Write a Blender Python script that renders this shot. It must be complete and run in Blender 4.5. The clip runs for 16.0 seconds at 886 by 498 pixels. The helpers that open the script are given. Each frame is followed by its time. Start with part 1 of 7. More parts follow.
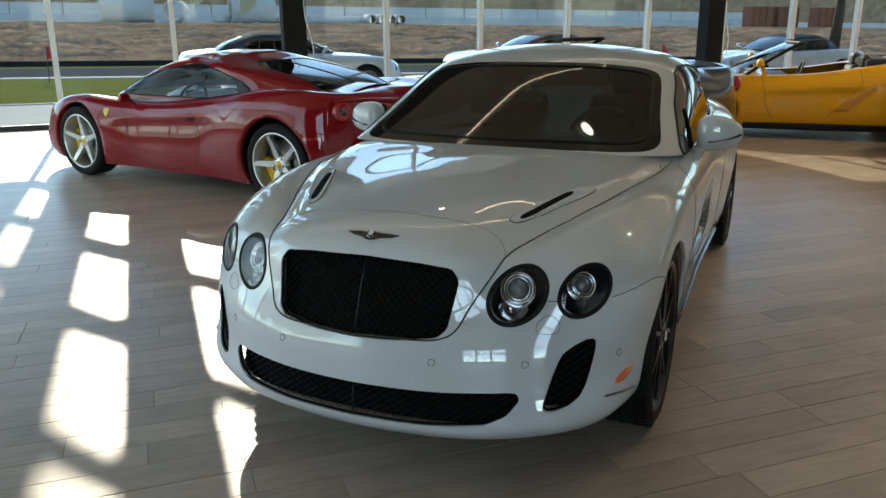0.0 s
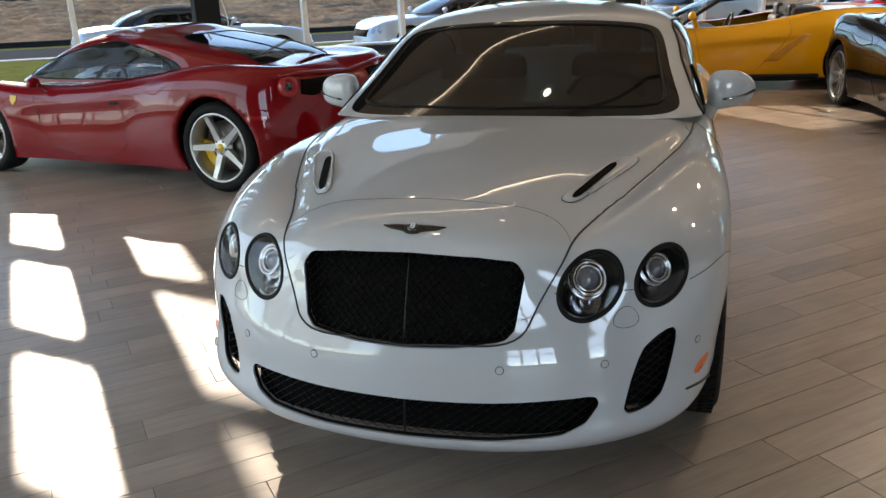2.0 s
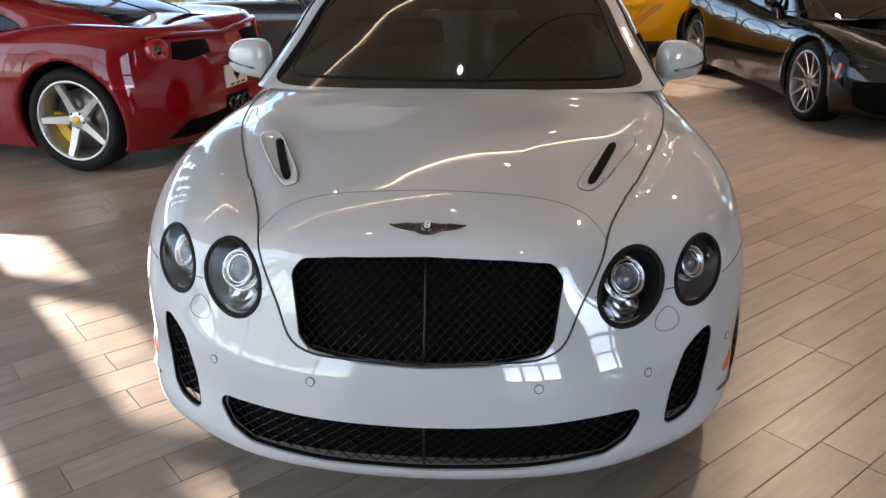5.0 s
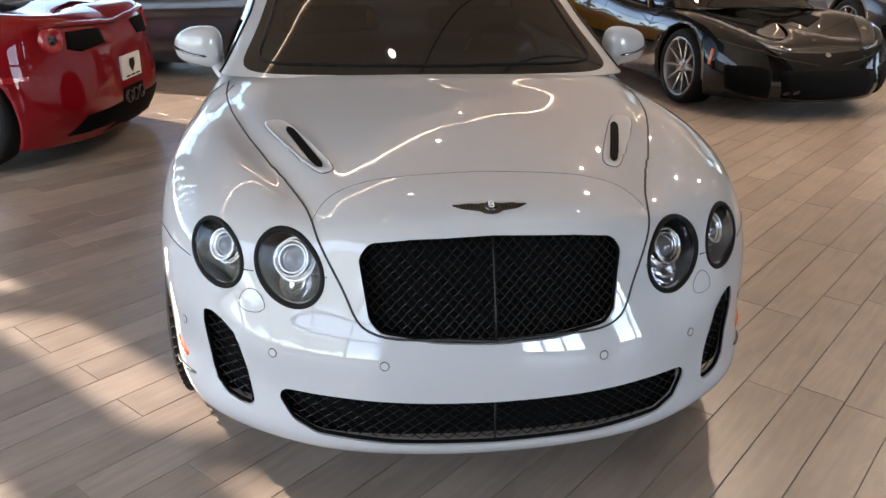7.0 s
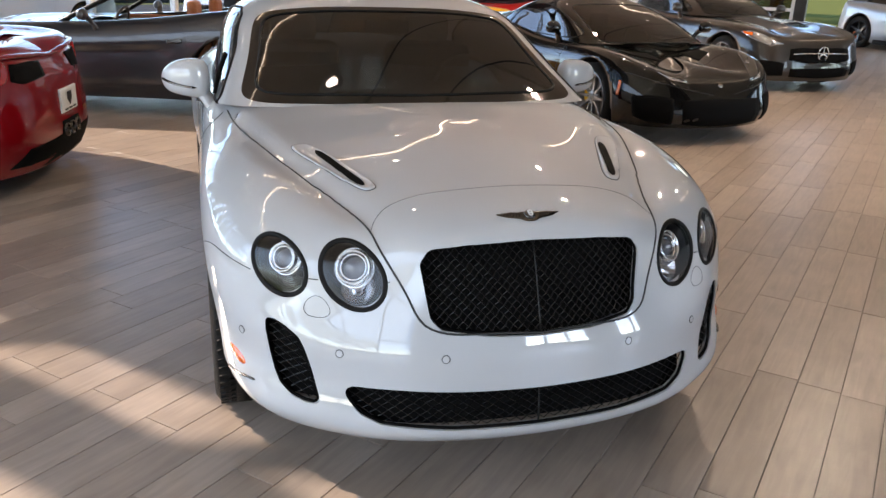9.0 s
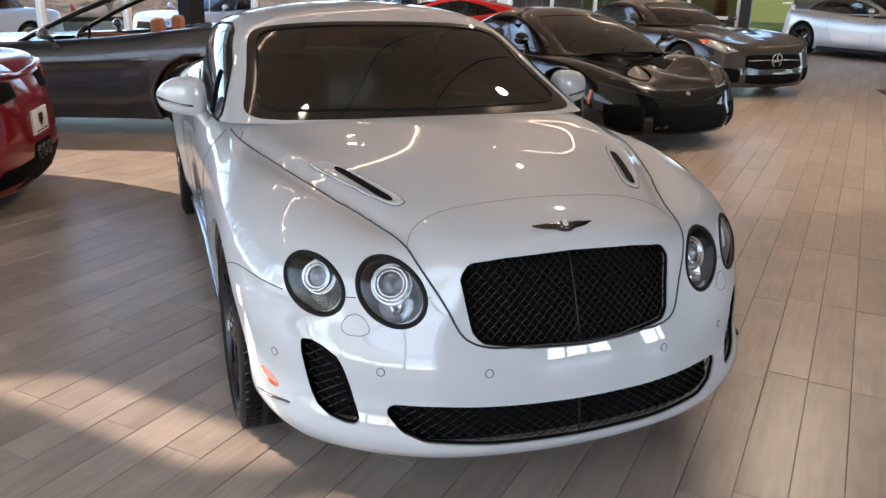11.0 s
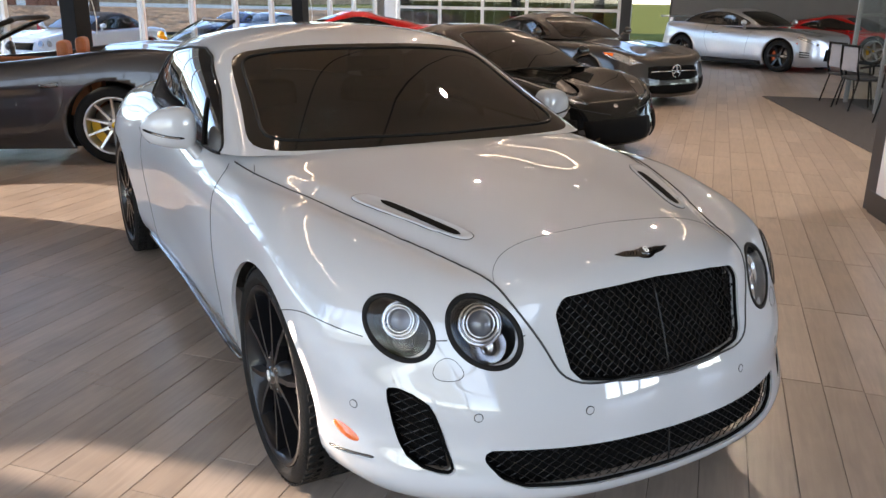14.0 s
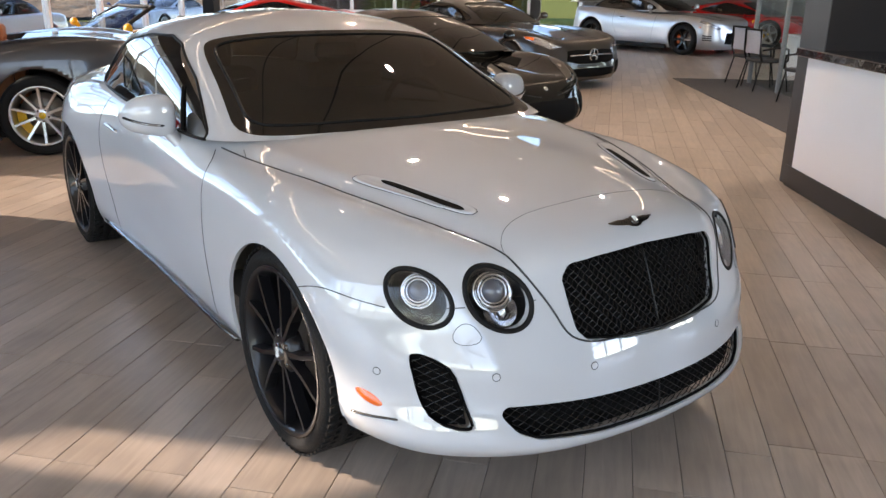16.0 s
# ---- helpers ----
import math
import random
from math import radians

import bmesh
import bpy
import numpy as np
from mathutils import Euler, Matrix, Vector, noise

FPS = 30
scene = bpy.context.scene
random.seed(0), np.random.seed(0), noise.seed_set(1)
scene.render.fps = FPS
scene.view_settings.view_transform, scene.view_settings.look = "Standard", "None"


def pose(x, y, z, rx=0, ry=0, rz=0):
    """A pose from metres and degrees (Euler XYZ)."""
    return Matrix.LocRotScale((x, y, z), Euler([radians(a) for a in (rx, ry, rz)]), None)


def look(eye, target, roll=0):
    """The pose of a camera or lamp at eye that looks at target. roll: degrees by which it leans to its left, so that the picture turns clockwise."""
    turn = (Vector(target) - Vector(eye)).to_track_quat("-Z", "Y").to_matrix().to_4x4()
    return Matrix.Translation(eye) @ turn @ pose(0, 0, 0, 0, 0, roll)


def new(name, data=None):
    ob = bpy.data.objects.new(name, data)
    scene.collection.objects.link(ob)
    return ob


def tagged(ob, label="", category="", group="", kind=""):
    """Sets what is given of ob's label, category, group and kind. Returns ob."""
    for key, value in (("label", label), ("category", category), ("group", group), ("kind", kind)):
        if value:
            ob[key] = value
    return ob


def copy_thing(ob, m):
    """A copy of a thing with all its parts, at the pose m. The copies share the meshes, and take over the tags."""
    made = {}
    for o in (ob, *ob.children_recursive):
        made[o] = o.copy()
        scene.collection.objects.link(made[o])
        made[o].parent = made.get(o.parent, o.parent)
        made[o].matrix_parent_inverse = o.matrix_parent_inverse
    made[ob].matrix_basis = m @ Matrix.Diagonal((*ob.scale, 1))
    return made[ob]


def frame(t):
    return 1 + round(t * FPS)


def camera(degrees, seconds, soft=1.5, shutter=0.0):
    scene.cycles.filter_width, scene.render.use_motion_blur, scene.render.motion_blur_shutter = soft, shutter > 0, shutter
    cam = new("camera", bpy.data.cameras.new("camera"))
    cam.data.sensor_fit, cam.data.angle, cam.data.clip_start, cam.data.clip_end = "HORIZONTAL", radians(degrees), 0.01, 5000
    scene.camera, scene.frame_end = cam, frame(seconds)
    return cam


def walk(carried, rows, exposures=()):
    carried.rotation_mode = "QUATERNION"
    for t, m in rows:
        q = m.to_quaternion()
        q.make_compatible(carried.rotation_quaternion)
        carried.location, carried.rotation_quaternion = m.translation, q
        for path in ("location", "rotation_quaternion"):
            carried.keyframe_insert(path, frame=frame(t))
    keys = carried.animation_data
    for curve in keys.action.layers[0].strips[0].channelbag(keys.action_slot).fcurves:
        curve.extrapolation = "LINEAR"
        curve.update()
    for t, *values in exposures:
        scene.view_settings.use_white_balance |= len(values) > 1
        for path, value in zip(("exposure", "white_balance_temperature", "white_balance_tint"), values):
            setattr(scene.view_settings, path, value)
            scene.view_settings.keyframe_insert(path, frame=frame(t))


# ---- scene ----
cam = camera(57.71, 16.0, soft=1.5)
walk(cam, [
    (0.0, pose(1.227, -2.947, 1.521, 73.87, 0.34, 23.07)),
    (0.5, pose(1.055, -2.934, 1.514, 72.94, 0.70, 20.77)),
    (1.0, pose(0.877, -2.936, 1.518, 72.33, 1.53, 17.75)),
    (1.5, pose(0.784, -2.884, 1.514, 71.95, 1.85, 16.63)),
    (2.0, pose(0.706, -2.760, 1.499, 71.43, 2.31, 15.80)),
    (2.5, pose(0.644, -2.668, 1.507, 70.71, 2.12, 14.77)),
    (3.0, pose(0.577, -2.637, 1.499, 69.88, 2.24, 12.90)),
    (3.5, pose(0.416, -2.623, 1.496, 69.24, 1.61, 8.97)),
    (6.0, pose(-0.071, -2.448, 1.476, 68.34, -0.04, -1.17)),
    (6.5, pose(-0.272, -2.482, 1.471, 68.10, -0.24, -5.80)),
    (7.0, pose(-0.376, -2.533, 1.474, 68.08, -0.91, -7.57)),
    (7.5, pose(-0.480, -2.612, 1.472, 69.10, -1.93, -9.25)),
    (8.0, pose(-0.623, -2.677, 1.486, 69.90, -2.13, -11.77)),
    (10.5, pose(-1.040, -2.702, 1.484, 71.23, -1.31, -19.32)),
    (11.0, pose(-1.076, -2.606, 1.477, 71.57, -1.21, -19.88)),
    (11.5, pose(-1.186, -2.555, 1.486, 71.59, -1.27, -21.88)),
    (12.0, pose(-1.369, -2.509, 1.482, 71.33, -0.53, -24.83)),
    (12.5, pose(-1.488, -2.471, 1.498, 70.98, -0.94, -27.64)),
    (13.0, pose(-1.503, -2.408, 1.491, 71.18, -1.39, -28.50)),
    (13.5, pose(-1.500, -2.320, 1.487, 71.90, -0.89, -28.67)),
    (14.0, pose(-1.520, -2.273, 1.493, 72.67, -0.82, -28.67)),
    (14.5, pose(-1.581, -2.249, 1.488, 72.75, -0.81, -29.60)),
    (15.0, pose(-1.737, -2.237, 1.481, 72.50, -0.10, -32.00)),
    (15.5, pose(-1.815, -2.237, 1.499, 71.99, -0.37, -34.04)),
    (16.0, pose(-1.838, -2.258, 1.503, 71.76, -0.92, -35.24)),
], exposures=[(0.0, 1.50, 7250, 3), (1.5, 1.64, 7500, 11), (3.0, 1.80, 7600, 18), (7.0, 2.22, 7550, 21), (11.0, 2.18, 7450, 21), (16.0, 2.22, 7500, 21)])

# ---- daylight ----
world = bpy.data.worlds.new("world")
scene.world = world
world.use_nodes = True
wn = world.node_tree
sky = wn.nodes.new("ShaderNodeTexSky")
sky.sky_type = "NISHITA"
sky.sun_disc = False
SUN_ELEV = 25.0
sky.sun_elevation = radians(SUN_ELEV)
sky.sun_rotation = radians(-43.3)
sky.air_density, sky.dust_density, sky.ozone_density = 0.9, 0.05, 4.0
wn.links.new(sky.outputs[0], wn.nodes["Background"].inputs[0])
wn.nodes["Background"].inputs[1].default_value = 0.19

sun = new("sun", bpy.data.lights.new("sun", "SUN"))
sun.data.energy, sun.data.angle, sun.data.color = 2.0, radians(0.53), (1.0, 0.93, 0.82)
SUN_AZ = (math.cos(radians(133.3)), math.sin(radians(133.3)))
sun.matrix_world = look((SUN_AZ[0] * 30, SUN_AZ[1] * 30, 30 * math.tan(radians(SUN_ELEV))), (0, 0, 0))


# ---- the showroom's own axes: s along the glass front, m into the room ----
ROOM = pose(-7.54, 6.45, 0, 0, 0, 43.0)


def room(s, m, z=0.0):
    return ROOM @ Vector((s, -m, z))


S0, S1, DEPTH, CEIL = -6.0, 24.0, 19.0, 4.9


def window_light(name, s, m, z, wide, high, watts, turn):
    """Daylight that comes in through a glazed wall: an area lamp in its opening."""
    ob = new(name, bpy.data.lights.new(name, "AREA"))
    ob.data.shape, ob.data.size, ob.data.size_y = "RECTANGLE", wide, high
    ob.data.energy, ob.data.color = watts, (0.76, 0.90, 1.0)
    ob.matrix_world = ROOM @ Matrix.Translation((s, -m, z)) @ pose(0, 0, 0, 90, 0, turn)
    return ob


BACK_BAYS = (-2.0, 3.0, 8.0, 13.0, 18.0)
window_light("daylight_back", 8.0, DEPTH + 0.28, 2.3, 23.6, 3.3, 170, 0)
window_light("daylight_left", S0 - 0.3, 6.8, 2.6, 12.6, 4.6, 120, -90)
DOWNLIGHTS = [(3.2 + 2.95 * i, 7.4 + 1.82 * (i % 2) + 3.64 * j) for i in range(-1, 5) for j in (-1, 0, 1)]
window_light("daylight_end", S1 + 0.35, 4.1, 1.9, 7.2, 3.2, 95, 90)
for s, m in DOWNLIGHTS:
    if 6 < s < 10 and 7 < m < 13:
        ob = new("downlight_lamp", bpy.data.lights.new("downlight_lamp", "AREA"))
        ob.data.shape, ob.data.size = "DISK", 0.15
        ob.data.energy, ob.data.color = 32, (1.0, 0.88, 0.72)
        ob.matrix_world = ROOM @ Matrix.Translation((s, -m, CEIL - 0.015))


# ---- materials ----
def mat(name, color=(0.5, 0.5, 0.5), rough=0.5, metal=0.0, coat=0.0, spec=0.5, bump=0.0, scale=30.0, vary=0.0, detail=4.0):
    """A principled material with two scales of noise in its colour and a fine bump."""
    m = bpy.data.materials.new(name)
    m.use_nodes = True
    n, l = m.node_tree.nodes, m.node_tree.links
    b = n["Principled BSDF"]
    b.inputs["Base Color"].default_value = (*color, 1)
    b.inputs["Roughness"].default_value = rough
    b.inputs["Metallic"].default_value = metal
    b.inputs["Coat Weight"].default_value = coat
    b.inputs["Coat Roughness"].default_value = 0.02
    b.inputs["Coat IOR"].default_value = 1.68
    b.inputs["Specular IOR Level"].default_value = spec
    if vary or bump:
        tc = n.new("ShaderNodeTexCoord")
        a = n.new("ShaderNodeTexNoise")
        a.inputs["Scale"].default_value, a.inputs["Detail"].default_value = scale, detail
        l.new(tc.outputs["Object"], a.inputs["Vector"])
        if vary:
            c = n.new("ShaderNodeTexNoise")
            c.inputs["Scale"].default_value = scale / 9
            l.new(tc.outputs["Object"], c.inputs["Vector"])
            add = n.new("ShaderNodeMath")
            add.operation = "ADD"
            l.new(a.outputs["Fac"], add.inputs[0])
            l.new(c.outputs["Fac"], add.inputs[1])
            r = n.new("ShaderNodeMapRange")
            r.inputs["From Min"].default_value, r.inputs["From Max"].default_value = 0.6, 1.4
            r.inputs["To Min"].default_value, r.inputs["To Max"].default_value = 1 - vary, 1 + vary
            l.new(add.outputs[0], r.inputs["Value"])
            mix = n.new("ShaderNodeVectorMath")
            mix.operation = "SCALE"
            mix.inputs[0].default_value = color
            l.new(r.outputs[0], mix.inputs["Scale"])
            l.new(mix.outputs[0], b.inputs["Base Color"])
        if bump:
            bp = n.new("ShaderNodeBump")
            bp.inputs["Strength"].default_value, bp.inputs["Distance"].default_value = bump, 0.01
            l.new(a.outputs["Fac"], bp.inputs["Height"])
            l.new(bp.outputs[0], b.inputs["Normal"])
    return m


def paint(name, color, metal=0.0, rough=0.35, flake=0.0, spec=0.5, gloss=1.5):
    """Car paint under a clear coat; flake gives the sparkle of a metallic paint."""
    m = mat(name, color, rough, metal, 1.0, spec)
    n, l = m.node_tree.nodes, m.node_tree.links
    b = n["Principled BSDF"]
    b.inputs["Coat IOR"].default_value = gloss
    tc = n.new("ShaderNodeTexCoord")
    w = n.new("ShaderNodeTexNoise")
    w.inputs["Scale"].default_value, w.inputs["Detail"].default_value = 3.0, 2.0
    l.new(tc.outputs["Object"], w.inputs["Vector"])
    r = n.new("ShaderNodeMapRange")
    r.inputs["To Min"].default_value, r.inputs["To Max"].default_value = 0.006, 0.018
    l.new(w.outputs["Fac"], r.inputs["Value"])
    l.new(r.outputs[0], b.inputs["Coat Roughness"])
    if flake:
        v = n.new("ShaderNodeTexVoronoi")
        v.inputs["Scale"].default_value = 1500
        l.new(tc.outputs["Object"], v.inputs["Vector"])
        bp = n.new("ShaderNodeBump")
        bp.inputs["Strength"].default_value, bp.inputs["Distance"].default_value = flake, 0.0005
        l.new(v.outputs["Color"], bp.inputs["Height"])
        l.new(bp.outputs[0], b.inputs["Normal"])
    return m


def glass(name, tint=(0.9, 0.95, 0.93), through_part=0.9, rough=0.0, face=0.045, top=1.0):
    """Thin glass: a clear or tinted pane with a mirror-like face."""
    m = bpy.data.materials.new(name)
    m.use_nodes = True
    n, l = m.node_tree.nodes, m.node_tree.links
    n.remove(n["Principled BSDF"])
    t = n.new("ShaderNodeBsdfTransparent")
    t.inputs[0].default_value = (tint[0] * through_part, tint[1] * through_part, tint[2] * through_part, 1)
    g = n.new("ShaderNodeBsdfGlossy")
    g.inputs["Roughness"].default_value = rough
    f = n.new("ShaderNodeLayerWeight")
    f.inputs["Blend"].default_value = 0.5
    w = n.new("ShaderNodeMath")
    w.operation = "POWER"
    w.inputs[1].default_value = 5.0
    l.new(f.outputs["Facing"], w.inputs[0])
    k = n.new("ShaderNodeMath")
    k.operation = "MULTIPLY_ADD"
    k.inputs[1].default_value, k.inputs[2].default_value = top - face, face
    l.new(w.outputs[0], k.inputs[0])
    x = n.new("ShaderNodeMixShader")
    l.new(k.outputs[0], x.inputs[0])
    l.new(t.outputs[0], x.inputs[1])
    l.new(g.outputs[0], x.inputs[2])
    l.new(x.outputs[0], n["Material Output"].inputs[0])
    return m


def glow(name, color, strength):
    m = bpy.data.materials.new(name)
    m.use_nodes = True
    b = m.node_tree.nodes["Principled BSDF"]
    b.inputs["Base Color"].default_value = (*color, 1)
    b.inputs["Emission Color"].default_value = (*color, 1)
    b.inputs["Emission Strength"].default_value = strength
    m.cycles.emission_sampling = "NONE"
    return m


WHITE_PAINT = paint("pearl_white_paint", (0.52, 0.543, 0.565), 0.0, 0.5, 0.02, spec=0.15, gloss=1.95)
RED_PAINT = paint("red_paint", (0.20, 0.0008, 0.004), 0.0, 0.4, 0.0, spec=0.05, gloss=1.5)
SCARLET = paint("scarlet_paint", (0.5, 0.004, 0.004), 0.0, 0.4, spec=0.1)
GREY_PAINT = paint("dark_grey_paint", (0.06, 0.062, 0.068), 0.7, 0.3, 0.08, spec=0.2)
BLACK_PAINT = paint("black_paint", (0.002, 0.002, 0.002), 0.0, 0.3, spec=0.03, gloss=1.52)
BRONZE_GREY = paint("warm_grey_paint", (0.05, 0.045, 0.041), 0.7, 0.3, 0.08, spec=0.2)
SILVER_PAINT = paint("silver_paint", (0.46, 0.47, 0.48), 0.75, 0.32, 0.1)
YELLOW_PAINT = paint("yellow_paint", (0.72, 0.33, 0.004), 0.1, 0.4, 0.05, spec=0.15)
PALE_SILVER = paint("pale_silver_paint", (0.6, 0.63, 0.66), 0.3, 0.35, 0.05)
BLUE_PAINT = paint("blue_paint", (0.006, 0.02, 0.10), 0.2, 0.3)
RUBBER = mat("tyre_rubber", (0.008, 0.008, 0.008), 0.7, spec=0.2, bump=0.3, scale=120, vary=0.25)
BLACK_RIM = mat("black_wheel", (0.005, 0.005, 0.006), 0.3, 0.0, 0.3, spec=0.2)
SILVER_RIM = mat("silver_wheel", (0.55, 0.55, 0.54), 0.28, 0.9, 0.3)
GREY_RIM = mat("grey_wheel", (0.30, 0.30, 0.30), 0.3, 0.85, 0.3)
DARK_RIM = mat("gunmetal_wheel", (0.10, 0.10, 0.10), 0.3, 0.8, 0.3)
DISC = mat("brake_disc", (0.22, 0.2, 0.18), 0.4, 0.9, vary=0.15, scale=60)
YELLOW_CALIPER = mat("yellow_caliper", (0.75, 0.42, 0.0), 0.4, coat=0.5)
ORANGE_CALIPER = mat("orange_caliper", (0.75, 0.13, 0.02), 0.4, coat=0.5)
TRIM_BLACK = mat("black_trim", (0.005, 0.005, 0.005), 0.55, spec=0.2, vary=0.2, scale=80)
MATT_BLACK = mat("matt_black_plastic", (0.003, 0.003, 0.003), 0.8, spec=0.08)
GLOSS_BLACK = mat("gloss_black", (0.004, 0.004, 0.004), 0.12, coat=1.0)
CHROME = mat("chrome", (0.78, 0.78, 0.78), 0.06, 1.0)
DARK_CHROME = mat("dark_chrome", (0.12, 0.115, 0.11), 0.2, 1.0)
LAMP_BOWL = mat("lamp_bowl", (0.66, 0.68, 0.7), 0.14, 1.0)
LAMP_MIRROR = mat("dim_lamp_mirror", (0.55, 0.55, 0.57), 0.12, 1.0)
DARK_BOWL = mat("dark_lamp_bowl", (0.010, 0.011, 0.013), 0.28, 0.0, 0.4, spec=0.4)
FRIT = mat("black_screen_border", (0.004, 0.004, 0.004), 0.05, spec=0.5)
CLEAR = glass("clear_lens", (0.97, 0.98, 1.0), 0.96, face=0.055)
SMOKED = glass("smoked_pane", (0.8, 0.84, 0.86), 0.38, face=0.04)
TINT = glass("tinted_glass", (0.55, 0.56, 0.52), 0.22, face=0.11)
SIDE_GLASS = glass("side_glass", (0.5, 0.52, 0.5), 0.2, face=0.36)
PANE = glass("window_pane", (0.98, 1.0, 0.99), 0.84, face=0.012)
AMBER = mat("amber_lens", (0.75, 0.12, 0.01), 0.15, coat=1.0)
RED_LENS = mat("red_lens", (0.35, 0.005, 0.008), 0.12, coat=1.0)
WHITE_MARK = mat("white_enamel", (0.85, 0.85, 0.83), 0.3, coat=0.6)
SEAM = mat("panel_gap", (0.03, 0.032, 0.034), 0.7)
TAN = mat("tan_leather", (0.30, 0.095, 0.03), 0.5, bump=0.15, scale=200, vary=0.15)
DARK_LEATHER = mat("dark_leather", (0.02, 0.018, 0.017), 0.55, bump=0.15, scale=200, vary=0.2)
SCREEN = glass("windscreen_glass", (0.80, 0.77, 0.68), 0.16, face=0.075)
CABIN = mat("cabin_lining", (0.15, 0.135, 0.11), 0.85, vary=0.15, scale=25)
CLOTH = mat("soft_top_cloth", (0.018, 0.018, 0.02), 0.95, bump=0.4, scale=300, vary=0.2)
BROWN_CLOTH = mat("brown_soft_top", (0.09, 0.04, 0.028), 0.95, bump=0.4, scale=300, vary=0.2)


# ---- mesh helpers ----
def mesh_object(name, verts, faces, material, parent=None, label="", smooth=True, m=None):
    me = bpy.data.meshes.new(name)
    me.from_pydata([tuple(v) for v in verts], [], [tuple(int(i) for i in f) for f in faces])
    me.materials.append(material)
    me.polygons.foreach_set("use_smooth", [smooth] * len(me.polygons))
    me.update()
    ob = new(name, me)
    if m is not None:
        ob.matrix_world = m
    if parent:
        ob.parent = parent
    if label:
        tagged(ob, label)
    return ob


def part(name, bm, material, parent=None, label="", smooth=False, m=None):
    """Links a bmesh as one mesh object under a thing or a part."""
    me = bpy.data.meshes.new(name)
    bm.normal_update()
    bm.to_mesh(me)
    bm.free()
    me.materials.append(material)
    me.polygons.foreach_set("use_smooth", [smooth] * len(me.polygons))
    ob = new(name, me)
    if m is not None:
        ob.matrix_world = m
    if parent:
        ob.parent = parent
    if label:
        tagged(ob, label)
    return ob


def thing(name, m, label, category, group="", kind=""):
    ob = new(name)
    ob.matrix_world = m
    ob.empty_display_size = 0.1
    return tagged(ob, label, category, group, kind)


def box_bm(bm, x0, x1, y0, y1, z0, z1, bevel=0.0, m=None):
    made = bmesh.ops.create_cube(bm, size=1.0)["verts"]
    for v in made:
        v.co = Vector(((x0 + x1) / 2 + v.co.x * (x1 - x0), (y0 + y1) / 2 + v.co.y * (y1 - y0), (z0 + z1) / 2 + v.co.z * (z1 - z0)))
    if bevel:
        edges = list({e for v in made for e in v.link_edges})
        out = bmesh.ops.bevel(bm, geom=edges, offset=bevel, segments=2, affect="EDGES", profile=0.5)
        made = out["verts"]
    if m is not None:
        bmesh.ops.transform(bm, matrix=m, verts=list({v for v in made}))
    return bm


def box(name, x0, x1, y0, y1, z0, z1, material, parent=None, bevel=0.0, label="", m=None):
    bm = bmesh.new()
    box_bm(bm, x0, x1, y0, y1, z0, z1, bevel)
    return part(name, bm, material, parent, label, m=m)


def lathe(name, profile, material, parent=None, n=40, axis="X", label="", m=None, smooth=True):
    """Turns a profile of (radius, offset) round an axis."""
    vs, fs = [], []
    k = len(profile)
    for i in range(n):
        a = 2 * math.pi * i / n
        for r, o in profile:
            c, s = r * math.cos(a), r * math.sin(a)
            vs.append((o, c, s) if axis == "X" else (c, o, s) if axis == "Y" else (c, s, o))
    for i in range(n):
        j = (i + 1) % n
        for q in range(k - 1):
            fs.append((i * k + q, i * k + q + 1, j * k + q + 1, j * k + q))
    ob = mesh_object(name, vs, fs, material, parent, label, smooth, m)
    return ob


def tube(name, pts, radius, material, parent=None, sides=6, label="", closed=False, flat=1.0):
    """A round rod along a line of points."""
    pts = [Vector(p) for p in pts]
    n = len(pts)
    vs, fs = [], []
    up = Vector((0, 0, 1))
    for i, p in enumerate(pts):
        d = (pts[(i + 1) % n] if closed or i < n - 1 else p) - (pts[i - 1] if closed or i > 0 else p)
        d.normalize()
        a = d.cross(up if abs(d.z) < 0.95 else Vector((1, 0, 0))).normalized()
        b = d.cross(a)
        r = radius[i] if isinstance(radius, (list, tuple)) else radius
        for k in range(sides):
            w = 2 * math.pi * k / sides
            vs.append(p + a * (r * math.cos(w)) + b * (r * flat * math.sin(w)))
    for i in range(n if closed else n - 1):
        j = (i + 1) % n
        for k in range(sides):
            q = (k + 1) % sides
            fs.append((i * sides + k, i * sides + q, j * sides + q, j * sides + k))
    if not closed:
        fs.append(tuple(range(sides))[::-1])
        fs.append(tuple((n - 1) * sides + k for k in range(sides)))
    return mesh_object(name, vs, fs, material, parent, label)


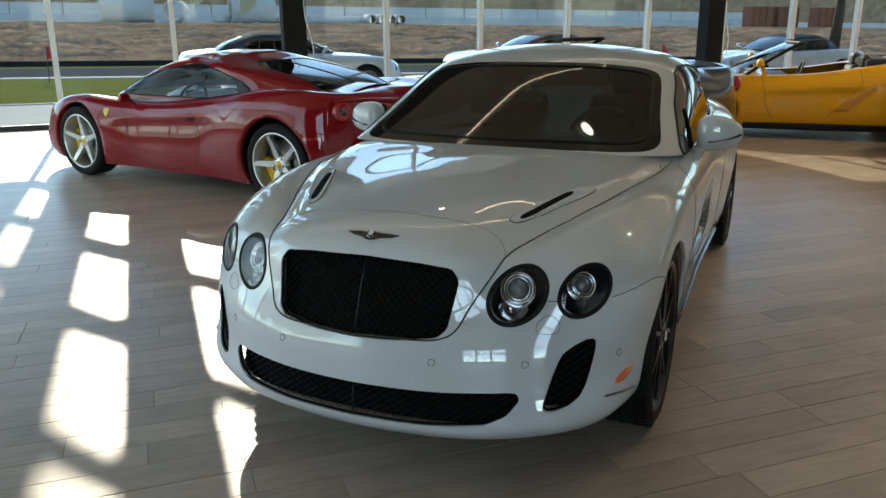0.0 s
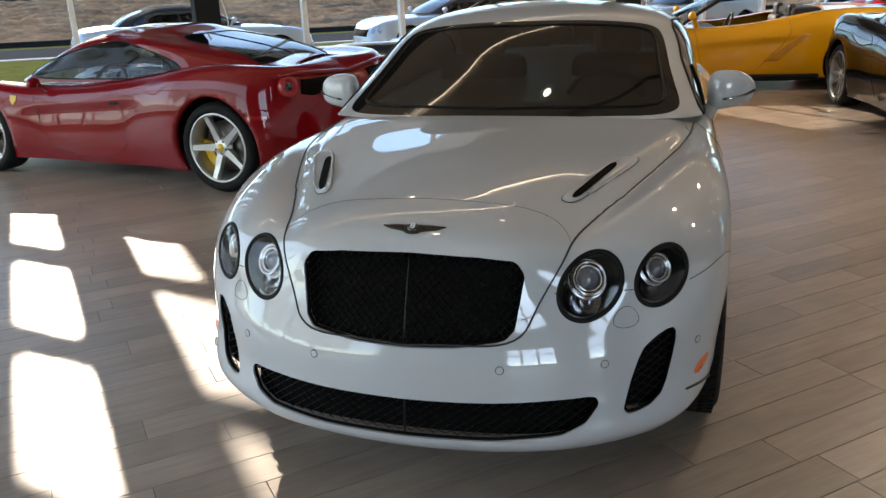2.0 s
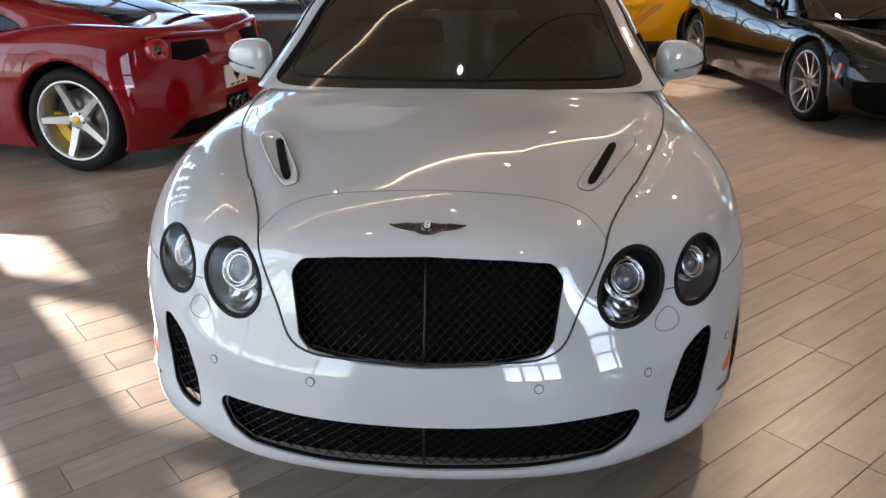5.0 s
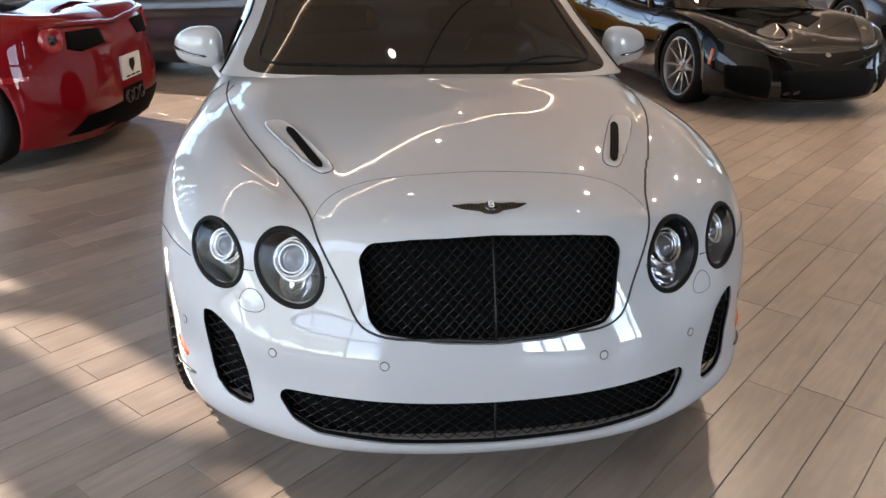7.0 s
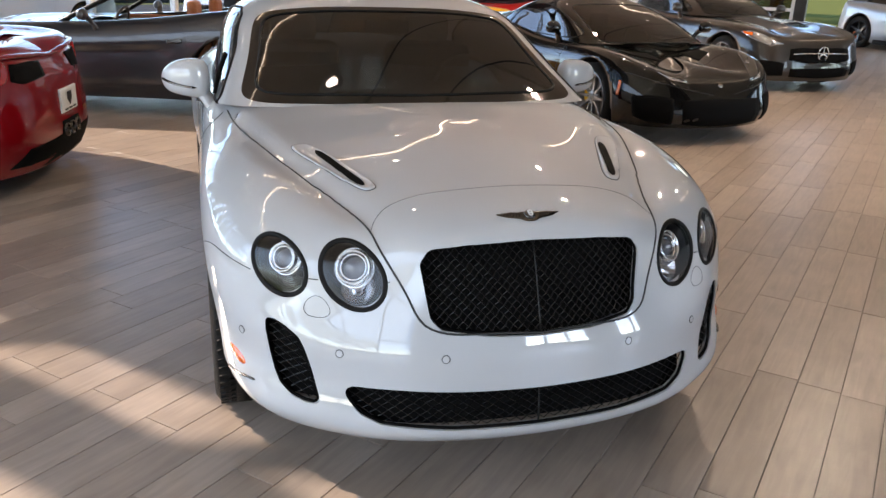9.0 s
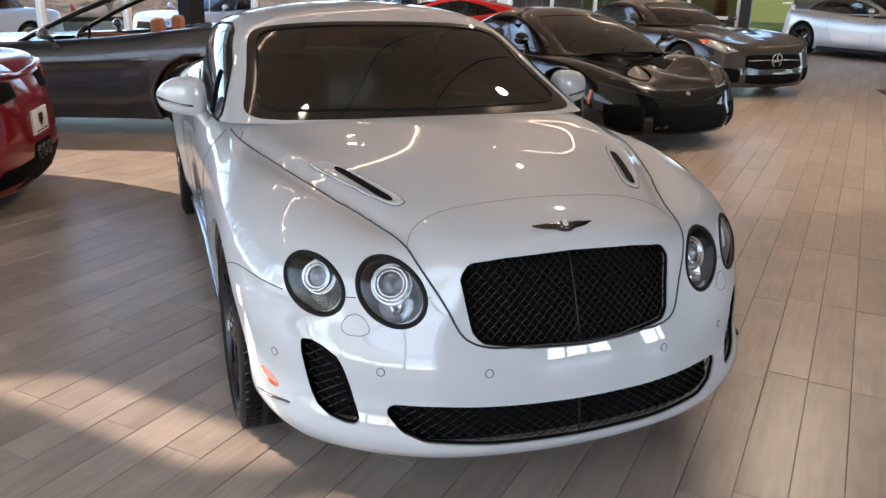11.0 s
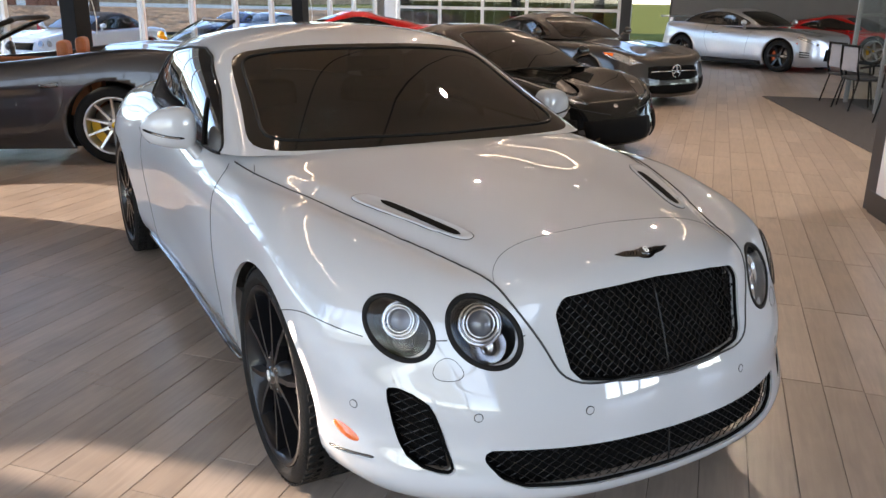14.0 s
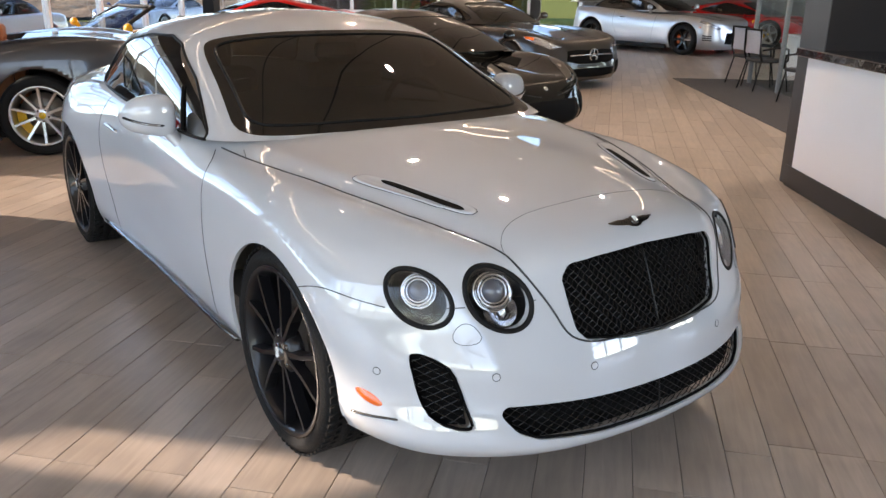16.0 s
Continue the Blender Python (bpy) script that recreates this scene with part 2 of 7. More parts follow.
def spline(knots, vals, xs):
    """A natural cubic spline through vals (first axis) at knots."""
    knots, vals = np.asarray(knots, float), np.asarray(vals, float)
    n, h = len(knots), np.diff(knots)
    a = np.zeros((n, n))
    rhs = np.zeros_like(vals)
    a[0, 0] = a[-1, -1] = 1
    for i in range(1, n - 1):
        a[i, i - 1], a[i, i], a[i, i + 1] = h[i - 1], 2 * (h[i - 1] + h[i]), h[i]
        rhs[i] = 6 * ((vals[i + 1] - vals[i]) / h[i] - (vals[i] - vals[i - 1]) / h[i - 1])
    mm = np.linalg.solve(a, rhs.reshape(n, -1)).reshape(vals.shape)
    xs = np.asarray(xs, float)
    j = np.clip(np.searchsorted(knots, xs, side="right") - 1, 0, n - 2)
    sh = (-1,) + (1,) * (vals.ndim - 1)
    t0, t1, hh = (knots[j + 1] - xs).reshape(sh), (xs - knots[j]).reshape(sh), h[j].reshape(sh)
    return mm[j] * t0**3 / (6 * hh) + mm[j + 1] * t1**3 / (6 * hh) + (vals[j] / hh - mm[j] * hh / 6) * t0 + (vals[j + 1] / hh - mm[j + 1] * hh / 6) * t1


def curve(pts, n):
    pts = np.asarray(pts, float)
    k = np.concatenate([[0], np.cumsum(np.linalg.norm(np.diff(pts, axis=0), axis=1))])
    return spline(k, pts, np.linspace(0, k[-1], n))


def skin(levels, per_u, per_v):
    """A smooth surface over half-lines given level by level, mirrored in x. Gives points [v, u, 3] with their level and station numbers."""
    net = np.array(levels, float)
    flip = net[:, ::-1][:, :-1] * np.array([-1, 1, 1])
    net = np.concatenate([flip, net], axis=1)
    net = np.concatenate([net, net[-2:-1] * np.array([-1, 1, 1])], axis=0)
    ku = np.concatenate([[0], np.cumsum(np.mean(np.linalg.norm(np.diff(net[:-2], axis=1), axis=2), axis=0) + 1e-3)])
    s = net.shape[1]
    iu = np.linspace(0, s - 1, (s - 1) * per_u + 1)
    half = (s - 1) / 2
    net = spline(ku, np.swapaxes(net, 0, 1), np.interp(iu, np.arange(s), ku))
    net = np.swapaxes(net, 0, 1)
    kv = np.concatenate([[0], np.cumsum(np.mean(np.linalg.norm(np.diff(net, axis=0), axis=2), axis=1) + 1e-3)])
    lv = net.shape[0]
    iv = np.linspace(0, lv - 2, (lv - 2) * per_v + 1)
    pts = spline(kv, net, np.interp(iv, np.arange(lv), kv))
    return pts, iv, iu - half


def quads(nv, nu):
    i = np.arange(nv * nu).reshape(nv, nu)
    return np.stack([i[:-1, :-1], i[:-1, 1:], i[1:, 1:], i[1:, :-1]], -1).reshape(-1, 4)


def cut(verts, faces, g):
    """Takes the inside of g < 0 out of a mesh, with its edge laid along g = 0. Gives verts, faces left and faces taken."""
    verts = np.array(verts, float)
    val = g(verts)
    f = np.array([tuple(q) if len(q) == 4 else (*q, q[2]) for q in faces])
    edges = np.unique(np.sort(np.concatenate([f[:, [0, 1]], f[:, [1, 2]], f[:, [2, 3]], f[:, [3, 0]]]), axis=1), axis=0)
    a, b = edges[:, 0], edges[:, 1]
    cross = np.where(val[a] * val[b] < 0)[0]
    order = cross[np.argsort(np.minimum(np.abs(val[a[cross]]), np.abs(val[b[cross]])))]
    moved = set()
    old = verts.copy()
    for e in order:
        i, j = int(a[e]), int(b[e])
        if i in moved or j in moved:
            continue
        k, o = (i, j) if abs(val[i]) <= abs(val[j]) else (j, i)
        t = val[k] / (val[k] - val[o])
        verts[k] = old[k] + (old[o] - old[k]) * t
        moved.add(k)
        val[k] = 0.0
    keep, gone = [], []
    for q in f:
        w = val[q]
        if (w <= 0).all() and (w < 0).any():
            gone.append(tuple(q))
        elif (w >= 0).all():
            keep.append(tuple(q))
        else:
            z = [i for i in range(4) if w[i] == 0]
            if len(z) == 2 and (z[1] - z[0]) == 2:
                for tri in ((q[z[0]], q[z[0] + 1], q[z[1]]), (q[z[1]], q[(z[1] + 1) % 4], q[z[0]])):
                    s = sum(val[i] for i in tri)
                    (gone if s < 0 else keep).append(tri)
            else:
                (gone if w.sum() < 0 else keep).append(tuple(q))
    return verts, keep, gone


def used(verts, faces):
    """Drops points that no face uses."""
    ids = sorted({i for f in faces for i in f})
    to = {i: k for k, i in enumerate(ids)}
    return [verts[i] for i in ids], [tuple(to[i] for i in dict.fromkeys(f)) for f in faces]


def rims(faces):
    """The open edges of a face list, as directed pairs."""
    count = {}
    for f in faces:
        f = tuple(dict.fromkeys(f))
        for i in range(len(f)):
            e = (f[i], f[(i + 1) % len(f)])
            count[e] = 1
    return [e for e in count if (e[1], e[0]) not in count]


def lipped(verts, faces, move, test):
    """Folds the open edges that pass test inwards by move, as the turned-in lip of a panel."""
    verts = [tuple(v) for v in verts]
    faces = list(faces)
    made = {}
    for a, b in rims(faces):
        if test(verts[a]) and test(verts[b]):
            for i in (a, b):
                if i not in made:
                    made[i] = len(verts)
                    verts.append(tuple(np.array(verts[i]) + np.array(move(verts[i]))))
            faces.append((b, a, made[a], made[b]))
    return verts, faces


# ---- wheels and car bodies ----
def copy_part(ob, m, parent):
    """The same mesh again, with its own parts, at the pose m under parent."""
    made = ob.copy()
    scene.collection.objects.link(made)
    made.parent = parent
    made.matrix_basis = m
    for child in ob.children:
        copy_part(child, child.matrix_basis.copy(), made)
    return made


def spoke_mesh(bm, a, r0, r1, o0, o1, w0, w1, depth, lean=0.0):
    """One tapered spoke of a wheel that turns about x, from radius r0 to r1, at the angle a."""
    rows = []
    for f, prof in ((0.0, 0.0), (0.5, 0.35), (1.0, 1.0)):
        r, o, w = r0 + (r1 - r0) * f, o0 + (o1 - o0) * prof, w0 + (w1 - w0) * f
        ang = a + lean * f
        c, s = math.cos(ang), math.sin(ang)
        row = []
        for k, (dw, do) in enumerate(((-w / 2, -depth), (-w / 2 * 0.75, 0.0), (w / 2 * 0.75, 0.0), (w / 2, -depth))):
            row.append(bm.verts.new((o + do, c * r - s * dw, s * r + c * dw)))
        rows.append(row)
    for p, q in zip(rows, rows[1:]):
        for k in range(4):
            bm.faces.new((p[k], p[(k + 1) % 4], q[(k + 1) % 4], q[k]))
    bm.faces.new(rows[-1])


def wheel(parent, m, R, width, rim, style, rim_mat, caliper=None, cap=None, hollow=0.05, detail=False):
    """A wheel that turns about x, its outer face to +x."""
    w = width / 2
    barrel = lathe("wheel", [(rim - 0.004, w - 0.006), (rim - 0.012, w - 0.001), (rim - 0.022, w - 0.008), (rim - 0.03, w - 0.03), (rim - 0.045, w - 0.09), (rim - 0.05, -w + 0.02)], rim_mat, parent, 56, m=m)
    tread = [(rim - 0.006, -w + 0.012), (R - 0.035, -w - 0.004), (R - 0.012, -w + 0.012), (R - 0.002, -w + 0.035)]
    if detail:
        for k in range(4):
            c = -w + width * (k + 1) / 5
            tread += [(R, c - 0.009), (R - 0.009, c - 0.006), (R - 0.009, c + 0.006), (R, c + 0.009)]
    tread += [(R - 0.002, w - 0.035), (R - 0.012, w - 0.012), (R - 0.035, w + 0.004), (rim + 0.012, w + 0.001), (rim - 0.002, w - 0.008)]
    lathe("tyre", tread, RUBBER, barrel, 64, label="black low-profile rubber tyre")
    if detail:
        bm = bmesh.new()
        for k in range(64):
            a = 2 * math.pi * k / 64
            for side in (-1, 1):
                q = [(R + 0.0004, a, side * (w - 0.012)), (R + 0.0004, a + 0.05, side * (w - 0.012)), (R + 0.0004, a + 0.17, side * 0.012), (R + 0.0004, a + 0.12, side * 0.012)]
                top = [bm.verts.new((o, r * math.cos(t), r * math.sin(t))) for r, t, o in q]
                low = [bm.verts.new((o, (r - 0.008) * math.cos(t), (r - 0.008) * math.sin(t))) for r, t, o in q]
                bm.faces.new(top)
                for i in range(4):
                    bm.faces.new((top[i], top[(i + 1) % 4], low[(i + 1) % 4], low[i]))
        part("tread_block", bm, RUBBER, barrel)
    lathe("brake_disc", [(0.05, w - 0.13), (rim * 0.72, w - 0.13), (rim * 0.72, w - 0.15), (0.05, w - 0.15)], DISC, barrel, 40)
    if caliper:
        bm = bmesh.new()
        for k in range(7):
            a0, a1 = radians(150 + k * 9), radians(159 + k * 9)
            ring = []
            for a in (a0, a1):
                for r, o in ((rim * 0.52, w - 0.105), (rim * 0.8, w - 0.105), (rim * 0.8, w - 0.17), (rim * 0.52, w - 0.17)):
                    ring.append(bm.verts.new((o, r * math.cos(a), r * math.sin(a))))
            for i in range(4):
                bm.faces.new((ring[i], ring[(i + 1) % 4], ring[4 + (i + 1) % 4], ring[4 + i]))
            bm.faces.new(ring[:4]), bm.faces.new(ring[4:])
        part("brake_caliper", bm, caliper, barrel, "bright painted brake caliper")
    o1, o0 = w - 0.012, w - hollow
    kinds = {
        "twin": [(72 * k + d, 0.022, 0.018, l) for k in range(5) for d, l in ((-9, -0.14), (9, 0.14))],
        "star": [(72 * k + 18, 0.075, 0.05, 0.0) for k in range(5)],
        "ten": [(36 * k, 0.03, 0.024, 0.0) for k in range(10)],
        "multi": [(36 * k + d, 0.016, 0.014, l) for k in range(10) for d, l in ((-3.5, -0.04), (3.5, 0.04))],
        "six": [(60 * k, 0.07, 0.045, 0.0) for k in range(6)],
    }[style]
    for deg, w0, w1, lean in kinds:
        bm = bmesh.new()
        spoke_mesh(bm, radians(deg), 0.045, rim - 0.02, o0, o1, w0, w1, 0.035, lean)
        part("spoke", bm, rim_mat, barrel, smooth=False)
    lathe("hub", [(0.0, o0 + 0.004), (0.05, o0 + 0.003), (0.075, o0 - 0.01), (0.08, o0 - 0.05)], rim_mat, barrel, 24)
    lathe("centre_cap", [(0.0, o0 + 0.012), (0.026, o0 + 0.011), (0.03, o0 + 0.003)], cap or rim_mat, barrel, 20)
    for k in range(5):
        a = radians(72 * k + 36)
        lathe("wheel_bolt", [(0.0, o0 + 0.004), (0.009, o0 + 0.003), (0.01, o0 - 0.012)], DARK_CHROME, barrel, 8, m=Matrix.Translation((0, 0.052 * math.cos(a), 0.052 * math.sin(a))))
    return barrel


def four_wheels(car, wb, track, R, width, rim, style, rim_mat, caliper=None, cap=None, steer=0.0, detail=False, rear_out=0.0, hollow=0.05):
    """Four wheels whose outer faces stand at x = track."""
    w = wheel(car, pose(track - width / 2, 0, R, 0, 0, steer), R, width, rim, style, rim_mat, caliper, cap, hollow, detail)
    copy_part(w, pose(-track + width / 2, 0, R, 0, 0, 180 + steer), car)
    copy_part(w, pose(track + rear_out - width / 2, wb, R, 20, 0, 0), car)
    copy_part(w, pose(-track - rear_out + width / 2, wb, R, 33, 0, 180), car)
    return [o for o in car.children if o.name.startswith("wheel") and len(o.children)]


def loops_of(pairs):
    nxt = dict(pairs)
    out = []
    while nxt:
        a, b = next(iter(nxt.items()))
        ring = [a]
        while b in nxt:
            ring.append(b)
            del nxt[ring[-2]]
            if b == ring[0]:
                break
            b = nxt[b]
        nxt.pop(ring[-1], None)
        out.append(ring)
    return out


def rounded(u, v, u0, u1, v0, v1, power=5.0, slant=0.0, squeeze=0.0):
    """Below nought inside a rounded window between u0 and u1, v0 and v1."""
    vc, vh = (v0 + v1) / 2, (v1 - v0) / 2
    f = (v - vc) / vh
    uc, uh = (u0 + u1) / 2 + slant * f, (u1 - u0) / 2 * (1 - squeeze * f)
    return ((np.abs((u - uc) / uh) ** power + np.abs(f) ** power) ** (1 / power) - 1) * min(vh, 0.3)


def body_shell(car, levels, arch, paint_mat, per_u=8, per_v=6, holes=(), name="body", lip=0.045, wide=0.55, shape=None):
    """The painted shell of a car, with its wheel arches and any further holes cut out. Gives the pieces that were taken, hole by hole."""
    pts, iv, iu = skin(levels, per_u, per_v)
    pts = shape(pts) if shape else pts
    verts, faces = pts.reshape(-1, 3), quads(len(iv), len(iu))
    for y0, z0, r in arch:
        def g(p, y0=y0, z0=z0, r=r):
            d = np.hypot(p[:, 1] - y0, p[:, 2] - z0) - r
            return np.where(np.abs(p[:, 0]) > wide, d, 1.0)
        verts, faces, _ = cut(verts, faces, g)
    taken = []
    for g in holes:
        verts, faces, gone = cut(verts, faces, g)
        taken.append(used(verts, gone))

    def near(p):
        return abs(p[0]) > wide and any(abs(math.hypot(p[1] - y0, p[2] - z0) - r) < 0.012 for y0, z0, r in arch)
    vs, fs = lipped(verts, faces, lambda p: (-math.copysign(lip, p[0]), 0, 0), near)
    vs, fs = used(vs, fs)
    body = mesh_object(name, vs, fs, paint_mat, car)
    for y0, z0, r in arch:
        for side in (-1, 1):
            n = 24
            ring = [(y0 + (r + 0.01) * math.cos(math.pi * k / n - 0.25 + 0.5 * k / n - 0.0), z0 + (r + 0.01) * math.sin(math.pi * k / n - 0.25 + 0.5 * k / n)) for k in range(n + 1)]
            v2 = [(side * (0.84 if e else 0.5), y, z) for y, z in ring for e in (0, 1)] + [(side * 0.5, y0, z0 - 0.1)]
            f2 = [(2 * k, 2 * k + 1, 2 * k + 3, 2 * k + 2) for k in range(n)] + [(2 * k, 2 * k + 2, len(v2) - 1) for k in range(n)]
            mesh_object("arch_liner", v2, f2, TRIM_BLACK, car)
    return body, taken


def glasshouse(car, levels, windows, paint_mat, per_u=10, per_v=8, glass_mat=None, seal=0.006):
    """The roof and its windows. windows: name and function of (station, level), below nought inside; each side window is cut on both sides."""
    pts, iv, iu = skin(levels, per_u, per_v)
    verts, faces = pts.reshape(-1, 3), quads(len(iv), len(iu))
    V, U = (a.ravel() for a in np.meshgrid(iv, iu, indexing="ij"))
    made = {}
    for name, g in windows:
        verts, faces, gone = cut(verts, faces, (lambda p: np.where((np.abs(p[:, 0]) > 0.5) & (np.abs(U) > 2.0), poly_sd(p[:, 1], p[:, 2], DAYLIGHT, 0.022), 1.0)) if g is None else (lambda p, g=g: g(U, V)))
        gone_sides = [gone]
        if "side" in name or "quarter" in name:
            gone_sides = [[f for f in gone if np.mean([U[i] for i in f]) * sg > 0] for sg in (-1, 1)]
        for piece in gone_sides:
            if not piece:
                continue
            vs, fs = used(verts, piece)
            pane = mesh_object(name, vs, fs, glass_mat or TINT, car, "dark tinted car glass")
            made.setdefault(name, []).append(pane)
            if seal and "border" not in name:
                for ring in loops_of(rims(piece)):
                    if len(ring) > 8:
                        tube("window_seal", [verts[i] for i in ring], seal, TRIM_BLACK, pane, 5, closed=True)
    vs, fs = used(verts, faces)
    made["roof"] = mesh_object("roof", vs, fs, paint_mat, car)
    return made


def stock_levels(W, nose, tail, wb, crest, spine, bottom=0.16, round_nose=1.0, tuck=0.05, waist=0.03):
    """Body lines for a sports car: W half its width, nose and tail along y from the front axle, crest and spine as (y, z) lines."""
    r = round_nose
    plan = [(0, nose), (0.36 * W, nose + 0.025 * r), (0.66 * W, nose + 0.13 * r), (0.87 * W, nose + 0.33 * r), (W - 0.035, -0.40), (W, 0.0), (W - 0.01, 0.42), (W - waist, 0.78), (W - waist, wb * 0.52), (W - waist, wb - 0.72), (W, wb - 0.40), (W + 0.012, wb), (W - 0.005, wb + 0.36), (0.88 * W, tail - 0.2), (0.55 * W, tail - 0.04), (0, tail)]
    cy, cz = zip(*crest)
    py, pz = zip(*spine)
    ck, sk = np.array(cy, float), np.array(py, float)
    mid = (nose + tail) / 2

    def zc(y):
        return float(spline(ck, np.array(cz), [min(max(y, cy[0]), cy[-1])])[0])

    def zs(y):
        return float(spline(sk, np.array(pz), [min(max(y, py[0]), py[-1])])[0])
    out = []
    for f, inset, pull in ((0.0, tuck, 0.05), (0.2, 0.012, 0.0), (0.5, 0.0, 0.0), (0.8, 0.02, 0.03)):
        out.append([(max(x - inset * (x > 0.3), 0), y + pull * (mid - y) / abs(mid - y) * (1 if abs(y - mid) > 1.3 else 0), bottom + f * (zc(y) - bottom)) for x, y in plan])
    for f, shrink in ((0.90, 0.10), (0.62, 0.30), (0.0, 0.55)):
        row = []
        for x, y in plan:
            k = min(abs(x) / W, 1)
            ends = (1 - k) ** 0.8
            yy = y + shrink * ends * (mid - y) * 0.75
            w = f ** 0.8
            row.append((x * f, yy, zc(yy) * w + zs(yy) * (1 - w) if f < 0.9 else zc(yy) * 0.97 + zs(yy) * 0.03))
        out.append(row)
    return out


def stock_house(base_y, mid_y, rail_y, base_w, rail_w, zb, zr, zroof):
    """Roof lines: y of the windscreen's foot and of the rear window's foot at the base, halfway and at the roof's edge."""
    out = []
    for (y0, y1), w, z, bow in ((base_y, base_w, zb, 0.2), (mid_y, (base_w + rail_w) / 2 + 0.025, (zb + zr) / 2 + 0.02, 0.14), (rail_y, rail_w, zr, 0.08), ((rail_y[0] + 0.18, rail_y[1] - 0.15), rail_w * 0.62, zroof - 0.012, 0.05), ((rail_y[0] + 0.35, rail_y[1] - 0.3), 0.0, zroof, 0.0)):
        L = y1 - y0
        out.append([(0, y0, z + (0.012 if w else 0)), (w * 0.55, y0 + bow * 0.3, z + 0.006 * (w > 0)), (w * 0.95, y0 + bow, z), (w, y0 + L * 0.33 + bow * 0.5, z), (w, y0 + L * 0.6, z), (w * 0.94, y1 - bow * 1.6, z), (w * 0.72, y1 - bow * 0.5, z), (0, y1, z)])
    return out


COUPE_WINDOWS = [
    ("windscreen", lambda u, v: rounded(u, v, -1.72, 1.72, 0.08, 1.86, 8)),
    ("side_window", lambda u, v: rounded(np.abs(u), v, 2.2, 5.0, 0.1, 1.8, 4, slant=0.0, squeeze=0.15)),
    ("rear_window", lambda u, v: rounded(np.abs(u) - 7.0, v, -0.9, 0.9, 0.1, 1.86, 8)),
]


def mirror(car, x, y, z, paint_mat, size=1.0, label="painted door mirror", wide=0.85):
    """A pair of door mirrors: a rounded shell on a short arm, with its glass towards the rear."""
    for side in (-1, 1):
        vs, fs = [], []
        n, k = 18, 18
        for i in range(n + 1):
            a = math.pi * i / n
            for j in range(k):
                b = 2 * math.pi * j / k
                r = max(math.sin(a), 0.0) ** 0.58
                px = (-math.cos(a)) * 0.105 * size * wide
                py = r * math.cos(b) * 0.075 * size * (0.55 if math.cos(b) > 0 else 1.0)
                pz = r * math.sin(b) * 0.075 * size * (1.12 if math.sin(b) > 0 else 0.78)
                vs.append((side * (x + px), y + py, z + pz))
        for i in range(n):
            for j in range(k):
                q = (j + 1) % k
                f = (i * k + j, i * k + q, (i + 1) * k + q, (i + 1) * k + j)
                fs.append(f if side < 0 else f[::-1])
        shell = mesh_object("door_mirror", vs, fs, paint_mat, car, label)
        tube("mirror_arm", curve([(side * (x - 0.17 * size * wide), y + 0.06, z - 0.17 * size), (side * (x - 0.14 * size * wide), y + 0.045, z - 0.11 * size), (side * (x - 0.085 * size * wide), y + 0.02, z - 0.045 * size), (side * (x - 0.02 * size), y + 0.01, z - 0.01 * size)], 12), [0.05 * size, 0.046 * size, 0.042 * size, 0.038 * size, 0.036 * size, 0.036 * size, 0.038 * size, 0.04 * size, 0.042 * size, 0.044 * size, 0.046 * size, 0.048 * size], paint_mat, shell, 12, flat=0.7)


def underbody(car, W, y0, y1):
    box("underbody", -W, W, y0, y1, 0.13, 0.4, TRIM_BLACK, car, 0.02)


def place(hub_x, hub_y, yaw):
    return pose(hub_x, hub_y, 0, 0, 0, yaw)


